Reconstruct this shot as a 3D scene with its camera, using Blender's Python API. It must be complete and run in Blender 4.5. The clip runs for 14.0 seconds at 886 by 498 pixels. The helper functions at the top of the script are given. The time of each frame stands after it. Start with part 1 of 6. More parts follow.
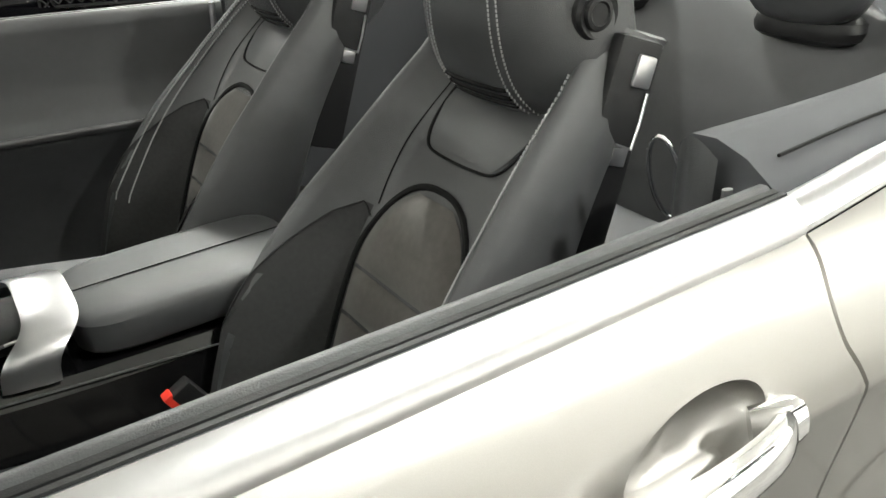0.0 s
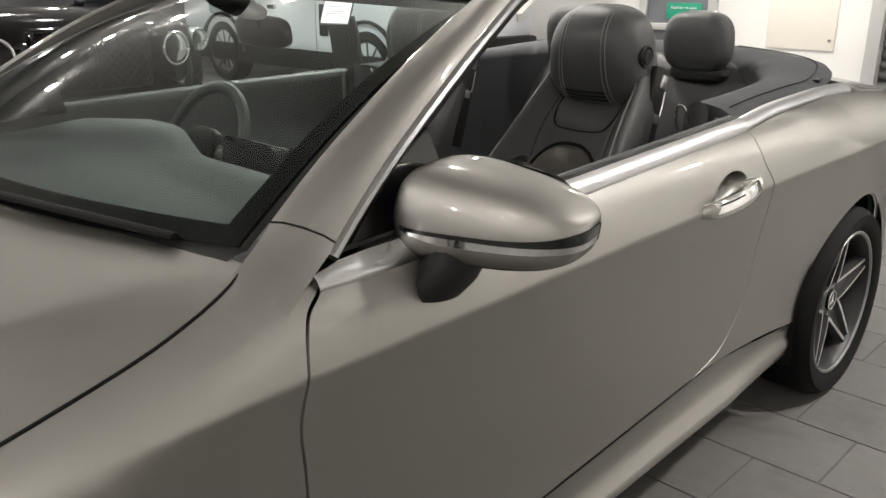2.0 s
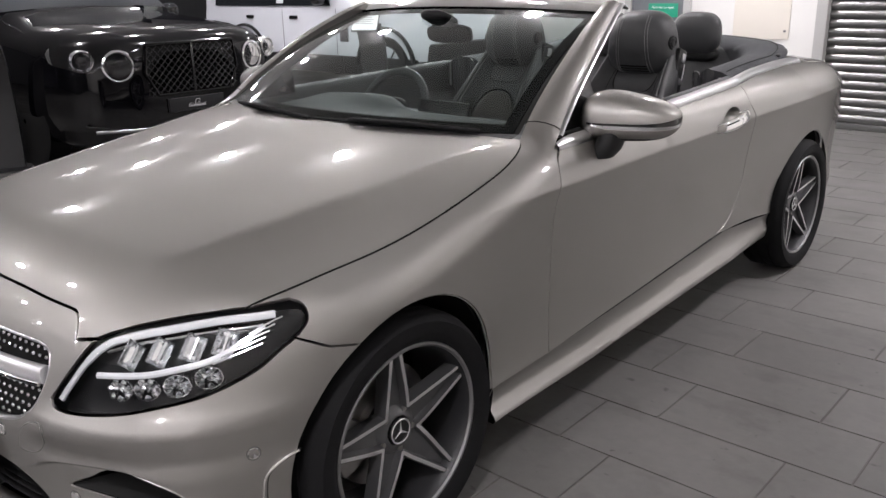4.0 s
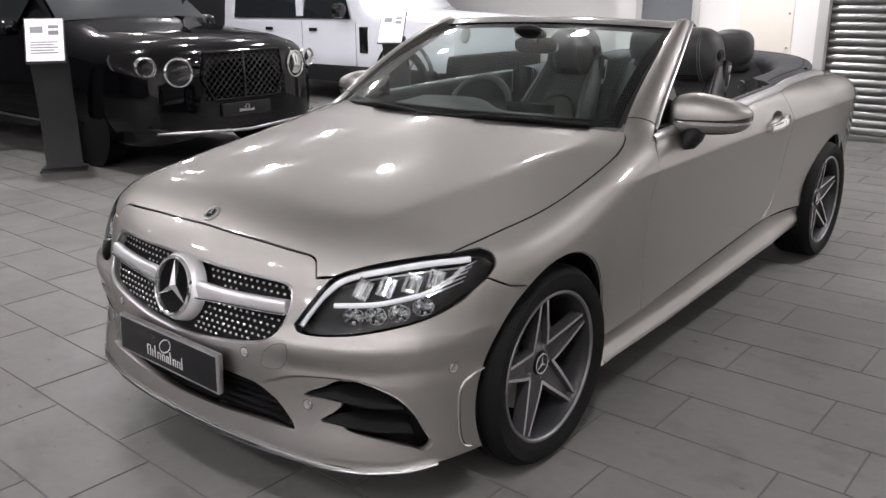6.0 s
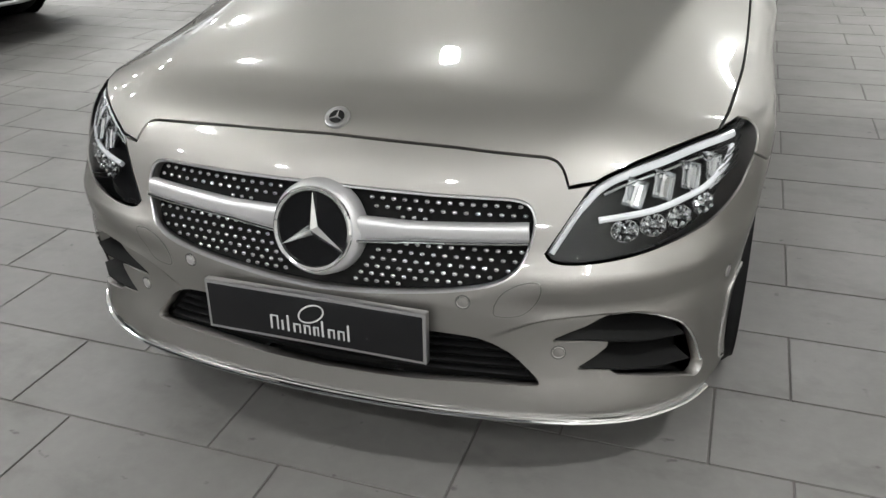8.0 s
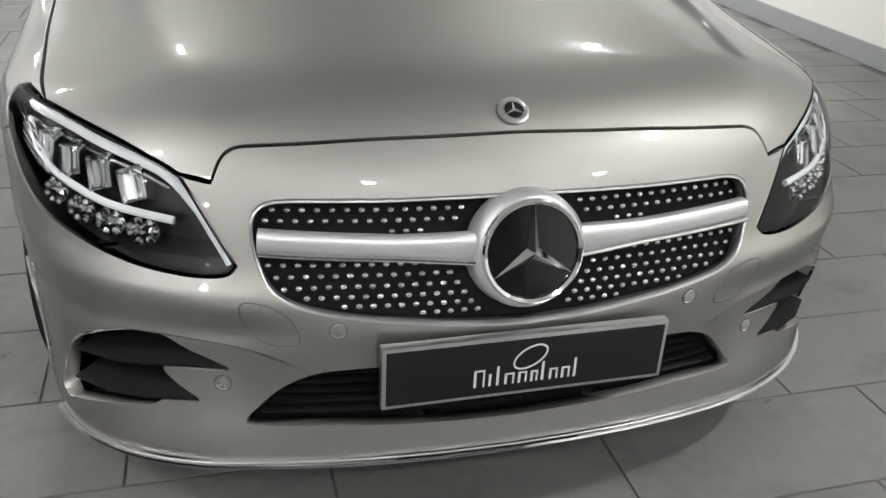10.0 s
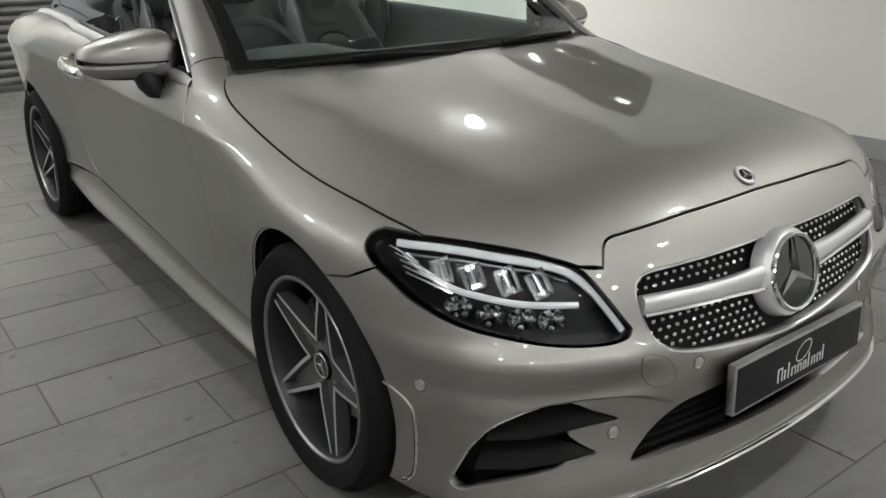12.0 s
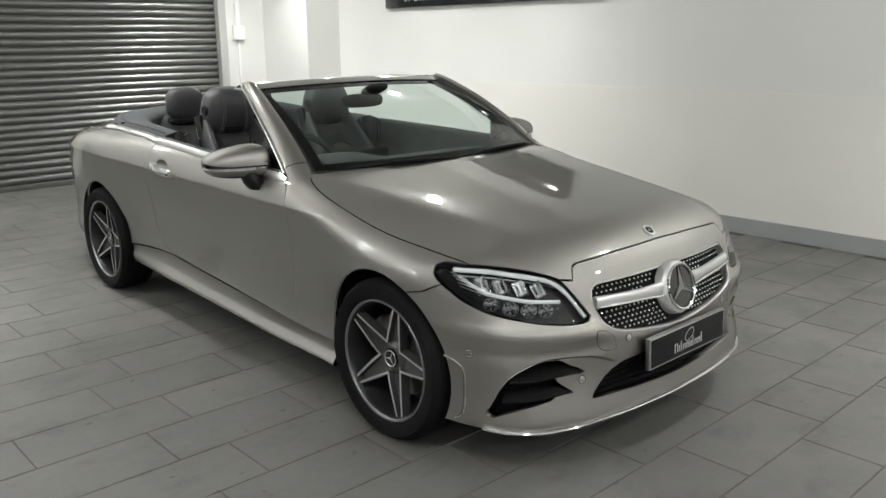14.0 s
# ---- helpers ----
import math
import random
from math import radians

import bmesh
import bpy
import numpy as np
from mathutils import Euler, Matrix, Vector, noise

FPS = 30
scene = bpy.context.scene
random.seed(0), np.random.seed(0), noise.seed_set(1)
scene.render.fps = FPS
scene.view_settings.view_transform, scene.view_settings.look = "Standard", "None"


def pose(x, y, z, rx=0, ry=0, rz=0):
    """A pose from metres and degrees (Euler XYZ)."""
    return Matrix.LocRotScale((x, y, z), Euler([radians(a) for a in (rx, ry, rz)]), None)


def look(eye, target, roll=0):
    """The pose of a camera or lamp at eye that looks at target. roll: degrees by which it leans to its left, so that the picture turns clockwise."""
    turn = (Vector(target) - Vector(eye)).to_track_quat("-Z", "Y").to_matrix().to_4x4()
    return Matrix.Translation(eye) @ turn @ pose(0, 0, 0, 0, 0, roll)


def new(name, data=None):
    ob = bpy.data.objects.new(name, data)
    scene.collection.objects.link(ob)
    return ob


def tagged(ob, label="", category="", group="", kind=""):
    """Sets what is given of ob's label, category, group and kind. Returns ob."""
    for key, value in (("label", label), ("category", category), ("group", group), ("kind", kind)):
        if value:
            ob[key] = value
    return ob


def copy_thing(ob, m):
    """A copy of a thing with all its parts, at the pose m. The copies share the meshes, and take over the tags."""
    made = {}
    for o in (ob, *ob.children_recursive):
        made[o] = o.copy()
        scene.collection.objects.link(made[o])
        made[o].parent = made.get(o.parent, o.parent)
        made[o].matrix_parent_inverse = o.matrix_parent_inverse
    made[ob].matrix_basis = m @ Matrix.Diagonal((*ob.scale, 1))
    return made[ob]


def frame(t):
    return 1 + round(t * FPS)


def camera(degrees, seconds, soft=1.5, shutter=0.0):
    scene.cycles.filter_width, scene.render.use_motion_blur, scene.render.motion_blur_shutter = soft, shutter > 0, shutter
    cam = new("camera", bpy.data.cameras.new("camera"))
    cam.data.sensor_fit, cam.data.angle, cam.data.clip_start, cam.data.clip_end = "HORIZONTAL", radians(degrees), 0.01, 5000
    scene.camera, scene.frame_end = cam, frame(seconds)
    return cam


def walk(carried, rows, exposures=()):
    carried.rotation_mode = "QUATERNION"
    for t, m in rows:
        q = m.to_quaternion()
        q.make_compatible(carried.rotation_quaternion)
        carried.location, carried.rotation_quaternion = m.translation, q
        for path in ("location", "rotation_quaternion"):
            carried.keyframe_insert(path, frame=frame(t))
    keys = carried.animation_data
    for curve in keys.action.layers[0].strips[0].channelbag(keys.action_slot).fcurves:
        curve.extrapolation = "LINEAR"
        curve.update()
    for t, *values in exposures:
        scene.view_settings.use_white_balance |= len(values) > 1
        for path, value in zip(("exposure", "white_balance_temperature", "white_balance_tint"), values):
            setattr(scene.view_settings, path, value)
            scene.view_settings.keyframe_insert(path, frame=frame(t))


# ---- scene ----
from mathutils import geometry

# ---------------------------------------------------------------- camera
PATH = [
    (0, (1.203, 1.389, 1.293), (-0.318, 2.388, 0.463), 0.18),
    (0.5, (1.276, 1.081, 1.341), (-0.048, 2.348, 0.540), -0.60),
    (1, (1.377, 0.764, 1.330), (0.092, 2.128, 0.631), -1.14),
    (1.5, (1.535, 0.426, 1.328), (0.236, 1.799, 0.675), -0.48),
    (2, (1.685, 0.058, 1.345), (0.362, 1.423, 0.723), 0.49),
    (2.5, (1.779, -0.322, 1.359), (0.517, 1.106, 0.753), -0.62),
    (3, (1.955, -0.688, 1.357), (0.669, 0.729, 0.774), -1.17),
    (3.5, (2.105, -1.024, 1.384), (0.826, 0.386, 0.768), -1.50),
    (5.8, (2.240, -1.980, 1.448), (0.994, -0.529, 0.864), -0.21),
    (6, (2.150, -2.025, 1.437), (0.912, -0.566, 0.853), -0.43),
    (6.5, (1.847, -2.055, 1.357), (0.675, -0.601, 0.641), -0.88),
    (7, (1.532, -2.065, 1.358), (0.539, -0.558, 0.496), -0.70),
    (7.5, (1.153, -2.138, 1.386), (0.405, -0.519, 0.480), -1.78),
    (8, (0.794, -2.139, 1.368), (0.188, -0.471, 0.444), -1.73),
    (8.2, (0.645, -2.118, 1.378), (0.117, -0.435, 0.436), -1.90),
    (10.3, (-0.687, -1.807, 1.262), (0.002, -0.192, 0.305), 3.84),
    (10.5, (-0.807, -1.739, 1.285), (-0.015, -0.201, 0.282), 3.77),
    (11, (-1.088, -1.642, 1.267), (-0.112, -0.175, 0.320), 2.31),
    (11.5, (-1.406, -1.666, 1.316), (-0.341, -0.200, 0.469), -0.16),
    (12, (-1.698, -1.676, 1.347), (-0.581, -0.179, 0.633), -0.96),
    (12.5, (-2.019, -1.752, 1.411), (-0.836, -0.279, 0.755), -0.90),
    (13, (-2.265, -2.017, 1.465), (-1.009, -0.556, 0.926), 0.09),
    (13.5, (-2.469, -2.202, 1.519), (-1.170, -0.765, 1.023), -0.32),
    (14, (-2.747, -2.371, 1.541), (-1.431, -0.949, 1.047), -0.49),
]
cam = camera(56.49, 14.0, soft=1.5)
walk(cam, [(t, look(eye, target, roll)) for t, eye, target, roll in PATH],
     [(0, 1.50, 6600, 4), (0.4, 0.74, 6700, 4), (0.8, 0.32, 6800, 4), (1.5, 0.26, 7000, 8), (2.3, 0.40, 6600, 12), (3.0, 0.34, 6400, 17), (3.6, 0.24, 6350, 18), (6.0, 0.24, 6350, 17), (7.0, 0.52, 6350, 8), (7.5, 0.32, 6350, 8), (11.0, 0.20, 6350, 8), (11.6, 0.0, 6370, 7), (12.3, -0.1, 6400, 6), (14, -0.05, 6430, 5)])

# ---------------------------------------------------------------- world and exposure
world = bpy.data.worlds.new("world")
scene.world = world
world.use_nodes = True
world.node_tree.nodes["Background"].inputs["Color"].default_value = (0.9, 0.95, 1.0, 1)
world.node_tree.nodes["Background"].inputs["Strength"].default_value = 0.05


# ---------------------------------------------------------------- materials
def material(name, color, rough=0.5, metal=0.0, coat=0.0, grain=0.0, grain_scale=200.0, stain=0.0, stain_scale=3.0,
             bump=0.0, bump_scale=300.0, spec=0.5, per_object=0.0, coat_rough=0.03, sheen=0.0, coat_ior=1.5, edge=1.0):
    m = bpy.data.materials.new(name)
    m.use_nodes = True
    nt = m.node_tree
    b = nt.nodes["Principled BSDF"]
    b.inputs["Roughness"].default_value = rough
    b.inputs["Metallic"].default_value = metal
    b.inputs["Specular IOR Level"].default_value = spec
    b.inputs["Coat Weight"].default_value = coat
    b.inputs["Coat Roughness"].default_value = coat_rough
    b.inputs["Coat IOR"].default_value = coat_ior
    b.inputs["Specular Tint"].default_value = (edge, edge, edge, 1)
    b.inputs["Sheen Weight"].default_value = sheen
    coords = nt.nodes.new("ShaderNodeTexCoord")
    last = None

    def mixed(fac_socket, amount, last):
        lo = [c * (1 - amount) for c in color[:3]] + [1]
        hi = [min(1, c * (1 + amount)) for c in color[:3]] + [1]
        mix = nt.nodes.new("ShaderNodeMix")
        mix.data_type = "RGBA"
        mix.inputs[6].default_value, mix.inputs[7].default_value = lo, hi
        nt.links.new(fac_socket, mix.inputs[0])
        if last is None:
            return mix.outputs[2]
        mul = nt.nodes.new("ShaderNodeMix")
        mul.data_type, mul.blend_type = "RGBA", "MULTIPLY"
        mul.inputs[0].default_value = 1
        ratio = nt.nodes.new("ShaderNodeMix")
        ratio.data_type = "RGBA"
        ratio.inputs[6].default_value = (1 - amount,) * 3 + (1,)
        ratio.inputs[7].default_value = (1 + amount,) * 3 + (1,)
        nt.links.new(fac_socket, ratio.inputs[0])
        nt.links.new(last, mul.inputs[6])
        nt.links.new(ratio.outputs[2], mul.inputs[7])
        return mul.outputs[2]

    b.inputs["Base Color"].default_value = (*color[:3], 1)
    for amount, scale in ((grain, grain_scale), (stain, stain_scale)):
        if amount:
            n = nt.nodes.new("ShaderNodeTexNoise")
            n.inputs["Scale"].default_value = scale
            n.inputs["Detail"].default_value = 5
            nt.links.new(coords.outputs["Object"], n.inputs["Vector"])
            last = mixed(n.outputs["Fac"], amount, last)
    if per_object:
        info = nt.nodes.new("ShaderNodeObjectInfo")
        last = mixed(info.outputs["Random"], per_object, last)
    if last is not None:
        nt.links.new(last, b.inputs["Base Color"])
    if bump:
        n = nt.nodes.new("ShaderNodeTexNoise")
        n.inputs["Scale"].default_value = bump_scale
        n.inputs["Detail"].default_value = 4
        bp = nt.nodes.new("ShaderNodeBump")
        bp.inputs["Strength"].default_value = bump
        bp.inputs["Distance"].default_value = 0.002
        nt.links.new(coords.outputs["Object"], n.inputs["Vector"])
        nt.links.new(n.outputs["Fac"], bp.inputs["Height"])
        nt.links.new(bp.outputs["Normal"], b.inputs["Normal"])
    return m


def paint_material(name, color, fine, broad):
    """Metallic flake paint: a narrow and a broad flake lobe without long tails under a sharp clear coat."""
    m = bpy.data.materials.new(name)
    m.use_nodes = True
    nt = m.node_tree
    nt.nodes.remove(nt.nodes["Principled BSDF"])
    coords = nt.nodes.new("ShaderNodeTexCoord").outputs["Object"]
    last = nt.nodes.new("ShaderNodeRGB").outputs[0]
    last.default_value = (*color, 1)
    for scale, amount in ((1500, 0.10), (2.0, 0.02)):
        n, mr, mx = (nt.nodes.new("ShaderNode" + k) for k in ("TexNoise", "MapRange", "Mix"))
        n.inputs["Scale"].default_value, n.inputs["Detail"].default_value = scale, 3
        mr.inputs[3].default_value, mr.inputs[4].default_value = 1 - amount, 1 + amount
        mx.data_type, mx.blend_type = "RGBA", "MULTIPLY"
        mx.inputs[0].default_value = 1
        nt.links.new(coords, n.inputs["Vector"])
        nt.links.new(n.outputs["Fac"], mr.inputs[0])
        nt.links.new(last, mx.inputs[6])
        nt.links.new(mr.outputs[0], mx.inputs[7])
        last = mx.outputs[2]
    flake, glint, coat = (nt.nodes.new("ShaderNodeBsdfGlossy") for _ in range(3))
    for lobe, rough in ((flake, broad), (glint, fine), (coat, 0.02)):
        lobe.distribution = "BECKMANN"
        lobe.inputs["Roughness"].default_value = rough
    flakes = nt.nodes.new("ShaderNodeMixShader")
    nt.links.new(last, flake.inputs["Color"])
    nt.links.new(last, glint.inputs["Color"])
    nt.links.new(glint.outputs[0], flakes.inputs[1])
    nt.links.new(flake.outputs[0], flakes.inputs[2])
    fres, mix = nt.nodes.new("ShaderNodeFresnel"), nt.nodes.new("ShaderNodeMixShader")
    fres.inputs["IOR"].default_value = 1.65
    nt.links.new(fres.outputs[0], mix.inputs[0])
    nt.links.new(flakes.outputs[0], mix.inputs[1])
    nt.links.new(coat.outputs[0], mix.inputs[2])
    nt.links.new(mix.outputs[0], nt.nodes["Material Output"].inputs["Surface"])
    return m


def glass_material(name, tint, gloss_ior=1.5):
    m = bpy.data.materials.new(name)
    m.use_nodes = True
    nt = m.node_tree
    nt.nodes.remove(nt.nodes["Principled BSDF"])
    clear, shiny = nt.nodes.new("ShaderNodeBsdfTransparent"), nt.nodes.new("ShaderNodeBsdfGlossy")
    clear.inputs["Color"].default_value = (*tint, 1)
    shiny.inputs["Roughness"].default_value = 0.01
    fres, mix = nt.nodes.new("ShaderNodeFresnel"), nt.nodes.new("ShaderNodeMixShader")
    fres.inputs["IOR"].default_value = gloss_ior
    nt.links.new(fres.outputs[0], mix.inputs[0])
    nt.links.new(clear.outputs[0], mix.inputs[1])
    nt.links.new(shiny.outputs[0], mix.inputs[2])
    nt.links.new(mix.outputs[0], nt.nodes["Material Output"].inputs["Surface"])
    return m


def glow_material(name, color, strength):
    m = bpy.data.materials.new(name)
    m.use_nodes = True
    b = m.node_tree.nodes["Principled BSDF"]
    b.inputs["Base Color"].default_value = (*color, 1)
    b.inputs["Emission Color"].default_value = (*color, 1)
    b.inputs["Emission Strength"].default_value = strength
    return m


def tile_material():
    """Matt grey porcelain with clouding, scuffs and small dark specks that run on over the joints."""
    m = bpy.data.materials.new("grey_porcelain_tile")
    m.use_nodes = True
    nt = m.node_tree
    b = nt.nodes["Principled BSDF"]
    b.inputs["Specular IOR Level"].default_value = 0.28
    where = nt.nodes.new("ShaderNodeNewGeometry").outputs["Position"]
    base = nt.nodes.new("ShaderNodeRGB")
    base.outputs[0].default_value = (0.132, 0.128, 0.123, 1)
    last = base.outputs[0]

    def layer(scale, lo, hi, dark, light, stretch=(1, 1, 1), detail=6, rough=0.6):
        nonlocal last
        mp, n, r, mx = (nt.nodes.new("ShaderNode" + k) for k in ("Mapping", "TexNoise", "MapRange", "Mix"))
        mp.inputs["Scale"].default_value = stretch
        n.inputs["Scale"].default_value, n.inputs["Detail"].default_value, n.inputs["Roughness"].default_value = scale, detail, rough
        r.inputs[1].default_value, r.inputs[2].default_value, r.inputs[3].default_value, r.inputs[4].default_value = lo, hi, dark, light
        mx.data_type, mx.blend_type = "RGBA", "MULTIPLY"
        mx.inputs[0].default_value = 1
        nt.links.new(where, mp.inputs["Vector"])
        nt.links.new(mp.outputs[0], n.inputs["Vector"])
        nt.links.new(n.outputs["Fac"], r.inputs[0])
        nt.links.new(last, mx.inputs[6])
        nt.links.new(r.outputs[0], mx.inputs[7])
        last = mx.outputs[2]
        return r.outputs[0]

    layer(0.9, 0.35, 0.65, 0.86, 1.08)
    layer(3.4, 0.33, 0.47, 0.80, 1.0, (1, 1.6, 1))
    layer(22, 0.3, 0.7, 0.94, 1.05)
    layer(15, 0.26, 0.31, 0.55, 1.0, (1, 1.3, 1), 3, 0.5)
    worn = layer(6.5, 0.64, 0.72, 1.0, 1.10, (1.8, 0.6, 1))
    info, jitter, mx = nt.nodes.new("ShaderNodeObjectInfo"), nt.nodes.new("ShaderNodeMapRange"), nt.nodes.new("ShaderNodeMix")
    jitter.inputs[3].default_value, jitter.inputs[4].default_value = 0.94, 1.05
    mx.data_type, mx.blend_type = "RGBA", "MULTIPLY"
    mx.inputs[0].default_value = 1
    nt.links.new(info.outputs["Random"], jitter.inputs[0])
    nt.links.new(last, mx.inputs[6])
    nt.links.new(jitter.outputs[0], mx.inputs[7])
    nt.links.new(mx.outputs[2], b.inputs["Base Color"])
    gl, gr = nt.nodes.new("ShaderNodeTexNoise"), nt.nodes.new("ShaderNodeMapRange")
    gl.inputs["Scale"].default_value = 2.2
    gr.inputs[1].default_value, gr.inputs[2].default_value, gr.inputs[3].default_value, gr.inputs[4].default_value = 0.3, 0.7, 0.38, 0.55
    nt.links.new(where, gl.inputs["Vector"])
    nt.links.new(gl.outputs["Fac"], gr.inputs[0])
    nt.links.new(gr.outputs[0], b.inputs["Roughness"])
    bn, bp = nt.nodes.new("ShaderNodeTexNoise"), nt.nodes.new("ShaderNodeBump")
    bn.inputs["Scale"].default_value, bn.inputs["Detail"].default_value = 70, 4
    bp.inputs["Strength"].default_value, bp.inputs["Distance"].default_value = 0.12, 0.002
    nt.links.new(where, bn.inputs["Vector"])
    nt.links.new(bn.outputs["Fac"], bp.inputs["Height"])
    nt.links.new(bp.outputs["Normal"], b.inputs["Normal"])
    return m


M = dict(
    paint=paint_material("champagne_metallic_paint", (0.345, 0.333, 0.317), 0.47, 0.68),
    black_gloss=material("black_gloss_trim", (0.006, 0.006, 0.0065), 0.08, 0, 0.3),
    black_paint=material("black_car_paint", (0.0015, 0.0015, 0.002), 0.3, 0, 0.75, spec=0.0, coat_rough=0.01),
    white_paint=material("white_car_paint", (0.62, 0.64, 0.68), 0.25, 0, 1.0, stain=0.03),
    plastic=material("black_grained_plastic", (0.007, 0.007, 0.0075), 0.5, 0, 0, spec=0.3, bump=0.25, bump_scale=900, grain=0.15),
    dark=material("dark_void_plastic", (0.005, 0.005, 0.005), 0.8, spec=0.2),
    rubber=material("tyre_rubber", (0.007, 0.007, 0.0075), 0.75, 0, 0, spec=0.12, grain=0.2, grain_scale=120, bump=0.2, bump_scale=500),
    chrome=material("chrome", (0.82, 0.83, 0.84), 0.07, 1.0),
    satin=material("satin_silver", (0.56, 0.56, 0.57), 0.30, 1.0, grain=0.04),
    louvre=material("louvre_silver", (0.62, 0.62, 0.63), 0.42, 0.7, 0.3, grain=0.04),
    seam=material("shaded_joint", (0.10, 0.097, 0.092), 0.6),
    rim=material("grey_wheel_paint", (0.075, 0.075, 0.078), 0.32, 0.5, 0.6, grain=0.05),
    machined=material("machined_alloy", (0.74, 0.74, 0.745), 0.34, 1.0, grain=0.05, grain_scale=700),
    # rim grey taken darker: the shade behind the spokes is put into the colour
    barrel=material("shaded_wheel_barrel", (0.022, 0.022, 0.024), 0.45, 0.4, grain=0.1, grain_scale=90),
    rimlip=material("grey_rim_lip", (0.30, 0.30, 0.305), 0.36, 1.0, grain=0.08, grain_scale=500),
    steel=material("brake_steel", (0.30, 0.29, 0.28), 0.38, 1.0, grain=0.12, grain_scale=90),
    leather=material("black_leather", (0.042, 0.043, 0.045), 0.43, 0, 0, grain=0.12, grain_scale=60, bump=0.35, bump_scale=700),
    bolster=material("matt_charcoal_microfibre", (0.034, 0.034, 0.034), 0.9, 0, 0, spec=0.2, grain=0.25, grain_scale=120, sheen=0.1),
    suede=material("charcoal_microfibre", (0.062, 0.057, 0.051), 0.95, 0, 0, grain=0.3, grain_scale=90, stain=0.15, stain_scale=18, sheen=0.25),
    stitch=material("grey_thread", (0.30, 0.30, 0.30), 0.8),
    cloth=material("black_hood_fabric", (0.052, 0.054, 0.059), 0.9, 0, 0, grain=0.2, grain_scale=800, bump=0.4, bump_scale=1200),
    dash=material("soft_dash_vinyl", (0.030, 0.035, 0.035), 0.6, 0, 0, bump=0.3, bump_scale=800, grain=0.1),
    red=material("red_plastic", (0.65, 0.03, 0.015), 0.4),
    plate=material("black_plate", (0.008, 0.008, 0.009), 0.4, 0, 0.0, spec=0.25),
    silver_print=material("silver_print", (0.55, 0.55, 0.55), 0.45),
    lampblack=material("lamp_black", (0.005, 0.005, 0.0055), 0.3, spec=0.3),
    lampsilver=material("lamp_reflector", (0.78, 0.79, 0.80), 0.12, 1.0),
    drl=material("light_guide", (0.74, 0.75, 0.77), 0.15, 0, 1.0),
    tile=tile_material(),
    grout=material("dark_grout", (0.085, 0.08, 0.075), 0.9, grain=0.2),
    wall=material("white_wall_paint", (0.70, 0.695, 0.675), 0.7, stain=0.03, stain_scale=1.5, bump=0.05, bump_scale=80),
    dark_closing=material("dark_closing_wall", (0.045, 0.046, 0.05), 0.5, stain=0.1, stain_scale=0.8),
    wall_low=material("off_white_wall_board", (0.72, 0.70, 0.665), 0.65, stain=0.04, stain_scale=1.2, bump=0.05, bump_scale=80),
    skirting=material("grey_skirting", (0.30, 0.31, 0.31), 0.5, stain=0.06),
    ceiling=material("ceiling_paint", (0.84, 0.84, 0.825), 0.9, stain=0.04),
    galv=material("galvanised_steel", (0.20, 0.20, 0.197), 0.33, 0.9, stain=0.15, stain_scale=5, grain=0.08, grain_scale=80),
    frame_grey=material("grey_frame_paint", (0.42, 0.42, 0.41), 0.5, stain=0.08),
    cabinet=material("cream_cabinet", (0.74, 0.70, 0.63), 0.5, stain=0.03),
    door_grey=material("grey_fire_door", (0.13, 0.14, 0.15), 0.5, stain=0.05),
    charcoal=material("charcoal_metal", (0.011, 0.011, 0.012), 0.55, stain=0.05),
    green=material("green_sign", (0.0, 0.28, 0.16), 0.5),
    sign_black=material("black_acrylic", (0.010, 0.010, 0.011), 0.12, 0, 0.5),
    paper=material("white_card", (0.8, 0.8, 0.8), 0.6),
    ink=material("grey_ink", (0.15, 0.15, 0.16), 0.7),
    glass=glass_material("windscreen_glass", (0.68, 0.79, 0.76)),
    clear=glass_material("clear_lens", (0.95, 0.96, 0.97), 1.4),
    dark_glass=material("dark_glass", (0.01, 0.012, 0.014), 0.03, 0, 1.0),
    mirror=material("mirror_glass", (0.85, 0.86, 0.87), 0.02, 1.0),
    glow=glow_material("lamp_glow", (1.0, 0.985, 0.96), 220.0),
)


# ---------------------------------------------------------------- mesh tools
def link(name, me, mats, parent=None, label="", smooth=True):
    ob = new(name, me)
    for m in (mats if isinstance(mats, (list, tuple)) else [mats]):
        me.materials.append(m)
    if smooth:
        me.polygons.foreach_set("use_smooth", [True] * len(me.polygons))
    if parent:
        ob.parent = parent
    if label:
        ob["label"] = label
    return ob


def mesh(name, verts, faces):
    me = bpy.data.meshes.new(name)
    me.from_pydata([tuple(map(float, v)) for v in verts], [], [tuple(map(int, f)) for f in faces])
    me.update()
    return me


def part(name, verts, faces, mat, parent=None, label="", smooth=True, sharp=35):
    me = mesh(name, verts, faces)
    ob = link(name, me, mat, parent, label, smooth)
    if smooth and sharp:
        me.set_sharp_from_angle(angle=radians(sharp))
    return ob


def thing(name, label, category, at=(0, 0, 0), group="", kind=""):
    ob = new(name)
    ob.location = at
    return tagged(ob, label, category, group, kind)


def join(*pieces):
    verts, faces = [], []
    for v, f in pieces:
        n = len(verts)
        verts += [tuple(p) for p in v]
        faces += [tuple(i + n for i in q) for q in f]
    return verts, faces


def flip(piece):
    """Mirrored to the other side."""
    v, f = piece
    return [(-p[0], p[1], p[2]) for p in v], [tuple(reversed(q)) for q in f]


def moved(piece, m):
    v, f = piece
    return [tuple(m @ Vector(p)) for p in v], f


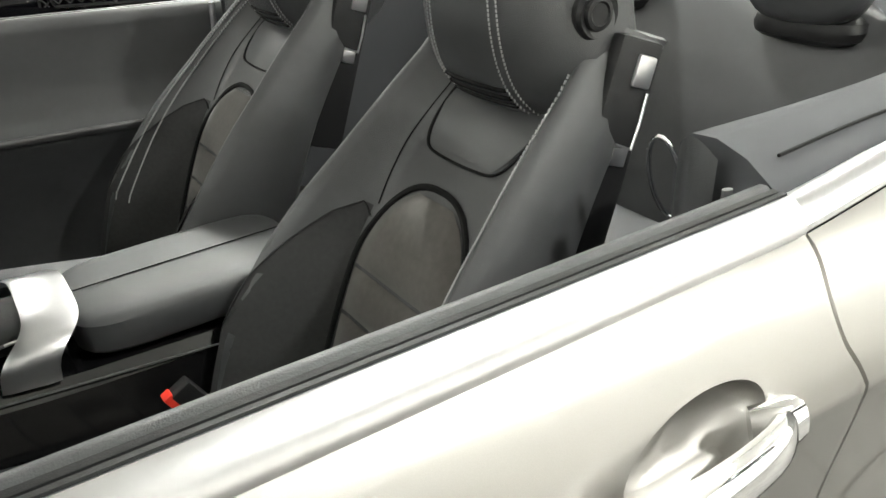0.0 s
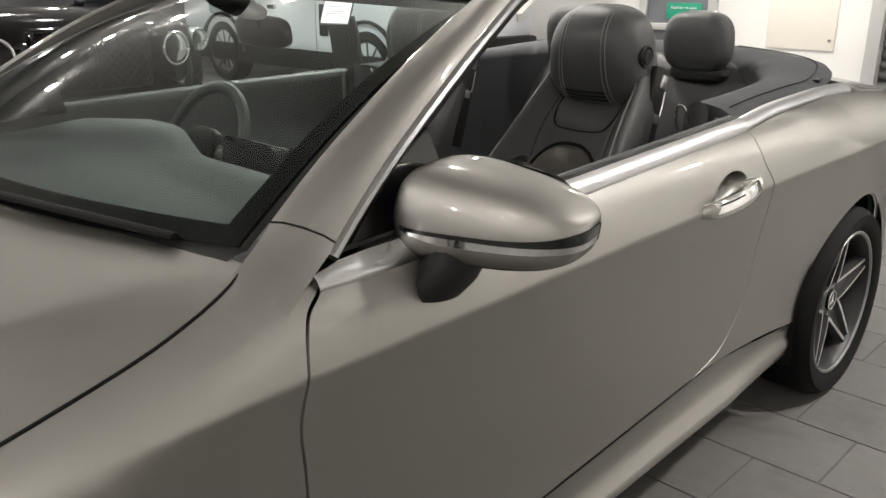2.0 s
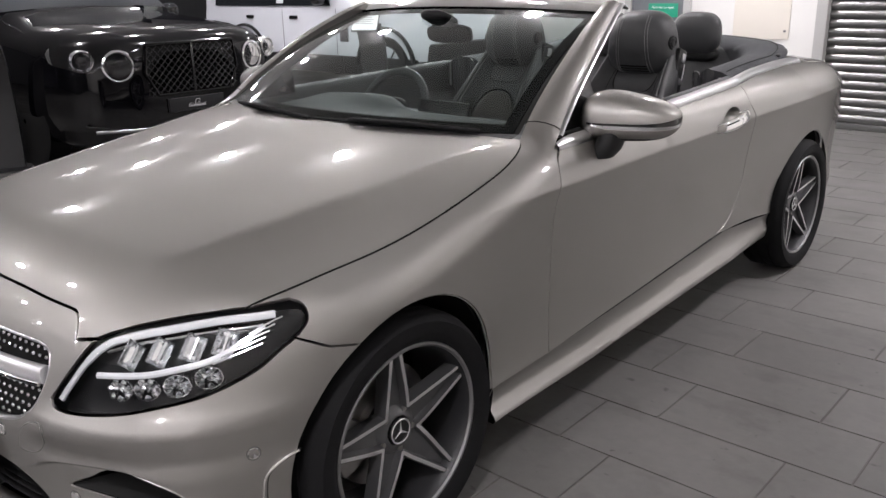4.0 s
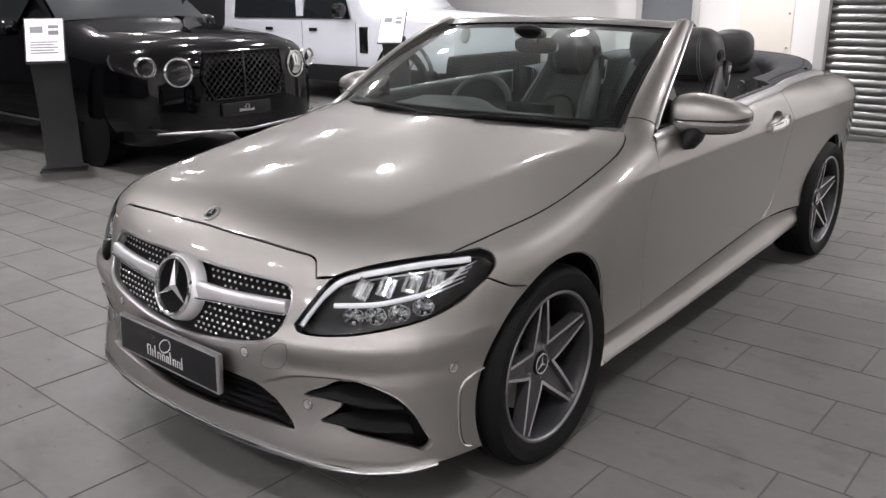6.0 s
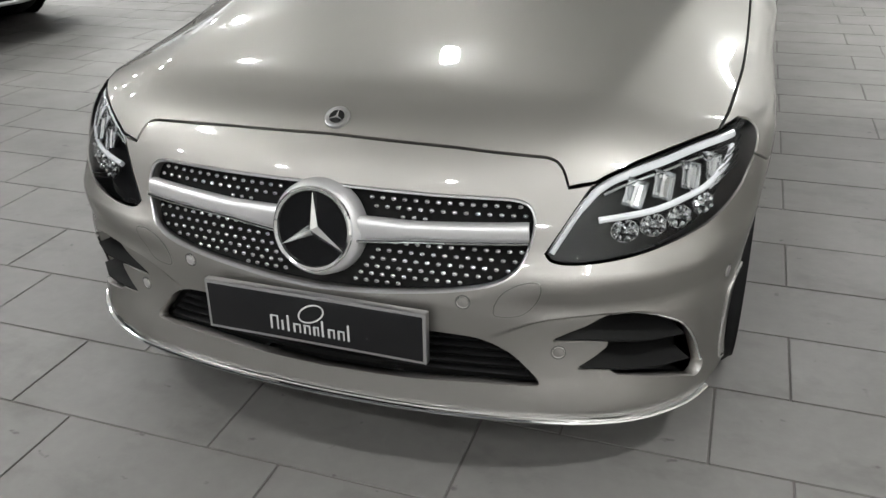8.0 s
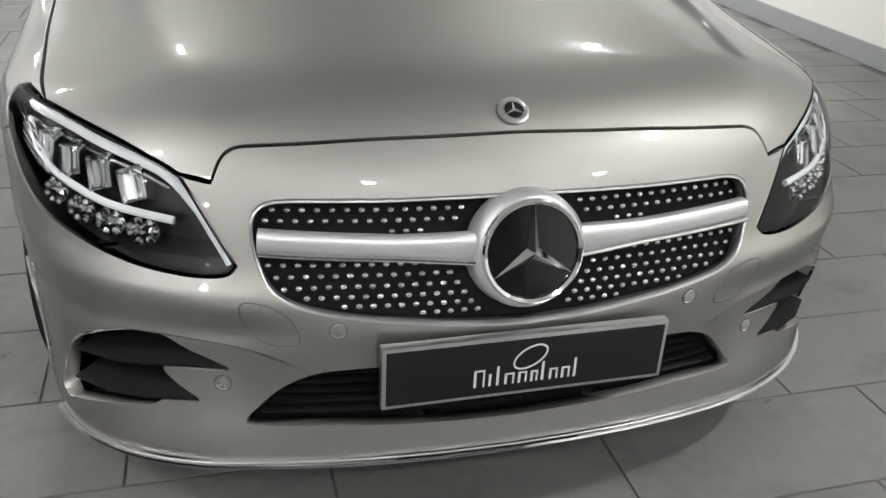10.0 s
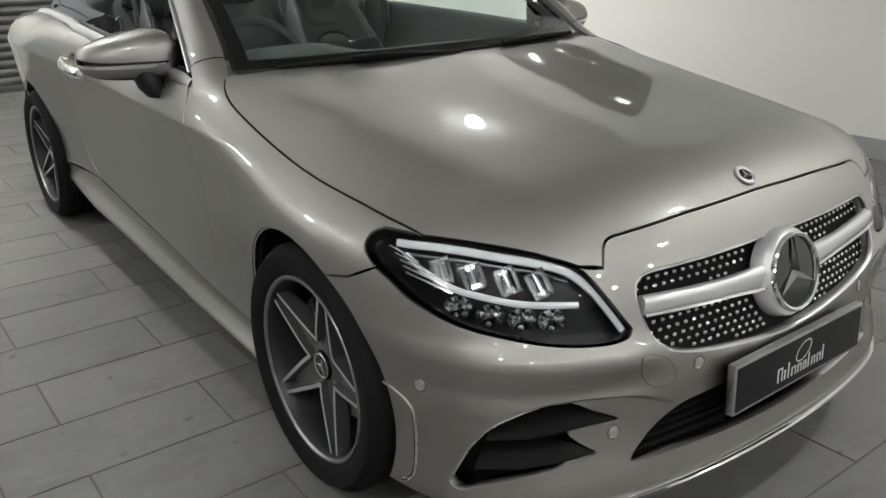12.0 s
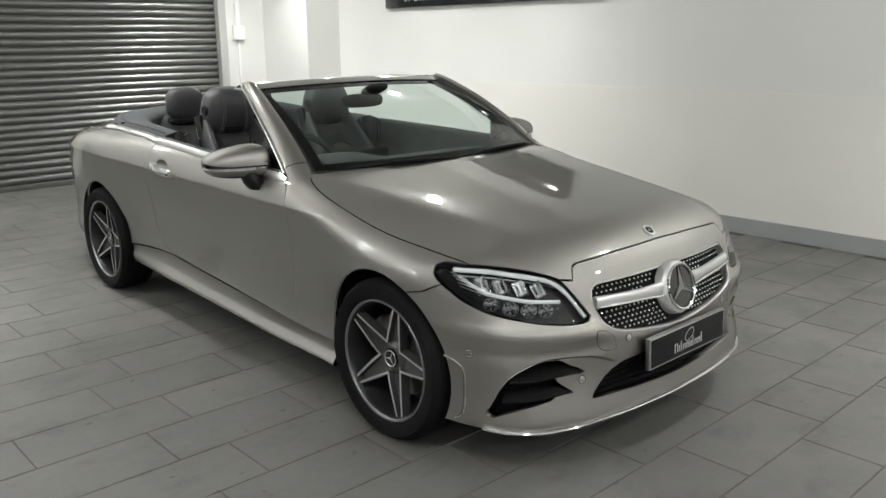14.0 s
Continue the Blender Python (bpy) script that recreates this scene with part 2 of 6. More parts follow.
def loft(rows, closed=False, caps=False, turn=False):
    n = len(rows[0])
    verts = [tuple(p) for r in rows for p in r]
    faces = []
    for i in range(len(rows) - 1):
        for j in range(n if closed else n - 1):
            a, b = i * n + j, i * n + (j + 1) % n
            q = (a, b, b + n, a + n)
            faces.append(q[::-1] if turn else q)
    if caps:
        a, b = tuple(range(n)), tuple((len(rows) - 1) * n + j for j in range(n))
        faces += [a if turn else a[::-1], b[::-1] if turn else b]
    return verts, faces


def box(x0, x1, y0, y1, z0, z1, bevel=0.0):
    bm = bmesh.new()
    bmesh.ops.create_cube(bm, size=1)
    for v in bm.verts:
        v.co = Vector(((x0 + x1) / 2 + v.co.x * (x1 - x0), (y0 + y1) / 2 + v.co.y * (y1 - y0), (z0 + z1) / 2 + v.co.z * (z1 - z0)))
    if bevel:
        bmesh.ops.bevel(bm, geom=bm.edges[:], offset=bevel, segments=2, affect="EDGES", profile=0.6)
    bm.verts.index_update()
    out = [tuple(v.co) for v in bm.verts], [tuple(v.index for v in f.verts) for f in bm.faces]
    bm.free()
    return out


def lathe(profile, n=48, closed=False, arc=360):
    """Profile of (radius, x) turned round the x axis."""
    rows = []
    for i in range(n if arc == 360 else n + 1):
        a = radians(arc) * i / n
        rows.append([(x, r * math.cos(a), r * math.sin(a)) for r, x in profile])
    if arc == 360:
        rows.append(rows[0])
    v, f = loft(rows, closed=closed)
    return v, f


def sweep(path, half_w, half_h, up=(0, 0, 1), n=10, power=2.0, caps=True, side=None):
    """A rounded bar along a path: superellipse section; half sizes may be lists."""
    p = [Vector(q) for q in path]
    rows = []
    for i, c in enumerate(p):
        d = (p[min(i + 1, len(p) - 1)] - p[max(i - 1, 0)]).normalized()
        s = d.cross(Vector(up)).normalized()
        u = s.cross(d).normalized()
        w = half_w[i] if isinstance(half_w, (list, tuple)) else half_w
        h = half_h[i] if isinstance(half_h, (list, tuple)) else half_h
        row = []
        for k in range(n):
            a = 2 * math.pi * k / n
            cx, cy = math.cos(a), math.sin(a)
            row.append(c + s * (w * math.copysign(abs(cx) ** (2 / power), cx)) + u * (h * math.copysign(abs(cy) ** (2 / power), cy)))
        rows.append(row)
    return loft(rows, closed=True, caps=caps)


def pad(sx, sy, sz, e=3.0, n=24, m=14, bend=None):
    """A cushion: a superellipsoid with the half sizes sx, sy, sz."""
    def sp(v, q):
        return math.copysign(abs(v) ** q, v)
    rows = []
    for i in range(m + 1):
        th = -math.pi / 2 + math.pi * i / m
        row = []
        for j in range(n):
            ph = 2 * math.pi * j / n
            q = 2 / e
            x, y, z = sx * sp(math.cos(th), q) * sp(math.cos(ph), q), sy * sp(math.cos(th), q) * sp(math.sin(ph), q), sz * sp(math.sin(th), q)
            row.append(bend(x, y, z) if bend else (x, y, z))
        rows.append(row)
    return loft(rows, closed=True, turn=False)


def smooth_path(points, n=8):
    """Catmull-Rom through the points."""
    p = [Vector(q) for q in points]
    p = [2 * p[0] - p[1], *p, 2 * p[-1] - p[-2]]
    out = []
    for i in range(1, len(p) - 2):
        for k in range(n):
            t = k / n
            out.append(0.5 * ((2 * p[i]) + (p[i + 1] - p[i - 1]) * t + (2 * p[i - 1] - 5 * p[i] + 4 * p[i + 1] - p[i + 2]) * t * t
                              + (3 * p[i] - p[i - 1] - 3 * p[i + 1] + p[i + 2]) * t ** 3))
    return out + [p[-2]]


# ---------------------------------------------------------------- room
def lay_floor():
    base = part("floor", *box(-14, 6, -10, 10, -0.2, -0.004), M["grout"], None, "grey porcelain tiled showroom floor with dark joints", smooth=False)
    tagged(base, kind="structure", category="floor")
    pitch, long, gap = 0.3085, 0.62, 0.0032
    shared = {}
    near, far = 0, ([], [])
    for k in range(-28, 35):
        y0 = -1.15 + pitch * k
        left, right = (1.05, -1.557) if k % 2 else (0.86, -1.355)
        cuts = [right - long * i for i in range(21)][::-1] + [right + long * i for i in range(1, 10) if right + long * i < left - 0.25] + [left + long * i for i in range(5)]
        for x0, x1 in zip(cuts, cuts[1:]):
            x1 = min(x1, RIGHT - 0.002)
            if x1 - x0 < 0.05 or x0 < -13.9:
                continue
            c = ((x0 + x1) / 2, y0 + pitch / 2)
            w = round(x1 - x0, 3)
            if -2.3 < c[0] < 3.3 and -2.2 < c[1] < 4.2 and near < 300 and (abs(c[0]) > 0.6 or c[1] < -0.1):
                if w not in shared:
                    me = mesh("tile", *box(-w / 2 + gap, w / 2 - gap, -pitch / 2 + gap, pitch / 2 - gap, -0.012, 0, 0.0015))
                    me.materials.append(M["tile"])
                    shared[w] = me
                ob = new("tile", shared[w])
                ob.parent = base
                ob.location = (*c, random.uniform(-0.0004, 0.0004))
                near += 1
            else:
                v, f = box(x0 + gap, x1 - gap, y0 + gap, y0 + pitch - gap, -0.012, 0)
                n = len(far[0])
                far[0].extend(v)
                far[1].extend(tuple(i + n for i in q) for q in f)
    rest = part("tile_field", *far, M["tile"], base, smooth=False)
    rest["kind"] = "stuff"


def wall(name, x0, x1, y0, y1, z0, z1, label, mat="wall"):
    return tagged(part(name, *box(x0, x1, y0, y1, z0, z1), M[mat], None, smooth=False), label, "wall", kind="structure")


CEIL = 3.0
BACK, RIGHT = 7.1, 3.42
SHUT0, SHUT1 = -0.50, 2.36


def build_room():
    wall("wall_east", RIGHT, RIGHT + 0.2, -10, BACK + 0.2, -0.01, CEIL, "plain white painted showroom wall")
    low = part("wall_board", *box(RIGHT - 0.006, RIGHT, -9.8, 6.1, 0.13, 1.12), M["wall_low"], None, smooth=False)
    tagged(low, "off-white lower wall board, slightly darker than the wall above", "wall panel", kind="structure")
    sk = part("baseboard", *box(RIGHT - 0.022, RIGHT - 0.0065, -9.8, 6.08, 0, 0.13, 0.004), M["skirting"], None, smooth=False)
    tagged(sk, "grey painted skirting along the white wall", "skirting", kind="structure")
    wall("wall_north", -2.85, SHUT0, BACK, BACK + 0.2, -0.01, CEIL, "white painted back wall of the showroom")
    wall("wall_return", -2.85, -2.65, BACK + 0.2, 9.6, -0.01, CEIL, "white painted return wall")
    wall("wall_north_west", -14, -2.65, 9.6, 9.8, -0.01, CEIL, "white painted rear wall of the deeper bay")
    wall("wall_north_east", SHUT1, RIGHT, BACK, BACK + 0.2, -0.01, CEIL, "white painted wall beside the roller shutter")
    wall("wall_lintel", SHUT0, SHUT1, BACK, BACK + 0.2, 2.75, CEIL, "white wall above the roller shutter")
    # west and south walls: unseen stand-ins, dark so that glossy paint reflects little
    wall("wall_west", -14.2, -14, -10, 9.8, -0.01, CEIL, "dark charcoal far closing wall, added to keep reflections dark", "dark_closing")
    wall("wall_south", -14, RIGHT + 0.2, -10.2, -10, -0.01, CEIL, "dark charcoal closing wall behind the camera, added to keep reflections dark", "dark_closing")
    wall("pilaster", 2.95, RIGHT, 6.12, BACK, 0, CEIL, "white square pilaster in the corner")
    c = tagged(part("ceiling", *box(-14, RIGHT, -10, 9.6, CEIL, CEIL + 0.2), M["ceiling"], None, smooth=False), "plain off-white painted ceiling", "ceiling", kind="structure")
    # roller shutter: curved slats, side guides
    sh = thing("roller_shutter", "closed galvanised steel roller shutter with ribbed slats", "roller shutter", ((SHUT0 + SHUT1) / 2, BACK, 0))
    w = (SHUT1 - SHUT0) / 2 - 0.05
    prof = []
    for i in range(9):
        a = math.pi * i / 8
        prof.append((-0.004 - 0.020 * max(0.0, math.sin(a)) ** 0.8, 0.076 * i / 8))
    prof.append((0.004, 0.080))
    v, f = loft([[(x, 0.06 + d, z) for d, z in prof] for x in (-w, w)])
    slat_me = mesh("slat", v, f)
    slat_me.materials.append(M["galv"])
    slat_me.polygons.foreach_set("use_smooth", [True] * len(f))
    for i in range(34):
        s = new("slat", slat_me)
        s.parent = sh
        s.location = (0, 0, 0.06 + 0.08 * i)
    part("bottom_rail", *box(-w, w, 0.0, 0.07, 0, 0.06, 0.006), M["galv"], sh)
    for sx in (-1, 1):
        part("guide", *box(sx * (w + 0.05) - 0.05, sx * (w + 0.05) + 0.05, -0.05, 0.1, 0, 2.75, 0.004), M["frame_grey"], sh, "grey painted steel guide channel")
    part("backing", *box(-w - 0.05, w + 0.05, 0.11, 0.13, 0, 2.75), M["dark"], sh, smooth=False)


LIGHTS = ([(x, 2.9) for x in (-8.6, -6.75, -4.85, -2.95, -1.05, 2.2)] + [(x, 4.45) for x in (-9.3, -7.4, -5.7, -4.0, 2.2)]
          + [(x, -1.45) for x in (-4.0, -2.48, 1.95)] + [(x, -3.4) for x in (-4.6, -2.3, -0.2, 2.2)] + [(x, -5.6) for x in (-5.6, -3.4, -1.2, 1.0, 2.7)] + [(x, -7.8) for x in (-4.6, -2.3, -0.2, 2.2)]
          + [(-5.4, 1.4), (-1.05, 6.2), (2.2, 6.0), (-4.0, 6.8), (-6.5, 6.8), (-8.0, -3.4)])


BEAM = 20.5, radians(104), (1.0, 0.985, 0.96)  # watts, spread and tint of each downlight


def build_lights():
    v, f = lathe([(0.0, 0.082), (0.03, 0.080), (0.055, 0.069), (0.070, 0.048), (0.075, 0.020), (0.074, 0.0)], 24)
    v = [(y, z, x) for x, y, z in v]
    disc = mesh("lens", v, f)
    disc.materials.append(M["glow"])
    disc.polygons.foreach_set("use_smooth", [True] * len(f))
    rv, rf = lathe([(0.074, -0.004), (0.077, 0.008), (0.097, 0.004), (0.101, -0.004)], 28)
    ring = mesh("trim_ring", [(y, z, -x) for x, y, z in rv], rf)
    ring.materials.append(M["paper"])
    beam = bpy.data.lights.new("lamp", "AREA")
    beam.shape, beam.size = "DISK", 0.14
    beam.energy, beam.spread, beam.color = BEAM
    for x, y in LIGHTS:
        t = thing("ceiling_downlight", "round white ceiling light with an opal dome, switched on", "ceiling light", (x, y, CEIL), "ceiling downlights")
        a, b = new("lens", disc), new("trim_ring", ring)
        a.location = (0, 0, -0.006)
        a.rotation_euler = (math.pi, 0, 0)
        a.parent = b.parent = t
        lamp = new("lamp", beam)
        lamp.location = (0, 0, -0.090)
        lamp.parent = t


build_room()
build_lights()


# ---------------------------------------------------------------- the convertible: its skin
def curve(knots):
    """Smooth curve through (u, v) knots, as a function of u (Catmull-Rom)."""
    k = np.array(knots, float)
    u, v = k[:, 0], k[:, 1]
    s = np.gradient(v, u)
    def f(q):
        q = np.clip(q, u[0], u[-1])
        i = np.clip(np.searchsorted(u, q) - 1, 0, len(u) - 2)
        h = u[i + 1] - u[i]
        t = (q - u[i]) / h
        return ((2*t**3 - 3*t**2 + 1) * v[i] + (t**3 - 2*t**2 + t) * h * s[i] + (3*t**2 - 2*t**3) * v[i + 1] + (t**3 - t**2) * h * s[i + 1])
    return f
plan = curve([(-.9, .86), (-.5, .886), (-.2, .900), (0, .906), (.5, .897), (1.2, .890), (2.0, .886), (2.8, .890), (3.2, .868), (3.6, .80), (3.95, .68)])
crease = curve([(-.8, .70), (-.3, .742), (-.05, .800), (.15, .836), (.4, .848), (.8, .852), (1.2, .857), (1.7, .862), (2.1, .868), (2.5, .876), (3.2, .88), (3.95, .86)])
flank = curve([(-.72, .090), (-.64, .066), (-.56, .052), (-.5, .058), (-.42, .060), (-.28, .053), (-.16, .038), (-.09, .0235), (-.045, .0125), (-.012, .0036), (-.004, .0011), (0, .0004), (.004, .0009), (.012, .0027), (.05, .0135), (.1, .036), (.15, .070), (.2, .12), (.3, .24)])
nose = curve([(.05, -.70), (.17, -.752), (.22, -.772), (.30, -.768), (.40, -.770), (.50, -.770), (.58, -.745), (.69, -.700), (.75, -.668), (.79, -.635), (.85, -.56), (1.0, -.3)])
bow = curve([(0, 0), (.15, .004), (.3, .016), (.46, .042), (.6, .083), (.73, .160), (.815, .255), (.88, .38), (1.0, .75)])
ridge = curve([(-.80, .70), (-.64, .800), (-.6, .822), (-.5, .848), (-.3, .882), (0, .924), (.3, .965), (.5, .992), (.7, 1.01), (1.2, 1.02), (2.0, 1.03), (2.6, 1.07), (3.0, 1.07), (3.4, 1.03), (3.7, .975), (3.85, .93), (4.0, .86)])
fall = curve([(-.8, .10), (-.5, .085), (-.2, .088), (.1, .085), (.4, .06), (.65, .035), (1.0, .02), (2.1, .02), (2.8, .06), (3.9, .08)])
tail = curve([(.1, 3.70), (.25, 3.82), (.5, 3.88), (.7, 3.89), (.82, 3.86), (.92, 3.78), (1.02, 3.62), (1.1, 3.4)])
brow = curve([(.30, .37), (.387, .407), (.471, .441), (.544, .455), (.621, .460), (.69, .455), (.75, .43), (.85, .30)])
def smax(a, b, k):
    h = np.maximum(k - np.abs(a - b), 0) / k
    return np.maximum(a, b) + h * h * k * .25
def body(x, y, z):
    """Negative inside the car's outer skin."""
    x = np.abs(x)
    arch = .030 * np.exp(-((y / .42) ** 2) - ((z - .60) / .2) ** 2) + .022 * np.exp(-(((y - 2.84) / .5) ** 2) - ((z - .68) / .2) ** 2)
    tuck = .22 * np.clip((y - 2.9) / 1, 0, 1) ** 2 * np.clip((z - .68) / .3, 0, 1) ** 1.5
    d = z - crease(y)
    sharp = .55 + .45 * np.clip((y + .2) / .6, 0, 1)  # the crease fades out over the front wheel
    side = x - (plan(y) - flank(d) * np.where(d < 0, sharp, 1.0) + arch - tuck)
    xc = .50 + .185 * np.clip(y + .6, 0, 1.2) ** .7
    s = (x - xc) / .022
    soft = .022 * (np.logaddexp(0, 2.2 * s) / 2.2)
    top = z - (ridge(y) - .022 * (x / .6) ** 2 - (fall(y) - .03) / (.8 - xc) * soft * np.clip((3.2 - y) * 2, 0, 1) - .05 * np.clip((y - 2) / 1.5, 0, 1) * x ** 2)
    outside = np.clip((x - .30) / .2, 0, 1) ** 2
    fold = -.014 * np.exp(-((z - .535 - .05 * (x - .5)) / .030) ** 2) * outside + .009 * np.exp(-((z - .474) / .026) ** 2) * outside - .012 * np.exp(-((z - .20) / .03) ** 2)
    below = np.clip((brow(x) - z) / .014, 0, 1)
    under = np.clip((z - .235) / .16, 0, 1)
    span = np.clip((x - .36) / .16, 0, 1) * np.clip((.745 - x) / .09, 0, 1)
    fold = fold + .021 * below ** 2 * (3 - 2 * below) * under ** 2 * (3 - 2 * under) * span ** 2 * (3 - 2 * span)
    front = (nose(z) + fold + bow(x) - y) * .9
    rear = (y - tail(z) + .22 * x ** 3) * .9
    return smax(smax(smax(side, top, .07), front, .09), rear, .1)
def normal(p, e=1e-3):
    g = np.stack([body(*(p + d).T) - body(*(p - d).T) for d in np.eye(3) * e], 1)
    return g / np.linalg.norm(g, axis=1, keepdims=True)
def cast(o, d, lo=0.0, hi=3.0):
    """From inside points o along d to the skin."""
    lo = np.full(len(o), lo); hi = np.full(len(o), hi)
    for _ in range(40):
        m = (lo + hi) / 2
        inside = body(*(o + m[:, None] * d).T) < 0
        lo = np.where(inside, m, lo); hi = np.where(inside, hi, m)
    return o + ((lo + hi) / 2)[:, None] * d


def unit(v):
    return v / np.linalg.norm(v, axis=-1, keepdims=True)


class Front:
    """Round the nose: level rays from the middle, by angle and height."""
    def flat(self, p):
        return np.stack([np.arctan2(p[:, 0], 0.15 - p[:, 1]) * 0.85, p[:, 2]], 1)

    def skin(self, q):
        a = q[:, 0] / 0.85
        o = np.stack([0 * a, 0 * a + 0.15, q[:, 1]], 1)
        return cast(o, np.stack([np.sin(a), -np.cos(a), 0 * a], 1))


class Top:
    def flat(self, p):
        return p[:, :2].copy()

    def skin(self, q):
        o = np.stack([q[:, 0], q[:, 1], 0 * q[:, 0] + 0.5], 1)
        return cast(o, np.tile((0.0, 0.0, 1.0), (len(o), 1)))


class Side:
    def flat(self, p):
        return np.stack([p[:, 1], np.arctan2(p[:, 2] - 0.6, p[:, 0]) * 0.86], 1)

    def skin(self, q):
        a = q[:, 1] / 0.86
        o = np.stack([0 * a, q[:, 0], 0 * a + 0.6], 1)
        return cast(o, np.stack([np.cos(a), 0 * a, np.sin(a)], 1))


class Rear:
    def flat(self, p):
        return np.stack([np.arctan2(p[:, 0], p[:, 1] - 3.0) * 0.85, p[:, 2]], 1)

    def skin(self, q):
        a = q[:, 0] / 0.85
        o = np.stack([0 * a, 0 * a + 3.0, q[:, 1]], 1)
        return cast(o, np.stack([np.sin(a), np.cos(a), 0 * a], 1))


FRONT, TOP, SIDE, REAR = Front(), Top(), Side(), Rear()


def on_side(yz):
    a = np.array(yz, float)
    o = np.stack([0 * a[:, 0], a[:, 0], a[:, 1]], 1)
    return cast(o, np.tile((1.0, 0, 0), (len(o), 1)))


def on_front(xz):
    a = np.array(xz, float)
    o = np.stack([a[:, 0], 0 * a[:, 0] + 0.3, a[:, 1]], 1)
    return cast(o, np.tile((0, -1.0, 0), (len(o), 1)))


def on_top(xy):
    return TOP.skin(np.array(xy, float))


def rounded(points, n=6):
    return np.array([tuple(p) for p in smooth_path([(*p, 0)[:3] for p in points], n)])


def spread(loop, step):
    """A closed loop with points at most a step apart."""
    out = []
    for a, b in zip(loop, np.roll(loop, -1, axis=0)):
        k = max(1, int(math.ceil(np.linalg.norm(b - a) / step)))
        out += [a + (b - a) * i / k for i in range(k)]
    return np.array(out)


def inside(poly, q):
    x, y = q[:, 0], q[:, 1]
    r = np.zeros(len(q), bool)
    for (x0, y0), (x1, y1) in zip(poly, np.roll(poly, -1, axis=0)):
        if y0 != y1:
            r ^= ((y0 > y) != (y1 > y)) & (x < (x1 - x0) * (y - y0) / (y1 - y0) + x0)
    return r


def shrunk(poly, d):
    area = np.sum(poly[:, 0] * np.roll(poly[:, 1], -1) - np.roll(poly[:, 0], -1) * poly[:, 1])
    t = unit(np.roll(poly, -1, axis=0) - np.roll(poly, 1, axis=0) + 1e-12)
    n = np.stack([-t[:, 1], t[:, 0]], 1) * (1 if area > 0 else -1)
    return poly + n * d


def near_edge(loops, q, d):
    bad = np.zeros(len(q), bool)
    for l in loops:
        for i in range(0, len(q), 2000):
            bad[i:i + 2000] |= (np.linalg.norm(q[i:i + 2000, None] - l[None], axis=2).min(1) < d)
    return bad


def panel(name, chart, outer, holes, mat, parent, step=0.03, gap=0.0026, lip=0.014, label="", mirror=False, sunk=0.0, lines=()):
    """A panel of the skin inside a loop of places, with holes; its edges turn inwards. mirror: the same on the right side."""
    loops = [shrunk(spread(chart.flat(outer), step * 0.6), gap)] + [shrunk(spread(chart.flat(h), step * 0.6), -gap * 0.5) for h in holes]
    lo, hi = loops[0].min(0), loops[0].max(0)
    gx, gy = np.meshgrid(np.arange(lo[0] + step / 2, hi[0], step), np.arange(lo[1] + step / 2, hi[1], step))
    gx[::2] += step / 2
    q = np.stack([gx.ravel(), gy.ravel()], 1)
    keep = inside(loops[0], q)
    for h in loops[1:]:
        keep &= ~inside(h, q)
    q = q[keep]
    q = q[~near_edge(loops, q, step * 0.45)]
    extra = []
    for l in lines:
        e = chart.flat(np.array(l))
        ok = inside(loops[0], e)
        for h in loops[1:]:
            ok &= ~inside(h, e)
        e = e[ok]
        extra.append(e[~near_edge(loops, e, step * 0.25)])
    extra = [e for e in extra if len(e)]
    if extra:
        q = q[~near_edge(extra, q, 0.012)]
        q = np.concatenate([q, *extra])
    pts, edges = [], []
    for l in loops:
        n = len(pts)
        pts += [Vector(p) for p in l]
        edges += [(n + i, n + (i + 1) % len(l)) for i in range(len(l))]
    pts += [Vector(p) for p in q]
    vs, _, fs, *_ = geometry.delaunay_2d_cdt(pts, edges, [], 0, 1e-6)
    v2 = np.array([tuple(v) for v in vs])
    tri = np.array([tuple(f) for f in fs if len(f) == 3])
    mid = v2[tri].mean(1)
    keep = inside(loops[0], mid)
    for h in loops[1:]:
        keep &= ~inside(h, mid)
    tri = tri[keep]
    used = np.unique(tri)
    remap = np.full(len(v2), -1)
    remap[used] = np.arange(len(used))
    v2, tri = v2[used], remap[tri]
    p3 = chart.skin(v2)
    nrm = normal(p3)
    p3 = p3 - nrm * sunk
    a, b, c = p3[tri[:, 0]], p3[tri[:, 1]], p3[tri[:, 2]]
    wrong = (np.cross(b - a, c - a) * nrm[tri[:, 0]]).sum(1) < 0
    tri[wrong] = tri[wrong][:, ::-1]
    count = {}
    for t in tri:
        for i in range(3):
            e = (t[i], t[(i + 1) % 3])
            count[e] = count.get(e, 0) + 1
    rim = [e for e in count if (e[1], e[0]) not in count]
    verts, norms, faces = p3.tolist(), nrm.tolist(), [tuple(t) for t in tri]
    if lip:
        ids = {}
        tang = {}
        for i, j in rim:
            d = p3[j] - p3[i]
            for k in (i, j):
                tang[k] = tang.get(k, 0) + d
        for k, d in tang.items():
            out = np.cross(d, nrm[k])
            out /= np.linalg.norm(out) + 1e-9
            ids[k] = len(verts)
            verts += [p3[k].tolist(), (p3[k] - nrm[k] * lip).tolist()]
            norms += [unit(nrm[k] * 0.5 + out).tolist(), out.tolist()]
        for i, j in rim:
            faces.append((ids[j], ids[i], ids[i] + 1, ids[j] + 1))
    out = []
    for sgn in ((1, -1) if mirror else (1,)):
        v = [(x * sgn, y, z) for x, y, z in verts]
        n = [(x * sgn, y, z) for x, y, z in norms]
        f = faces if sgn == 1 else [t[::-1] for t in faces]
        me = mesh(name, v, f)
        ob = link(name, me, mat, parent, label)
        me.normals_split_custom_set_from_vertices(n)
        out.append(ob)
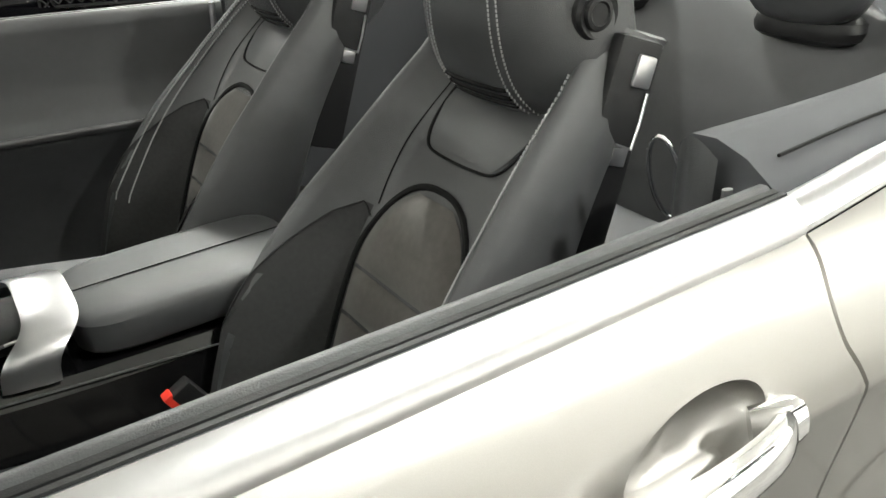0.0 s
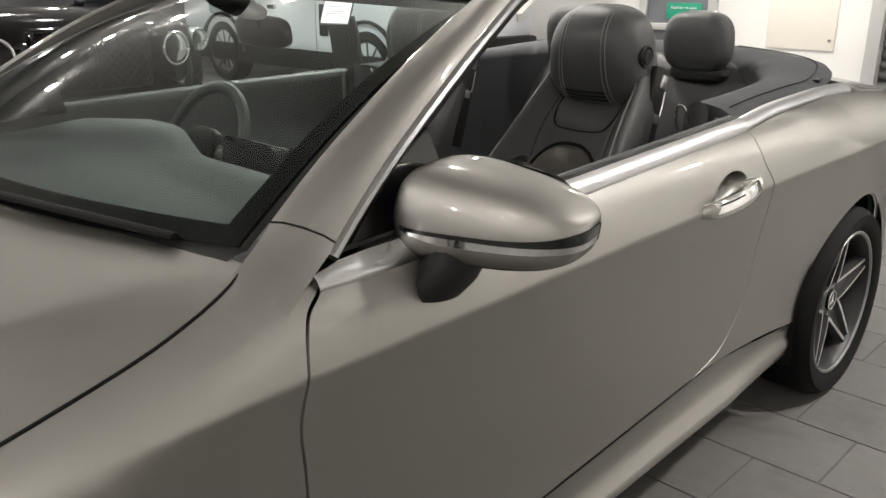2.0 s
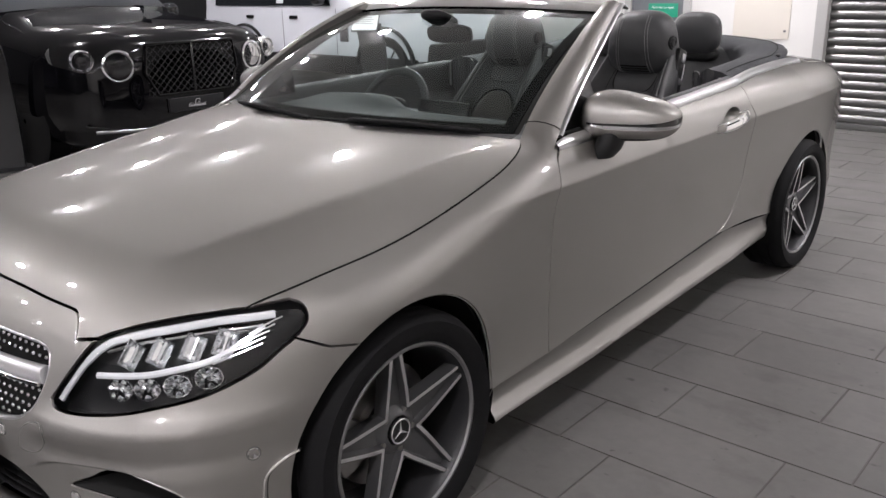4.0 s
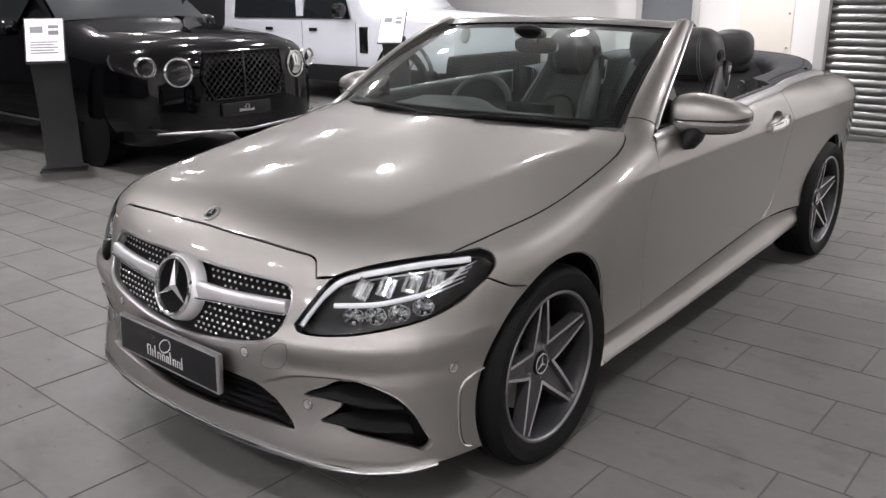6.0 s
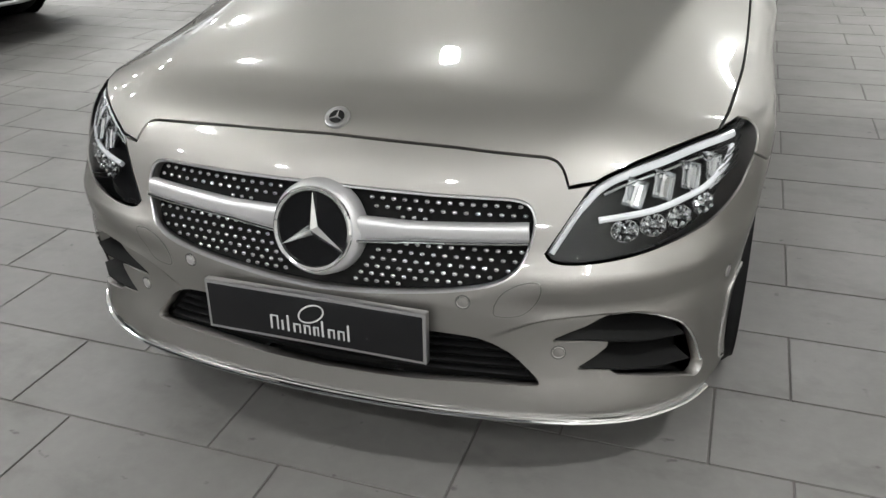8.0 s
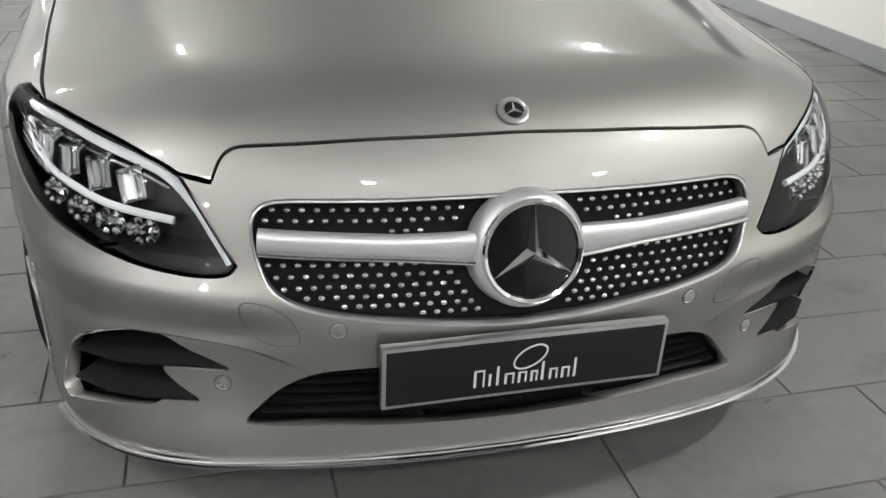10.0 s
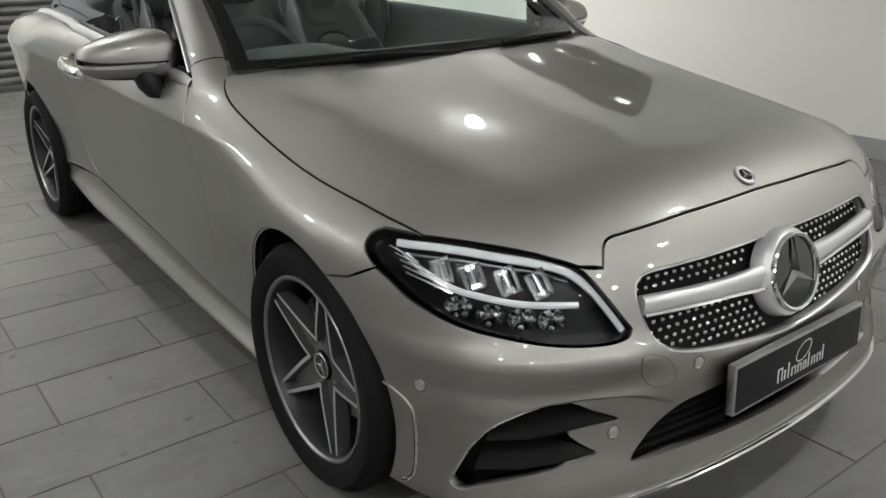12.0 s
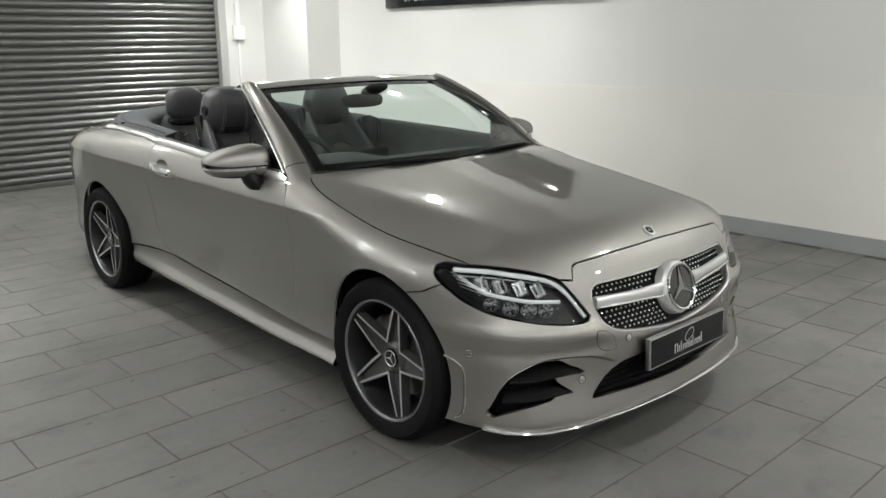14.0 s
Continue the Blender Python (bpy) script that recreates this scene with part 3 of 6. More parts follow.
    return out


def both(loop):
    """A whole loop from its left half, which starts and ends in the middle."""
    loop = np.array(loop)
    right = loop[::-1] * (-1, 1, 1)
    return np.concatenate([loop, right[1:-1] if abs(loop[-1][0]) < 1e-6 and abs(loop[0][0]) < 1e-6 else right])


def arc(y0, z0, r, a0, a1, n=30):
    return [(y0 + r * math.cos(radians(a)), z0 + r * math.sin(radians(a))) for a in np.linspace(a0, a1, n)]


ARCH_R, HUB_Z = 0.365, 0.332
BONNET_FRONT = [(0, -0.630), (0.14, -0.630), (0.27, -0.625), (0.36, -0.620), (0.43, -0.613), (0.472, -0.608), (0.497, -0.614), (0.518, -0.634)]
SHUTLINE = [(0.785, -0.385), (0.797, -0.31), (0.806, -0.20), (0.818, -0.02), (0.820, 0.20), (0.815, 0.42), (0.80, 0.52), (0.775, 0.59), (0.742, 0.640)]
LAMP_LOW = [(0.858, 0.690), (0.838, 0.652), (0.79, 0.617), (0.70, 0.591), (0.625, 0.577), (0.55, 0.571), (0.505, 0.574), (0.488, 0.587)]
LAMP_IN = [(0.503, 0.612), (0.528, 0.655), (0.552, 0.696), (0.567, 0.718)]
LAMP_TOP = [(0.615, -0.578), (0.665, -0.532), (0.715, -0.479), (0.752, -0.432), (0.785, -0.385)]
LAMP_BACK = [(-0.300, 0.777), (-0.285, 0.765), (-0.292, 0.735), (-0.325, 0.705)]
DOOR_FRONT = [(0.687, 0.945), (0.650, 0.92), (0.630, 0.87), (0.624, 0.78), (0.640, 0.69), (0.655, 0.56), (0.664, 0.41), (0.660, 0.305)]
DOOR_BACK = [(2.046, 0.995), (2.025, 0.96), (2.03, 0.92), (2.06, 0.87), (2.085, 0.78), (2.10, 0.60), (2.075, 0.50), (1.99, 0.42), (1.85, 0.385)]
BELT = [(0.687, 0.945), (1.0, 0.957), (1.5, 0.977), (2.046, 0.995)]

lamp_low = on_front(rounded(LAMP_LOW)[:, :2])
lamp_in = on_front(rounded(LAMP_IN)[:, :2])
lamp_top = on_top(rounded(LAMP_TOP)[:, :2])
lamp_back = on_side(rounded(LAMP_BACK)[:, :2])
bonnet_front = on_top(rounded(BONNET_FRONT)[:, :2])
shutline = on_top(rounded(SHUTLINE)[:, :2])
lamp_loop = np.concatenate([lamp_low, lamp_in, lamp_top, lamp_back])
door_front = on_side(rounded(DOOR_FRONT)[:, :2])
door_back = on_side(rounded(DOOR_BACK)[:, :2])
belt = on_side(rounded(BELT)[:, :2])

CREASE_LINES = [on_side([(y, float(crease(y)) + d) for y in np.arange(-0.3, 3.7, 0.014)]) for d in (0.014, 0.005, 0.0, -0.005, -0.014, -0.026)]

car = thing("convertible_car", "champagne metallic two-door convertible with its black roof folded down", "car")

# bonnet
bonnet = panel("bonnet", TOP, both(np.concatenate([bonnet_front, on_top(lamp_in[-1:, :2]), lamp_top, shutline[1:], on_top([(0.70, 0.632), (0.55, 0.575), (0.40, 0.53), (0.2, 0.49), (0.0, 0.478)])])), [], M["paint"], car, 0.03, label="champagne metallic bonnet with two soft ridges")[0]

# thin dark joints round the bonnet
joint = sweep([tuple(p) for p in shutline - normal(shutline) * 0.0012], 0.0024, 0.0024, up=(0.3, 0, 1), n=6)
for pc in (joint, flip(joint)):
    part("bonnet_joint", *pc, M["dark"], bonnet, "thin dark panel joint")

# front bumper with its openings
GRILLE = [(0, 0.692), (0.12, 0.691), (0.24, 0.690), (0.36, 0.690), (0.42, 0.688), (0.45, 0.676), (0.462, 0.648), (0.459, 0.61), (0.444, 0.567), (0.42, 0.541), (0.38, 0.521), (0.31, 0.505), (0.2, 0.490), (0.1, 0.479), (0, 0.474)]
LOW_GRILLE = [(0, 0.405), (0.2, 0.402), (0.31, 0.398), (0.37, 0.390), (0.42, 0.360), (0.46, 0.318), (0.485, 0.287), (0.47, 0.278), (0.36, 0.279), (0.2, 0.272), (0, 0.268)]
INTAKE_ARC = [(0.645, 0.300), (0.717, 0.284), (0.780, 0.260), (0.806, 0.243), (0.816, 0.258), (0.807, 0.296), (0.790, 0.357), (0.764, 0.406), (0.724, 0.436), (0.682, 0.447), (0.624, 0.447)]
FIN_TEETH = [(0.603, 0.438), (0.575, 0.420), (0.540, 0.403), (0.512, 0.387), (0.512, 0.382), (0.580, 0.383), (0.622, 0.378), (0.620, 0.366), (0.600, 0.346), (0.567, 0.322), (0.567, 0.317), (0.602, 0.315), (0.629, 0.312)]
grille_loop = both(on_front(rounded(GRILLE)[:, :2]))
low_loop = both(on_front(rounded(LOW_GRILLE)[:, :2]))
intake_loop = on_front([tuple(q) for q in rounded(INTAKE_ARC, 4)[:, :2]] + FIN_TEETH)
bottom = on_front([(0, 0.206), (0.2, 0.206), (0.42, 0.203), (0.60, 0.194), (0.70, 0.188), (0.80, 0.192)])
outer = np.concatenate([bottom, on_side([(-0.45, 0.195), (-0.38, 0.196)]), on_side(arc(0, HUB_Z, ARCH_R, 202, 119)), on_side([(-0.255, 0.668), (-0.325, 0.705)]), lamp_low, lamp_in, bonnet_front[::-1]])
bumper = panel("front_bumper", FRONT, both(outer), [grille_loop, low_loop, intake_loop, intake_loop * (-1, 1, 1)], M["paint"], car, 0.022, lip=0.03, lines=[on_front([(s * x, brow(np.array(x)) - d) for x in np.linspace(0.38, 0.74, 46)]) for s in (1, -1) for d in (-0.010, -0.001, 0.005, 0.010, 0.015, 0.024)], label="champagne painted front bumper with large side intakes")[0]

# front wings
wing = np.concatenate([shutline, on_top([(0.775, 0.685)]), on_side([(0.70, 0.952)]), door_front, on_side([(0.50, 0.30), (0.372, 0.298)]),
                       on_side(arc(0, HUB_Z, ARCH_R, -5, 119)), on_side([(-0.255, 0.668)]), lamp_back[::-1]])
panel("front_wing", SIDE, wing, [], M["paint"], car, 0.028, lip=0.03, label="champagne painted front wing with a round wheel arch", mirror=True, lines=CREASE_LINES)

# doors
door_loop = np.concatenate([belt, door_back[1:], on_side([(1.6, 0.366), (1.2, 0.340), (0.8, 0.314)]), door_front[::-1]])
HANDLE_HOLE = on_side([(1.838 + 0.080 * math.cos(a), 0.890 + 0.036 * math.sin(a) + 0.012 * math.cos(a)) for a in np.linspace(0, 2 * math.pi, 41)[:-1]])
doors = panel("door", SIDE, door_loop, [HANDLE_HOLE], M["paint"], car, 0.03, lip=0.02, label="champagne painted closed door with a flank crease", mirror=True, lines=CREASE_LINES)

# rear quarters, boot lid and tail
QUARTER_TOP = [(2.046, 0.995), (2.3, 1.008), (2.6, 1.014), (2.9, 1.012), (3.2, 0.990), (3.5, 0.945), (3.66, 0.905)]
quarter_top = on_side(rounded(QUARTER_TOP)[:, :2])
quarter = np.concatenate([quarter_top, on_side([(3.69, 0.8), (3.69, 0.5), (3.66, 0.25), (3.3, 0.25)]), on_side(arc(2.84, HUB_Z, ARCH_R, -14, 176, 60)), on_side([(2.44, 0.362), (2.3, 0.376), (2.2, 0.382), (2.08, 0.386), (1.95, 0.388)]), door_back[::-1][:-1]])
panel("rear_wing", SIDE, quarter, [], M["paint"], car, 0.035, lip=0.03, label="champagne painted rear wing with a muscular haunch", mirror=True, lines=CREASE_LINES)
panel("rear_bumper", REAR, both(np.concatenate([REAR.skin(np.array([(0, 0.25), (0.40, 0.25)])), on_side([(3.666, 0.25), (3.694, 0.5), (3.694, 0.8), (3.66, 0.905)]), REAR.skin(np.array([(0.5, 0.915), (0.25, 0.935), (0, 0.94)]))])), [], M["paint"], car, 0.04, lip=0.02)
deck_side = quarter_top[np.argmin(abs(quarter_top[:, 1] - 3.0)):]
panel("boot_lid", TOP, both(np.concatenate([on_top([(0, 3.12), (0.3, 3.10), (0.55, 3.04)]), deck_side[:, :] * (0.995, 1, 1), on_top([(0.45, 3.78), (0, 3.84)])])), [], M["paint"], car, 0.04, lip=0.015, label="champagne painted boot lid")

# side sills
for sgn in (1, -1):
    rows = []
    for k, (dz, dx) in enumerate([(0.0, -0.004), (-0.018, -0.012), (-0.045, -0.014), (-0.058, -0.006), (-0.078, 0.014), (-0.088, 0.024), (-0.094, 0.025), (-0.102, 0.016), (-0.105, -0.02), (-0.10, -0.12)]):
        row = []
        for y in np.linspace(0.368, 2.462, 40):
            z = 0.298 + 0.088 * np.clip((y - 0.4) / 1.6, 0, 1) ** 1.3 - 0.026 * max(0.0, (y - 2.0) / 0.44)
            low_z = 0.186 + 0.064 * np.clip((y - 0.9) / 1.5, 0, 1)
            zz = z + (low_z - z) * min(1.0, dz / -0.102)
            x = on_side([(y, max(zz, 0.2))])[0][0] + (dx if dx < 0 else dx * float(np.clip((2.40 - y) / 0.35, -0.2, 1)))
            row.append((x * sgn, y, zz))
        rows.append(row)
    part("side_sill", *loft(rows, turn=(sgn == 1)), M["paint"], car, "champagne painted side sill")

# dark underside, wheel housings and bulkheads
part("underbody", *box(-0.70, 0.70, -0.50, 3.6, 0.17, 0.20), M["dark"], car, smooth=False)
for y0 in (0, 2.84):
    for sgn in (1, -1):
        v, f = lathe([(ARCH_R + 0.012, 0.845), (ARCH_R + 0.012, 0.60), (0.05, 0.60)], 40, arc=220)
        turn = Matrix.Translation((0, y0, HUB_Z)) @ Matrix.Rotation(radians(-20), 4, "X")
        pc = moved((v, f), turn)
        part("wheel_housing", *(pc if sgn == 1 else flip(pc)), M["dark"], car)
        # rolled arch edge
        path = on_side(arc(y0, HUB_Z, ARCH_R, -14 if y0 else -5, 177 if y0 else 202, 50))
        pc = sweep([tuple(p - (0.010, 0, 0)) for p in path], 0.003, 0.006, up=(1, 0, 0), n=8)
        part("arch_lip", *(pc if sgn == 1 else flip(pc)), M["paint"], car)
part("bulkhead", *box(-0.74, 0.74, 0.50, 0.54, 0.2, 0.90), M["dark"], car, smooth=False)


# ---------------------------------------------------------------- the convertible: front fittings
class Lamp:
    """Rays from a point behind the headlamp."""
    eye = np.array((0.35, 0.05, 0.5))

    def flat(self, p):
        d = p - self.eye
        r = np.linalg.norm(d, axis=1)
        return np.stack([np.arctan2(d[:, 0], -d[:, 1]) * 0.7, np.arcsin(d[:, 2] / r) * 0.7], 1)

    def skin(self, q):
        a, b = q[:, 0] / 0.7, q[:, 1] / 0.7
        d = np.stack([np.sin(a) * np.cos(b), -np.cos(a) * np.cos(b), np.sin(b)], 1)
        return cast(np.tile(self.eye, (len(q), 1)), d)


LAMP = Lamp()


def sunk_front(xz, depth):
    p = on_front(xz)
    return p - normal(p) * depth


def facing(p, n, roll_up=(0, 0, 1)):
    """A pose at p whose x axis points along n and whose z axis points up."""
    n = Vector(n).normalized()
    s = Vector(roll_up).cross(n).normalized()
    u = n.cross(s)
    return Matrix((( n.x, s.x, u.x, p[0]), (n.y, s.y, u.y, p[1]), (n.z, s.z, u.z, p[2]), (0, 0, 0, 1)))


def at_both(name, piece, mat, parent, label=""):
    return [part(name, *piece, mat, parent, label), part(name, *flip(piece), mat, parent, label)]


# grille with studs, louvre and round badge
grille = panel("grille", FRONT, grille_loop, [], M["dark"], car, 0.04, gap=-0.002, lip=-0.026, sunk=0.034, label="black grille with rows of small chrome studs and one louvre")[0]
frame_path = [tuple(p) for p in (grille_loop - normal(grille_loop) * 0.006)]
part("grille_surround", *sweep(frame_path + frame_path[:2], 0.004, 0.007, up=(0, 1, 0.3), n=8, caps=False), M["satin"], grille, "thin satin silver edge")
stud_v, stud_f = pad(0.004, 0.0068, 0.0048, 2.0, 8, 5)
stud_me = mesh("stud", stud_v, stud_f)
stud_me.materials.append(M["chrome"])
stud_me.polygons.foreach_set("use_smooth", [True] * len(stud_f))
gl = np.array(GRILLE)
g2 = np.concatenate([gl, gl[::-1][1:-1] * (-1, 1)])
studs = []
for r in range(13):
    z = 0.482 + r * 0.0175
    for c in range(-20, 21):
        x = (c + (0.5 if r % 2 else 0)) * 0.0245
        bar_z = 0.607 + 0.045 * abs(x)
        lift = 0.004 * (0.46 - abs(x)) / 0.46
        if abs(z - bar_z) < 0.021 + 0.012 * max(0, 1 - abs(x) / 0.25) or math.hypot(x, z - 0.600) < 0.128:
            continue
        if inside(shrunk(g2, 0.009), np.array([(x, z)]))[0]:
            studs.append((x, z))
for (x, z), p, n in zip(studs, sunk_front(studs, 0.024), normal(on_front(studs))):
    s = new("stud", stud_me)
    s.parent = grille
    s.matrix_local = facing(p, n)
for sgn in (1, -1):
    xs = np.linspace(0.09, 0.452, 14)
    p = sunk_front([(x, 0.607 + 0.045 * x) for x in xs], 0.006)
    hh = [0.021 + 0.014 * max(0, 1 - x / 0.22) for x in xs]
    pc = sweep(p, 0.016, hh, n=14, power=2.6)
    part("louvre", *(pc if sgn == 1 else flip(pc)), M["louvre"], grille, "satin silver louvre bar")
    p2 = sunk_front([(x, 0.607 + 0.045 * x - 0.019 - 0.010 * max(0, 1 - x / 0.22)) for x in xs], -0.008)
    pc = sweep(p2, 0.004, 0.0045, n=8)
    part("louvre_strip", *(pc if sgn == 1 else flip(pc)), M["chrome"], grille, "chrome strip")
bp = on_front([(0, 0.603)])[0]
bn = (0, -0.965, 0.26)
bpose = facing(bp + np.array((0, -0.010, 0.002)), bn) @ Matrix.Scale(0.91, 4)
badge = part("badge", *moved(lathe([(0.118, -0.04), (0.114, -0.008), (0.106, 0.006), (0.100, 0.010), (0.098, 0.010)], 56), bpose), M["louvre"], grille, "round satin collar with a chrome ring")
part("ring", *moved(lathe([(0.102, 0.008), (0.101, 0.017), (0.097, 0.020), (0.091, 0.017), (0.089, 0.008)], 56), bpose), M["chrome"], badge)
part("disc", *moved(lathe([(0.0, 0.010), (0.09, 0.010)], 40), bpose), M["black_gloss"], badge)


def spoke_mark(r, h, base):
    pieces = []
    for k in range(3):
        a = math.pi / 2 + k * 2 * math.pi / 3
        d, s = Vector((0, math.cos(a), math.sin(a))), Vector((0, -math.sin(a), math.cos(a)))
        v = [d * r, s * (r * 0.135) + d * (r * 0.06), -s * (r * 0.135) + d * (r * 0.06), Vector((h, 0, 0)), Vector((h * 0.5, 0, 0)) + d * r * 0.98]
        v = [p + Vector((base, 0, 0)) for p in v]
        pieces.append((v, [(0, 4, 3, 1), (4, 0, 2, 3)]))
    return join(*pieces)


part("three_spokes", *moved(spoke_mark(0.092, 0.014, 0.011), bpose), M["chrome"], badge, "plain three-armed chrome shape", smooth=False)
ep = on_top([(0, -0.598)])[0]
epose = facing(ep + np.array((0, 0, 0.001)), normal(ep[None])[0], (0, 1, 0.2))
emblem = part("bonnet_emblem", *moved(lathe([(0.029, -0.001), (0.028, 0.004), (0.024, 0.005), (0.022, 0.003), (0.0, 0.003)], 32), epose), M["satin"], bonnet, "small round chrome bonnet emblem")
part("disc", *moved(lathe([(0.0, 0.0042), (0.0175, 0.0042)], 24), epose), M["black_gloss"], emblem)
part("three_spokes", *moved(spoke_mark(0.0185, 0.004, 0.0045), epose), M["satin"], emblem, smooth=False)

# number plate with plain marks
ppose = facing((0, -0.800, 0.407), (0, -1, 0.05))
plate = part("number_plate", *moved(box(-0.016, 0.004, -0.266, 0.266, -0.061, 0.061, 0.003), ppose), M["satin"], car, "black showroom plate with silver edges and plain silver marks")
part("plate_face", *moved(box(0.002, 0.006, -0.258, 0.258, -0.053, 0.053, 0.001), ppose), M["plate"], plate)
part("plate_mount", *moved(box(-0.06, -0.016, -0.2, 0.2, -0.045, 0.045), ppose), M["dark"], plate, smooth=False)


def shop_mark(pose_, w, parent_, mat, depth):
    """A row of thin plain strokes with a leaf-shaped outline over it."""
    widths = [0.11, 0.045, 0.05, 0.10, 0.09, 0.075, 0.05, 0.09, 0.09, 0.06]
    tall = [0.17, 0.12, 0.19, 0.11, 0.11, 0.11, 0.19, 0.11, 0.11, 0.19]
    x, pieces = -0.5, []
    for a, h in zip(widths, tall):
        lo, hi = x * w, (x + a * 0.88) * w
        strokes = [(lo, lo + 0.022 * w)] + ([(hi - 0.016 * w, hi)] if a > 0.06 else [])
        for q0, q1 in strokes:
            pieces.append(box(depth, depth + 0.0012, q0, q1, -0.17 * w, (-0.17 + h) * w))
        if a > 0.06:
            pieces.append(box(depth, depth + 0.0012, lo, hi, (-0.185 + h) * w, (-0.17 + h) * w))
        x += a + 0.024
    part("print", *moved(join(*pieces), pose_), mat, parent_, "plain silver strokes", smooth=False)
    leaf = [(depth + 0.001, w * (0.145 * math.cos(a) + 0.03 * math.sin(a)), w * (0.085 + 0.11 * math.sin(a) + 0.03 * math.cos(a))) for a in np.linspace(0, 2 * math.pi, 28)]
    leaf = [(x, y, z) for x, y, z in leaf]
    part("leaf_outline", *moved(sweep(leaf, 0.0015 * w / 0.16, 0.0006, up=(1, 0, 0), n=6, caps=False), pose_), mat, parent_)


shop_mark(ppose, 0.205, plate, M["silver_print"], 0.006)

# lower grille, intakes, splitter
low = panel("lower_grille", FRONT, low_loop, [], M["dark"], car, 0.04, gap=-0.002, lip=-0.044, sunk=0.05, label="black lower air grille")[0]
for z in (0.292, 0.312, 0.332, 0.352, 0.372, 0.392):
    half = 0.47 - max(0, z - 0.29) * 1.0
    part("rib", *sweep(sunk_front([(x, z) for x in np.linspace(-half, half, 22)], 0.035), 0.012, 0.0028, n=6), M["plastic"], low)
intakes = panel("side_intake", FRONT, intake_loop, [], M["dark"], car, 0.03, gap=-0.002, lip=-0.070, sunk=0.075, label="deep black side air intake", mirror=True)
for ob, sgn in zip(intakes, (1, -1)):
    for tip, rows_ in (((0.514, 0.385), [(0.58, 0.386), (0.64, 0.379), (0.70, 0.376), (0.770, 0.374)]), ((0.569, 0.320), [(0.61, 0.316), (0.66, 0.310), (0.72, 0.306), (0.786, 0.300)])):
        pts = sunk_front([tip] + rows_, 0.004)
        nr = normal(on_front([tip] + rows_))
        lead, back, under = pts + nr * 0.003, pts - nr * 0.07, pts + nr * 0.001
        hgt = np.array([0.001, 0.016, 0.022, 0.020, 0.012])[:, None] * np.array([[0, 0, 1]])
        back = back * 1.0
        back[0] = pts[0] - nr[0] * 0.004
        back[1] = pts[1] - nr[1] * 0.02
        rows = [[tuple(back[i] + hgt[i] * 1.6), tuple(lead[i] + hgt[i] * 0.1), tuple(lead[i] - hgt[i] * 0.12), tuple(back[i] - hgt[i] * 0.12)] for i in range(5)]
        pc = loft(rows, closed=True, caps=True)
        part("fin", *(pc if sgn == 1 else flip(pc)), M["dark"], ob, "black pointed air fin", sharp=25)
edge = on_front(rounded(INTAKE_ARC, 4)[18:, :2])
edge = edge - normal(edge) * 0.003
at_both("intake_edge", sweep([tuple(p) for p in edge], 0.003, 0.005, up=(0, 1, 0), n=6), M["paint"], car)
xs = np.concatenate([np.linspace(0, 0.6, 16), np.linspace(0.63, 0.822, 10)])
lip_l = on_front([(x, 0.192 + 0.009 * min(1, max(0, (0.64 - x) / 0.24)) - 0.006 * math.exp(-((x - 0.66) / 0.1) ** 2) + 0.012 * max(0, (x - 0.76) / 0.06) ** 2 * 0.6) for x in xs])
lip_path = np.concatenate([lip_l[::-1] * (-1, 1, 1), lip_l[1:]])
lip_path = lip_path + unit(normal(lip_path) * (1, 1, 0)) * 0.006
split = part("splitter_strip", *sweep(lip_path, 0.010, 0.0065, n=10), M["chrome"], car, "chrome strip along the front splitter")
part("splitter_lip", *sweep([p + np.array((0, 0.045, -0.016)) for p in lip_path if abs(p[0]) < 0.74], 0.022, 0.010, n=8, power=4), M["plastic"], split, "black lower lip")
for p in on_front([(0.842, 0.472), (0.33, 0.482), (0.523, 0.357)]):
    n = normal(p[None])[0]
    pc = moved(lathe([(0.0145, -0.001), (0.0135, 0.0016), (0.0115, 0.0005), (0.011, 0.0022), (0.0, 0.003)], 24), facing(p, n))
    for ob in at_both("parking_sensor", pc, M["paint"], bumper, "small round parking sensor"):
        pass
    at_both("sensor_ring", moved(lathe([(0.0165, -0.001), (0.0163, 0.0012), (0.0143, 0.0014), (0.0140, -0.001)], 24), facing(p, n)), M["seam"], bumper)
WASHER = [(0.394, 0.476), (0.410, 0.506), (0.446, 0.530), (0.486, 0.533), (0.480, 0.492), (0.450, 0.458), (0.398, 0.454)]
panel("washer_cover", FRONT, on_front(rounded(WASHER + WASHER[:1], 5)[:-1, :2]), [], M["paint"], bumper, 0.012, gap=0.001, lip=0.004, sunk=-0.0018, mirror=True, label="painted headlamp washer cover")
wash = on_front(rounded(WASHER + WASHER[:1], 5)[:, :2])
at_both("washer_seam", sweep([tuple(p) for p in wash + normal(wash) * 0.0002], 0.0016, 0.0016, up=(0, 1, 0), n=6, caps=False), M["seam"], bumper)

# headlamps
lens_obs = panel("headlamp", LAMP, lamp_loop, [], M["lampblack"], car, 0.02, gap=0.003, lip=-0.044, sunk=0.046, mirror=True, label="angular headlamp with clear lens, black housing and white light guides")
lens = panel("lens", LAMP, lamp_loop, [], M["clear"], None, 0.02, gap=0.003, lip=0, sunk=0.001, mirror=True)


def lamp_path(pts, depth, n=6):
    q = np.array([tuple(p) for p in smooth_path([(x, 0, z) for x, z in pts], n)])[:, (0, 2)]
    p = on_front(q)
    return p - normal(p) * depth


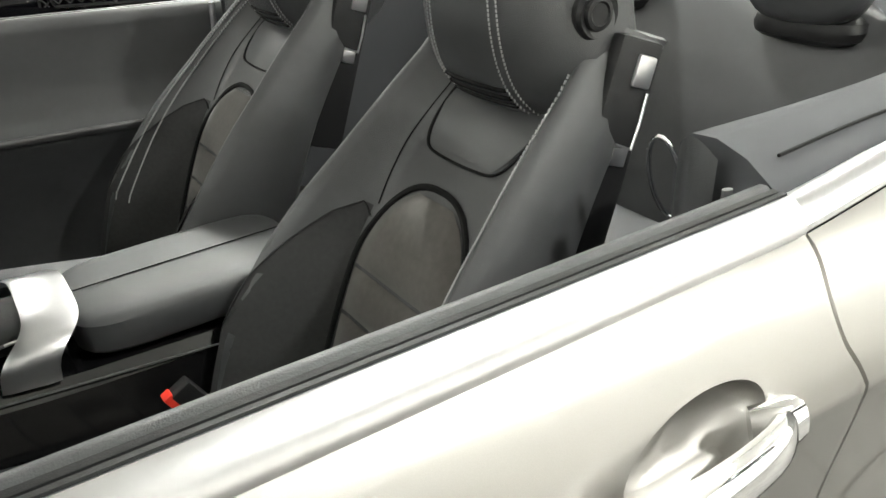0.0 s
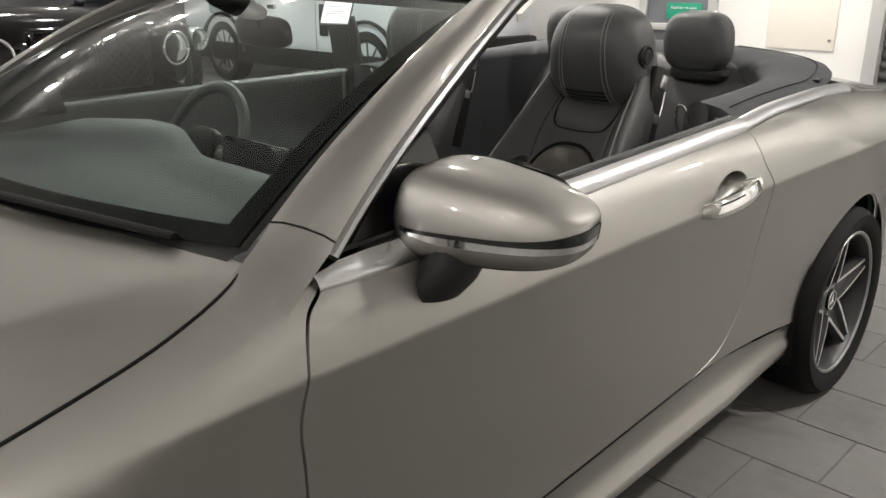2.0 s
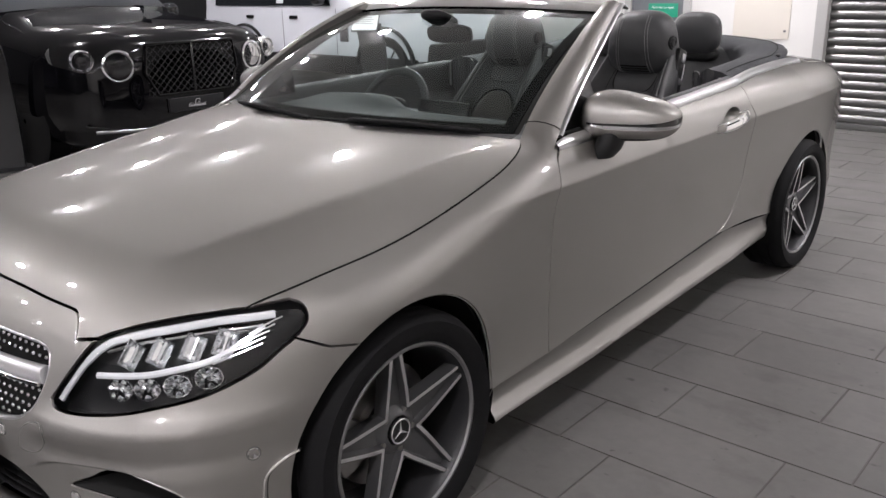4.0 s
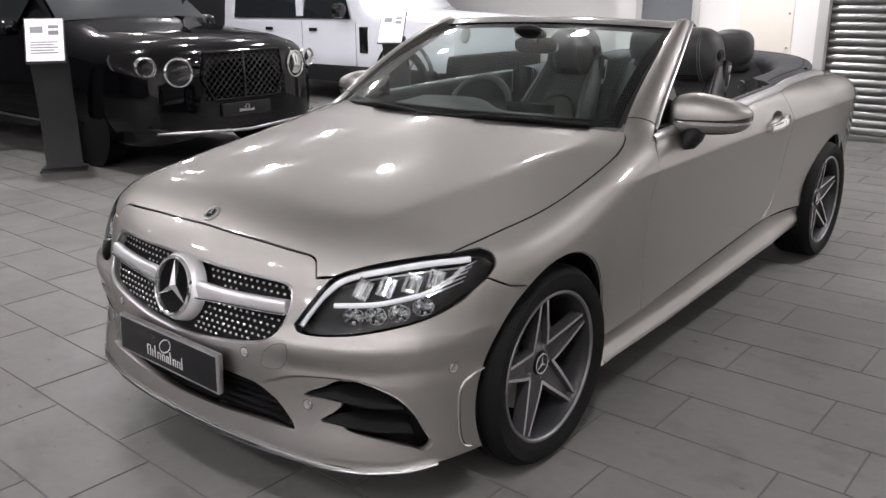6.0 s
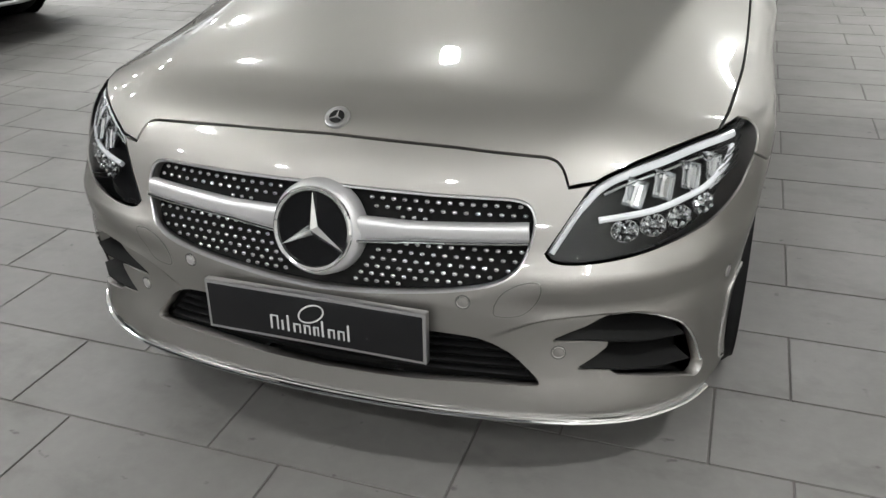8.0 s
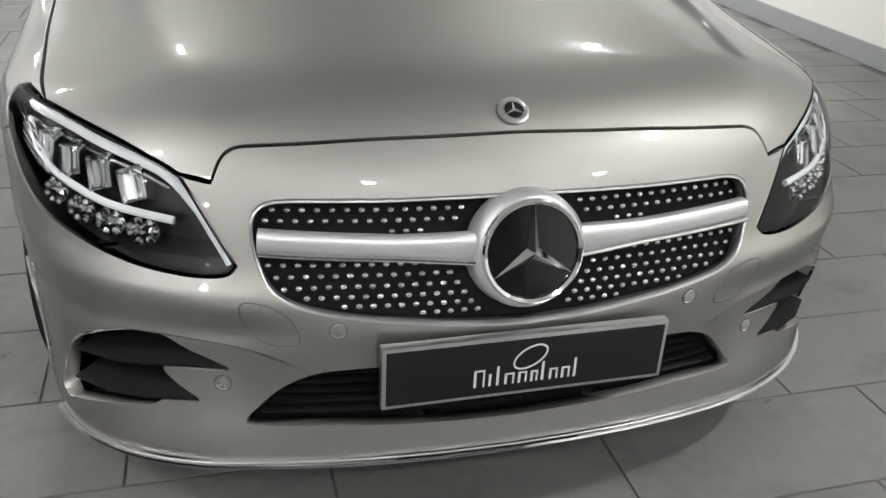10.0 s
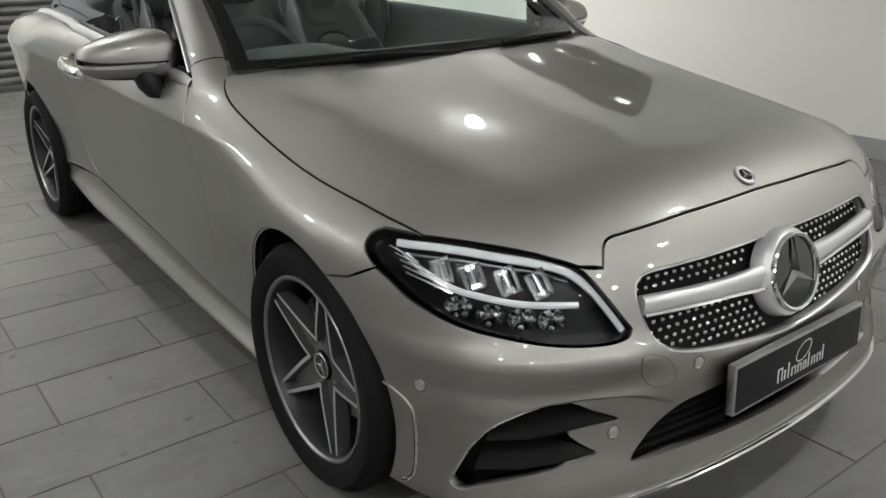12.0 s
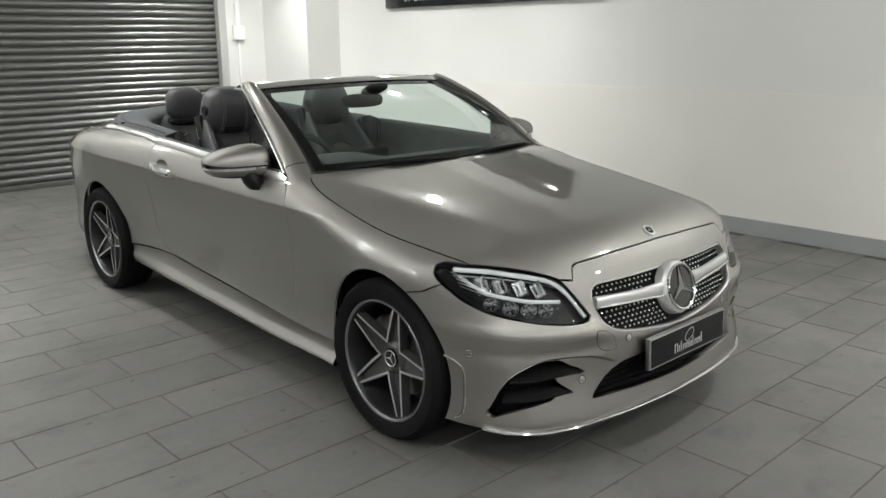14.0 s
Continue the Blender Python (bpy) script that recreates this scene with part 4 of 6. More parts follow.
DRL_TOP = [(0.500, 0.588), (0.522, 0.628), (0.552, 0.678), (0.590, 0.716), (0.645, 0.738), (0.71, 0.753), (0.77, 0.763), (0.825, 0.763)]
DRL_LOW = [(0.585, 0.650), (0.64, 0.655), (0.70, 0.662), (0.75, 0.674), (0.79, 0.688), (0.818, 0.714), (0.828, 0.742)]
for k, (ob, ln) in enumerate(zip(lens_obs, lens)):
    ln.parent = ob
    ln.visible_shadow = False
    ln["label"] = "clear plastic lens"
    both_side = (lambda pc: pc) if k == 0 else flip
    part("light_guide", *both_side(sweep(lamp_path(DRL_TOP, 0.018), 0.006, [0.0075] * 12 + [0.0090] * 31, up=(0, 0.3, 1), n=8)), M["drl"], ob, "white curved light guide")
    part("light_guide", *both_side(sweep(lamp_path(DRL_LOW, 0.016), 0.006, 0.0072, up=(0, 0.3, 1), n=8)), M["drl"], ob, "white curved light guide")
    part("light_guide", *both_side(sweep(lamp_path([(x, z - 0.018) for x, z in DRL_TOP[3:]], 0.022), 0.004, 0.0035, up=(0, 0.3, 1), n=6)), M["lampsilver"], ob, "silver strip")
    for (x, z) in ((0.648, 0.697), (0.702, 0.706), (0.752, 0.713), (0.795, 0.718)):
        p = on_front([(x, z)])[0]
        n = normal(p[None])[0]
        pose_ = facing(p - n * 0.034, n) @ Matrix.Rotation(radians(-22), 4, "X")
        quad = ((-1, -1), (1, -1), (1, 1), (-1, 1))
        bowl = join(loft([[(d, w * 0.020 * a, h * 0.027 * a) for w, h in quad] for d, a in ((0.016, 1.0), (0.010, 0.80), (0.009, 0.55), (-0.004, 0.30), (-0.006, 0.0))], closed=True),
                    loft([[(d, w * 0.022 * a, h * 0.029 * a) for w, h in quad] for d, a in ((0.016, 0.92), (0.020, 1.0), (-0.004, 1.0))], closed=True),
                    box(-0.006, 0.014, -0.0025, 0.0025, -0.024, 0.024), moved(box(0.0, 0.004, -0.019, -0.006, -0.022, 0.022), Matrix.Rotation(0.5, 4, "Z")), moved(box(0.0, 0.004, 0.006, 0.019, -0.022, 0.022), Matrix.Rotation(-0.5, 4, "Z")))
        part("reflector", *both_side(moved(bowl, pose_)), M["lampsilver"], ob, "square chrome reflector module", smooth=False)
    for (x, z) in ((0.640, 0.626), (0.695, 0.631), (0.745, 0.637), (0.790, 0.650)):
        p = on_front([(x, z)])[0]
        n = normal(p[None])[0]
        pose_ = facing(p - n * 0.030, n)
        facets = []
        for kk in range(3):
            facets.append(moved(pad(0.012, 0.012, 0.015, 1.6, 6, 4), Matrix.Translation((0.002 * kk, (kk - 1) * 0.016, 0.004 * (kk % 2))) @ Matrix.Rotation(0.7 * kk, 4, "X")))
        facets += [moved(pad(0.007, 0.009, 0.008, 1.5, 6, 4), Matrix.Translation((0.010, 0.022 * math.cos(a), 0.017 * math.sin(a))) @ Matrix.Rotation(a, 4, "X")) for a in np.linspace(0.3, 5.8, 7)]
        bowl = join(*facets, sweep([(0.004, 0.029 * math.cos(a), 0.023 * math.sin(a)) for a in np.linspace(0, 2 * math.pi, 17)], 0.0012, 0.004, up=(1, 0, 0), n=6, caps=False))
        part("reflector", *both_side(moved(bowl, pose_)), M["lampsilver"], ob, "small faceted chrome reflector", smooth=False)
    for j in range(5):
        pth = lamp_path([(0.79 + 0.007 * j, 0.678 + 0.013 * j), (0.838, 0.706 + 0.012 * j)], 0.012, 4)
        part("side_fin", *both_side(sweep(pth, 0.003, 0.002, n=6)), M["lampsilver"], ob)


# ---------------------------------------------------------------- wheels
def build_wheel():
    """A wheel whose outside faces +x, round the origin."""
    R, r = 0.325, 0.242
    tyre = lathe([(r - 0.004, 0.078), (r + 0.004, 0.092), (r + 0.03, 0.106), (r + 0.06, 0.107), (R - 0.018, 0.098), (R - 0.006, 0.086), (R, 0.072), (R, 0.052), (R - 0.006, 0.050), (R - 0.006, 0.044), (R, 0.042),
                  (R, 0.006), (R - 0.006, 0.004), (R - 0.006, -0.004), (R, -0.006), (R, -0.042), (R - 0.006, -0.044), (R - 0.006, -0.05), (R, -0.052), (R, -0.08), (R - 0.012, -0.1), (r, -0.1)], 72)
    barrel = lathe([(r + 0.006, 0.086), (r + 0.004, 0.092), (r - 0.004, 0.093), (r - 0.010, 0.086), (r - 0.016, 0.06), (r - 0.024, 0.0), (r - 0.02, -0.1)], 64)
    lipring = lathe([(r + 0.0055, 0.0915), (r + 0.003, 0.0955), (r - 0.003, 0.0955), (r - 0.008, 0.090)], 64)
    # one arm: a dark tapering channel between two bright ridges that meet the neighbours near the hub
    def ridge_bar(s):
        rows = []
        for t in np.linspace(0, 1, 9):
            rad = 0.052 + (0.236 - 0.052) * t
            off = s * (0.027 * (1 - t) ** 1.05 + 0.0150)
            if t < 0.25:
                off = s * (0.0150 + 0.027 * (1 - 0.25) ** 1.05 + (0.25 - t) * 0.02)
            xx = 0.052 + 0.026 * t ** 0.8
            w = 0.0066
            rows.append([(xx - 0.035, off - w * 1.6, rad), (xx, off - w, rad), (xx, off + w, rad), (xx - 0.035, off + w * 1.6, rad)])
        return loft(rows, closed=True, caps=True)
    def channel():
        rows = []
        for t in np.linspace(0, 1, 7):
            rad = 0.05 + (0.234 - 0.05) * t
            off = 0.027 * (1 - t) ** 1.05 + 0.0125
            xx = 0.034 + 0.024 * t ** 0.8
            rows.append([(xx - 0.03, -off, rad), (xx, -off, rad), (xx - 0.004, 0, rad), (xx, off, rad), (xx - 0.03, off, rad)])
        return loft(rows, closed=True, caps=True)
    def bright(s):
        rows = []
        for t in np.linspace(0, 1, 9):
            rad = 0.052 + (0.236 - 0.052) * t
            off = s * (0.027 * (1 - t) ** 1.05 + 0.0150)
            if t < 0.25:
                off = s * (0.0150 + 0.027 * (1 - 0.25) ** 1.05 + (0.25 - t) * 0.02)
            xx = 0.0525 + 0.026 * t ** 0.8
            w = 0.0050
            rows.append([(xx, off - w, rad), (xx + 0.0006, off, rad), (xx, off + w, rad)])
        return loft(rows, turn=True) if s else None
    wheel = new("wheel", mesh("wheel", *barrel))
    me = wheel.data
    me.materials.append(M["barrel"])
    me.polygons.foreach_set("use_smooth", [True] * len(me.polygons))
    part("tyre", *tyre, M["rubber"], wheel, "black low-profile tyre")
    part("rim_edge", *lipring, M["rimlip"], wheel, "grey machined rim edge")
    for k in range(5):
        turn = Matrix.Rotation(2 * math.pi * k / 5 + 0.12, 4, "X")
        arm = part("spoke", *moved(join(channel(), ridge_bar(1), ridge_bar(-1)), turn), M["rim"], wheel, "dark grey twin spoke", sharp=30)
        sp = moved(join(bright(1), bright(-1)), turn)
        o = part("spoke_face", *sp, M["machined"], wheel, "bright machined spoke face", sharp=0)
        bolt = moved(lathe([(0.0, 0.046), (0.008, 0.046), (0.009, 0.03)], 6), Matrix.Rotation(2 * math.pi * (k + 0.5) / 5 + 0.12, 4, "X") @ Matrix.Translation((0, 0, 0.056)))
        part("wheel_bolt", *bolt, M["steel"], wheel)
    part("hub", *lathe([(0.072, 0.0), (0.068, 0.034), (0.050, 0.046), (0.040, 0.048)], 32), M["rim"], wheel)
    part("hub_cap", *lathe([(0.036, 0.044), (0.036, 0.054), (0.033, 0.057), (0.030, 0.055), (0.0, 0.056)], 32), M["black_gloss"], wheel, "round black hub cap")
    part("cap_ring", *lathe([(0.0345, 0.0565), (0.033, 0.058), (0.030, 0.0565)], 32), M["machined"], wheel)
    part("cap_mark", *spoke_mark(0.029, 0.003, 0.0565), M["machined"], wheel, smooth=False)
    part("brake_disc", *lathe([(0.06, 0.01), (0.085, 0.01), (0.088, -0.012), (0.165, -0.012), (0.165, -0.04), (0.09, -0.04)], 48), M["steel"], wheel, "dark grey brake disc")
    cal = []
    for a in np.linspace(radians(150), radians(205), 10):
        c, s = math.cos(a), math.sin(a)
        cal.append([(x, c * q, s * q) for x, q in ((0.02, 0.11), (0.024, 0.15), (0.016, 0.178), (-0.05, 0.178), (-0.05, 0.11))])
    part("caliper", *loft(cal, closed=True, caps=True), M["steel"], wheel, "grey brake caliper")
    return wheel


wheel0 = build_wheel()
wheel0.parent = car
wheel0.location = (0.784, 0, 0.325)
wheel0["label"] = "dark grey alloy wheel with five twin spokes and bright faces"
for x, y, a in ((-0.784, 0, math.pi), (0.766, 2.84, 0), (-0.766, 2.84, math.pi)):
    w = copy_thing(wheel0, Matrix.Translation((x, y, 0.325)) @ Matrix.Rotation(a, 4, "Z") @ Matrix.Rotation(-0.42 if a else -0.05, 4, "X"))

# ---------------------------------------------------------------- windscreen, pillars, header
def ws(u, v):
    lo = Vector((0.705 * u, 0.475 + 0.175 * u * u, 0.995 - 0.012 * u * u))
    hi = Vector((0.600 * u, 1.225 + 0.085 * u * u, 1.332 - 0.020 * u * u))
    p = lo.lerp(hi, v)
    bulge = 0.030 * math.sin(math.pi * v)
    return p + Vector((0, -bulge * 0.45, bulge))


grid = [[ws(u, v) for u in np.linspace(-1, 1, 25)] for v in np.linspace(0, 1, 11)]
screen = part("windscreen", *loft(grid), M["glass"], car, "clear green-tinted windscreen")
screen.visible_shadow = False
band = lambda us, vs, up: [[ws(u, v) + Vector((0, 0, up)) for u in us] for v in vs]
part("screen_border", *join(loft(band(np.linspace(-1.0, 1.0, 25), (0.90, 1.0), -0.004)), loft(band(np.linspace(-1, 1, 25), (-0.02, 0.055), -0.004)),
                            loft(band((-1.02, -0.945), np.linspace(0, 1, 10), -0.004)), loft(band((0.945, 1.02), np.linspace(0, 1, 10), -0.004))), M["black_gloss"], screen, "black printed border")
for sgn in (1, -1):
    outer_e = smooth_path([(0.840, 0.640, 0.895), (0.820, 0.705, 0.955), (0.783, 0.86, 1.075), (0.728, 1.08, 1.205), (0.668, 1.28, 1.300), (0.640, 1.36, 1.326)], 6)
    inner_e = smooth_path([(0.797, 0.540, 0.935), (0.735, 0.655, 0.985), (0.702, 0.80, 1.085), (0.665, 1.02, 1.215), (0.622, 1.22, 1.306), (0.602, 1.31, 1.338)], 6)
    rows = []
    for i, (a, b) in enumerate(zip(inner_e, outer_e)):
        mid = (a + b) / 2
        out = Vector((0.55, -0.45, 0.6)) * 0.022 * min(1, i / 9)
        back = Vector((-0.04, 0.075, -0.035))
        rows.append([a, a.lerp(b, 0.2) + out * 0.7, mid + out, a.lerp(b, 0.8) + out * 0.75, b, b + Vector((-0.035, 0.02, 0.0)), mid + back * 0.8, a + Vector((0, 0.03, -0.02))])
    # the foot flows out of the wing
    for k in range(9):
        q = np.array([tuple(p) for p in rows[k][:5]])
        far8 = np.array([tuple(p) for p in rows[8][:5]])
        lift = body(*far8.T)
        q = q + np.array((0.0, -0.045, -0.012)) * (1 - k / 8) ** 2 * np.linspace(0, 1, 5)[:, None] - normal(q) * body(*q.T)[:, None]
        for _ in range(3):
            q = q - normal(q) * body(*q.T)[:, None]
        q = q + normal(q) * (-0.002 + (lift + 0.002) * (k / 8) ** np.linspace(4, 2.2, 5))[:, None]
        if k < 8:
            rows[k] = [Vector(p) for p in q] + [p + Vector((0, 0, -0.02)) for p in rows[k][5:]]
    pc = loft(rows, closed=True, caps=True)
    pillar = part("windscreen_pillar", *(pc if sgn == 1 else flip(pc)), M["paint"], car, "champagne painted windscreen pillar", sharp=50)
    seam_i = 8
    seam = [tuple(p + (p - rows[seam_i][6]).normalized() * 0.0008) for p in rows[seam_i][:5]]
    pc = sweep(seam, 0.0016, 0.0016, n=6)
    part("pillar_seam", *(pc if sgn == 1 else flip(pc)), M["dark"], pillar, "dark panel joint")
    ch = [b + Vector((0.0, 0.008, 0.003)) for b in outer_e[7:]]
    pc = sweep(ch, 0.007, 0.011, up=(1, 0, 0), n=8)
    part("pillar_trim", *(pc if sgn == 1 else flip(pc)), M["satin"], pillar, "satin chrome pillar strip")
    pc = sweep([b + Vector((-0.03, 0.035, -0.005)) for b in outer_e[7:]], 0.016, 0.016, up=(1, 0, 0), n=8)
    part("pillar_seal", *(pc if sgn == 1 else flip(pc)), M["plastic"], pillar, "black rubber seal")
    # dark sail panel under the pillar
    tri_v = [(0.800, 0.70, 0.952), (0.795, 1.02, 0.965), (0.755, 0.98, 1.12), (0.775, 0.86, 1.065), (0.79, 0.70, 0.952), (0.78, 1.02, 0.965), (0.74, 0.98, 1.12), (0.76, 0.86, 1.065)]
    pc = (tri_v, [(0, 1, 2, 3), (7, 6, 5, 4), (1, 5, 6, 2), (0, 3, 7, 4), (3, 2, 6, 7), (0, 4, 5, 1)])
    part("sail_panel", *(pc if sgn == 1 else flip(pc)), M["black_gloss"], pillar, "black triangular sail panel", smooth=False)
rows = []
for u in np.linspace(-1.03, 1.03, 31):
    c = ws(u, 1.0)
    rows.append([c + Vector((0, -0.030, -0.004)), c + Vector((0, -0.010, 0.012)), c + Vector((0, 0.035, 0.020)), c + Vector((0, 0.085, 0.016)), c + Vector((0, 0.10, -0.004)), c + Vector((0, 0.06, -0.03)), c + Vector((0, 0.0, -0.022))])
header = part("windscreen_header", *loft(rows, closed=True, caps=True), M["paint"], car, "champagne painted windscreen header", sharp=50)
part("header_trim", *sweep([ws(u, 1.0) + Vector((0, 0.075, -0.018)) for u in np.linspace(-0.97, 0.97, 21)], 0.035, 0.012, up=(0, 0, 1), n=8), M["plastic"], header, "black inner header lining")
for sgn in (1, -1):
    pc = sweep([(0.625, 1.36, 1.322), (0.628, 1.40, 1.322), (0.632, 1.425, 1.314)], [0.010, 0.008, 0.004], [0.010, 0.008, 0.004], n=8)
    part("seal_end", *(pc if sgn == 1 else flip(pc)), M["plastic"], header)
# rear-view mirror and sensor housing
rv = part("rear_view_mirror", *moved(pad(0.125, 0.018, 0.036, 3.5), pose(-0.02, 1.20, 1.225, 8, 0, -6)), M["plastic"], car, "black interior rear-view mirror")
part("stem", *sweep([(0, 1.19, 1.235), (0, 1.17, 1.275), (0, 1.15, 1.30)], 0.012, 0.012, up=(1, 0, 0)), M["plastic"], rv)
part("sensor_housing", *moved(pad(0.07, 0.06, 0.018, 3), pose(0, 1.12, 1.286, -24, 0, 0)), M["plastic"], rv)
# wipers and cowl
part("cowl", *loft([[(0.72 * u, 0.47 + 0.16 * u * u + d, 0.985 - 0.012 * u * u + h) for u in np.linspace(-1, 1, 25)] for d, h in ((-0.03, -0.05), (-0.005, 0.0), (0.03, 0.008))]), M["plastic"], car, "black scuttle panel")
for a, b in (((0.62, 0.60), (-0.08, 0.455)), ((-0.02, 0.47), (-0.60, 0.585))):
    pts = [(a[0] + (b[0] - a[0]) * t, a[1] + (b[1] - a[1]) * t + 0.02 - 0.035 * math.sin(math.pi * t), 0.982 + 0.014 * math.sin(math.pi * t)) for t in np.linspace(0, 1, 12)]
    wp = part("wiper", *sweep(pts, 0.010, 0.007), M["rubber"], car, "black flat wiper blade")
    part("wiper_arm", *sweep([(p[0], p[1] - 0.018, p[2] + 0.008) for p in pts[:8]], 0.010, 0.006), M["rubber"], wp)

# ---------------------------------------------------------------- side trim, handles and mirrors
for k, dr in enumerate(doors):
    sd = (lambda pc: pc) if k == 0 else flip
    bl = [Vector(p) for p in belt]
    taper = [min(1.0, 0.60 + max(0.0, p.y - min(q.y for q in bl)) / 0.15) for p in bl]
    part("belt_trim", *sd(loft([[p + Vector(o) * f for p, f in zip(bl, taper)] for o in ((0.0008, 0, -0.0070), (0.0030, 0, -0.0020), (0.0022, 0, 0.007), (-0.004, 0, 0.017), (-0.012, 0, 0.025), (-0.019, 0, 0.030), (-0.025, 0, 0.027))])), M["satin"], dr, "satin chrome belt strip")
    part("belt_seal", *sd(loft([[p + Vector(o) for p in bl if p.y > min(q.y for q in bl) + 0.06] for o in ((-0.022, 0, 0.026), (-0.024, 0, 0.030), (-0.029, 0, 0.030), (-0.031, 0, 0.020), (-0.033, 0, 0.029), (-0.039, 0, 0.030), (-0.041, 0, 0.02))])), M["plastic"], dr, "black rubber window seal")
    # handle: recess bowl and bridging grip
    hp = on_side([(1.825, 0.880)])[0]
    n = normal(hp[None])[0]
    pose_ = facing(hp, n) @ Matrix.Scale(1.12, 4)
    rim = HANDLE_HOLE
    mid_h = rim.mean(0)
    recess = [[tuple(mid_h + (p - mid_h) * rr - n * d) for p in rim] for rr, d in ((1.02, 0.001), (0.97, 0.004), (0.92, 0.014), (0.78, 0.026), (0.45, 0.033), (0.0, 0.035))]
    bowl = part("handle_recess", *sd(loft(recess, closed=True, turn=False)), M["paint"], dr, "painted handle recess", sharp=0)
    g = smooth_path([(-0.008, -0.112, -0.014), (0.016, -0.092, -0.013), (0.032, -0.03, -0.007), (0.033, 0.035, 0.001), (0.022, 0.074, 0.006), (-0.008, 0.098, 0.008)], 5)
    hw = [0.011 + 0.008 * max(0.0, math.sin(math.pi * min(1, (i + 1) / len(g)))) ** 0.5 for i in range(len(g))]
    hd = part("door_handle", *sd(moved(sweep(g, 0.010, hw, up=(0, 0, 1), n=14, power=2.3), pose_)), M["paint"], dr, "champagne painted pull handle")
    cap_p = moved(sweep([(0.004, 0.060, 0.006), (0.016, 0.074, 0.007), (0.016, 0.090, 0.009), (0.004, 0.104, 0.010)], [0.010, 0.014, 0.013, 0.008], [0.017, 0.020, 0.018, 0.010], up=(0, 0, 1), n=14, power=2.6), pose_)
    part("key_cap", *sd(cap_p), M["paint"], dr, "painted lock cap behind the grip")
    # exterior mirror
    SX, SY, SZ, EX = 0.148, 0.104, 0.076, 3.1

    def shell(x, y, z):
        s = min(1.0, max(0.0, (x + SX) / (2 * SX)))
        h = 0.98 - 0.52 * s ** 1.5 if z > 0 else 1.18 - 0.30 * s
        return (x + 0.012 * (z / SZ) * (1 - s), y * (1.0 - 0.26 * s) + 0.016 * s * s + 0.012 * max(0.0, z / SZ), z * h - 0.004 * s)

    def girdle(x_turn, z, out=1.0):
        """A point of the shell at a turn and height."""
        st = (abs(z) / SZ) ** (EX / 2)
        ct = math.sqrt(1 - st * st) ** (2 / EX)
        c, s = math.cos(x_turn), math.sin(x_turn)
        x, y = SX * ct * math.copysign(abs(c) ** (2 / EX), c), SY * ct * math.copysign(abs(s) ** (2 / EX), s)
        return Vector(shell(x, y, z)) * out

    base = pose(0.927, 0.950, 1.023, 0, 2, 14)
    cap_v, cap_f = pad(SX, SY, SZ, EX, 56, 34, shell)
    raw_v, _ = pad(SX, SY, SZ, EX, 56, 34)
    top_f = [f for f in cap_f if sum(raw_v[i][2] for i in f) / 4 > -0.062 and sum(raw_v[i][1] for i in f) / 4 < 0.080]
    low_f = [f for f in cap_f if f not in set(top_f)]
    mr = part("door_mirror", *sd(moved((cap_v, top_f), base)), M["paint"], car, "champagne painted door mirror with an indicator strip", sharp=0)
    part("mirror_base", *sd(moved((cap_v, low_f), base)), M["plastic"], mr, "black lower housing")
    part("mirror_rim", *sd(moved(lathe([(0.060, 0.0), (0.062, 0.006), (0.056, 0.010)], 32), base @ Matrix.Translation((-0.012, 0.082, 0.0)) @ Matrix.Rotation(radians(90), 4, "Z") @ Matrix.Diagonal((1, 1.8, 0.92, 1)))), M["plastic"], mr, "black mirror rim")
    part("mirror_glass", *sd(moved(lathe([(0.0, 0.006), (0.057, 0.006)], 32), base @ Matrix.Translation((-0.012, 0.084, 0.0)) @ Matrix.Rotation(radians(90), 4, "Z") @ Matrix.Diagonal((1, 1.8, 0.92, 1)))), M["mirror"], mr, "mirror glass")
    turns = np.linspace(radians(-128), radians(18), 40)
    rise = [-0.024 + 0.014 * k ** 2 for k in np.linspace(0, 1, 40)]
    upper = [girdle(a, z + 0.005 + 0.018 * min(1.0, k / 30) ** 2, 1.010) for k, (a, z) in enumerate(zip(turns, rise))]
    mid_s = [girdle(a, z, 1.012) for a, z in zip(turns, rise)]
    lower = [girdle(a, z - 0.011 * min(1.0, k / 8), 1.010) for k, (a, z) in enumerate(zip(turns, rise))]
    part("indicator", *sd(moved(loft([upper, mid_s], turn=True), base)), M["black_gloss"], mr, "dark indicator strip")
    part("indicator_trim", *sd(moved(loft([[p * 1.001 for p in mid_s], [p * 1.003 for p in lower]], turn=True), base)), M["chrome"], mr, "chrome line")
    part("mirror_arm", *sd(loft([[Vector(c) + Vector((w * math.cos(a), l * math.sin(a), 0)) for a in np.linspace(0, 2 * math.pi, 17)[:-1]] for c, w, l, q in
                                 (((0.862, 0.885, 0.888), 0.008, 0.02, 1), ((0.872, 0.885, 0.895), 0.032, 0.044, 1), ((0.884, 0.892, 0.920), 0.040, 0.054, 1), ((0.892, 0.903, 0.953), 0.042, 0.056, 1), ((0.900, 0.920, 0.99), 0.046, 0.058, 1))], closed=True, caps=True)), M["plastic"], mr, "black mirror foot")
# chrome belt strip along the rear wing and round the roof cover
for sgn in (1, -1):
    qt = [Vector(p) for p in quarter_top[:np.argmin(abs(quarter_top[:, 1] - 2.92)) + 1]]
    pc = loft([[p + Vector(o) for p in qt] for o in ((0.0005, 0, -0.0022), (0.0026, 0, 0.001), (0.0022, 0, 0.007), (-0.006, 0, 0.017), (-0.020, 0, 0.025), (-0.032, 0, 0.024))])
    part("rear_belt_trim", *(pc if sgn == 1 else flip(pc)), M["satin"], car, "satin chrome belt strip")

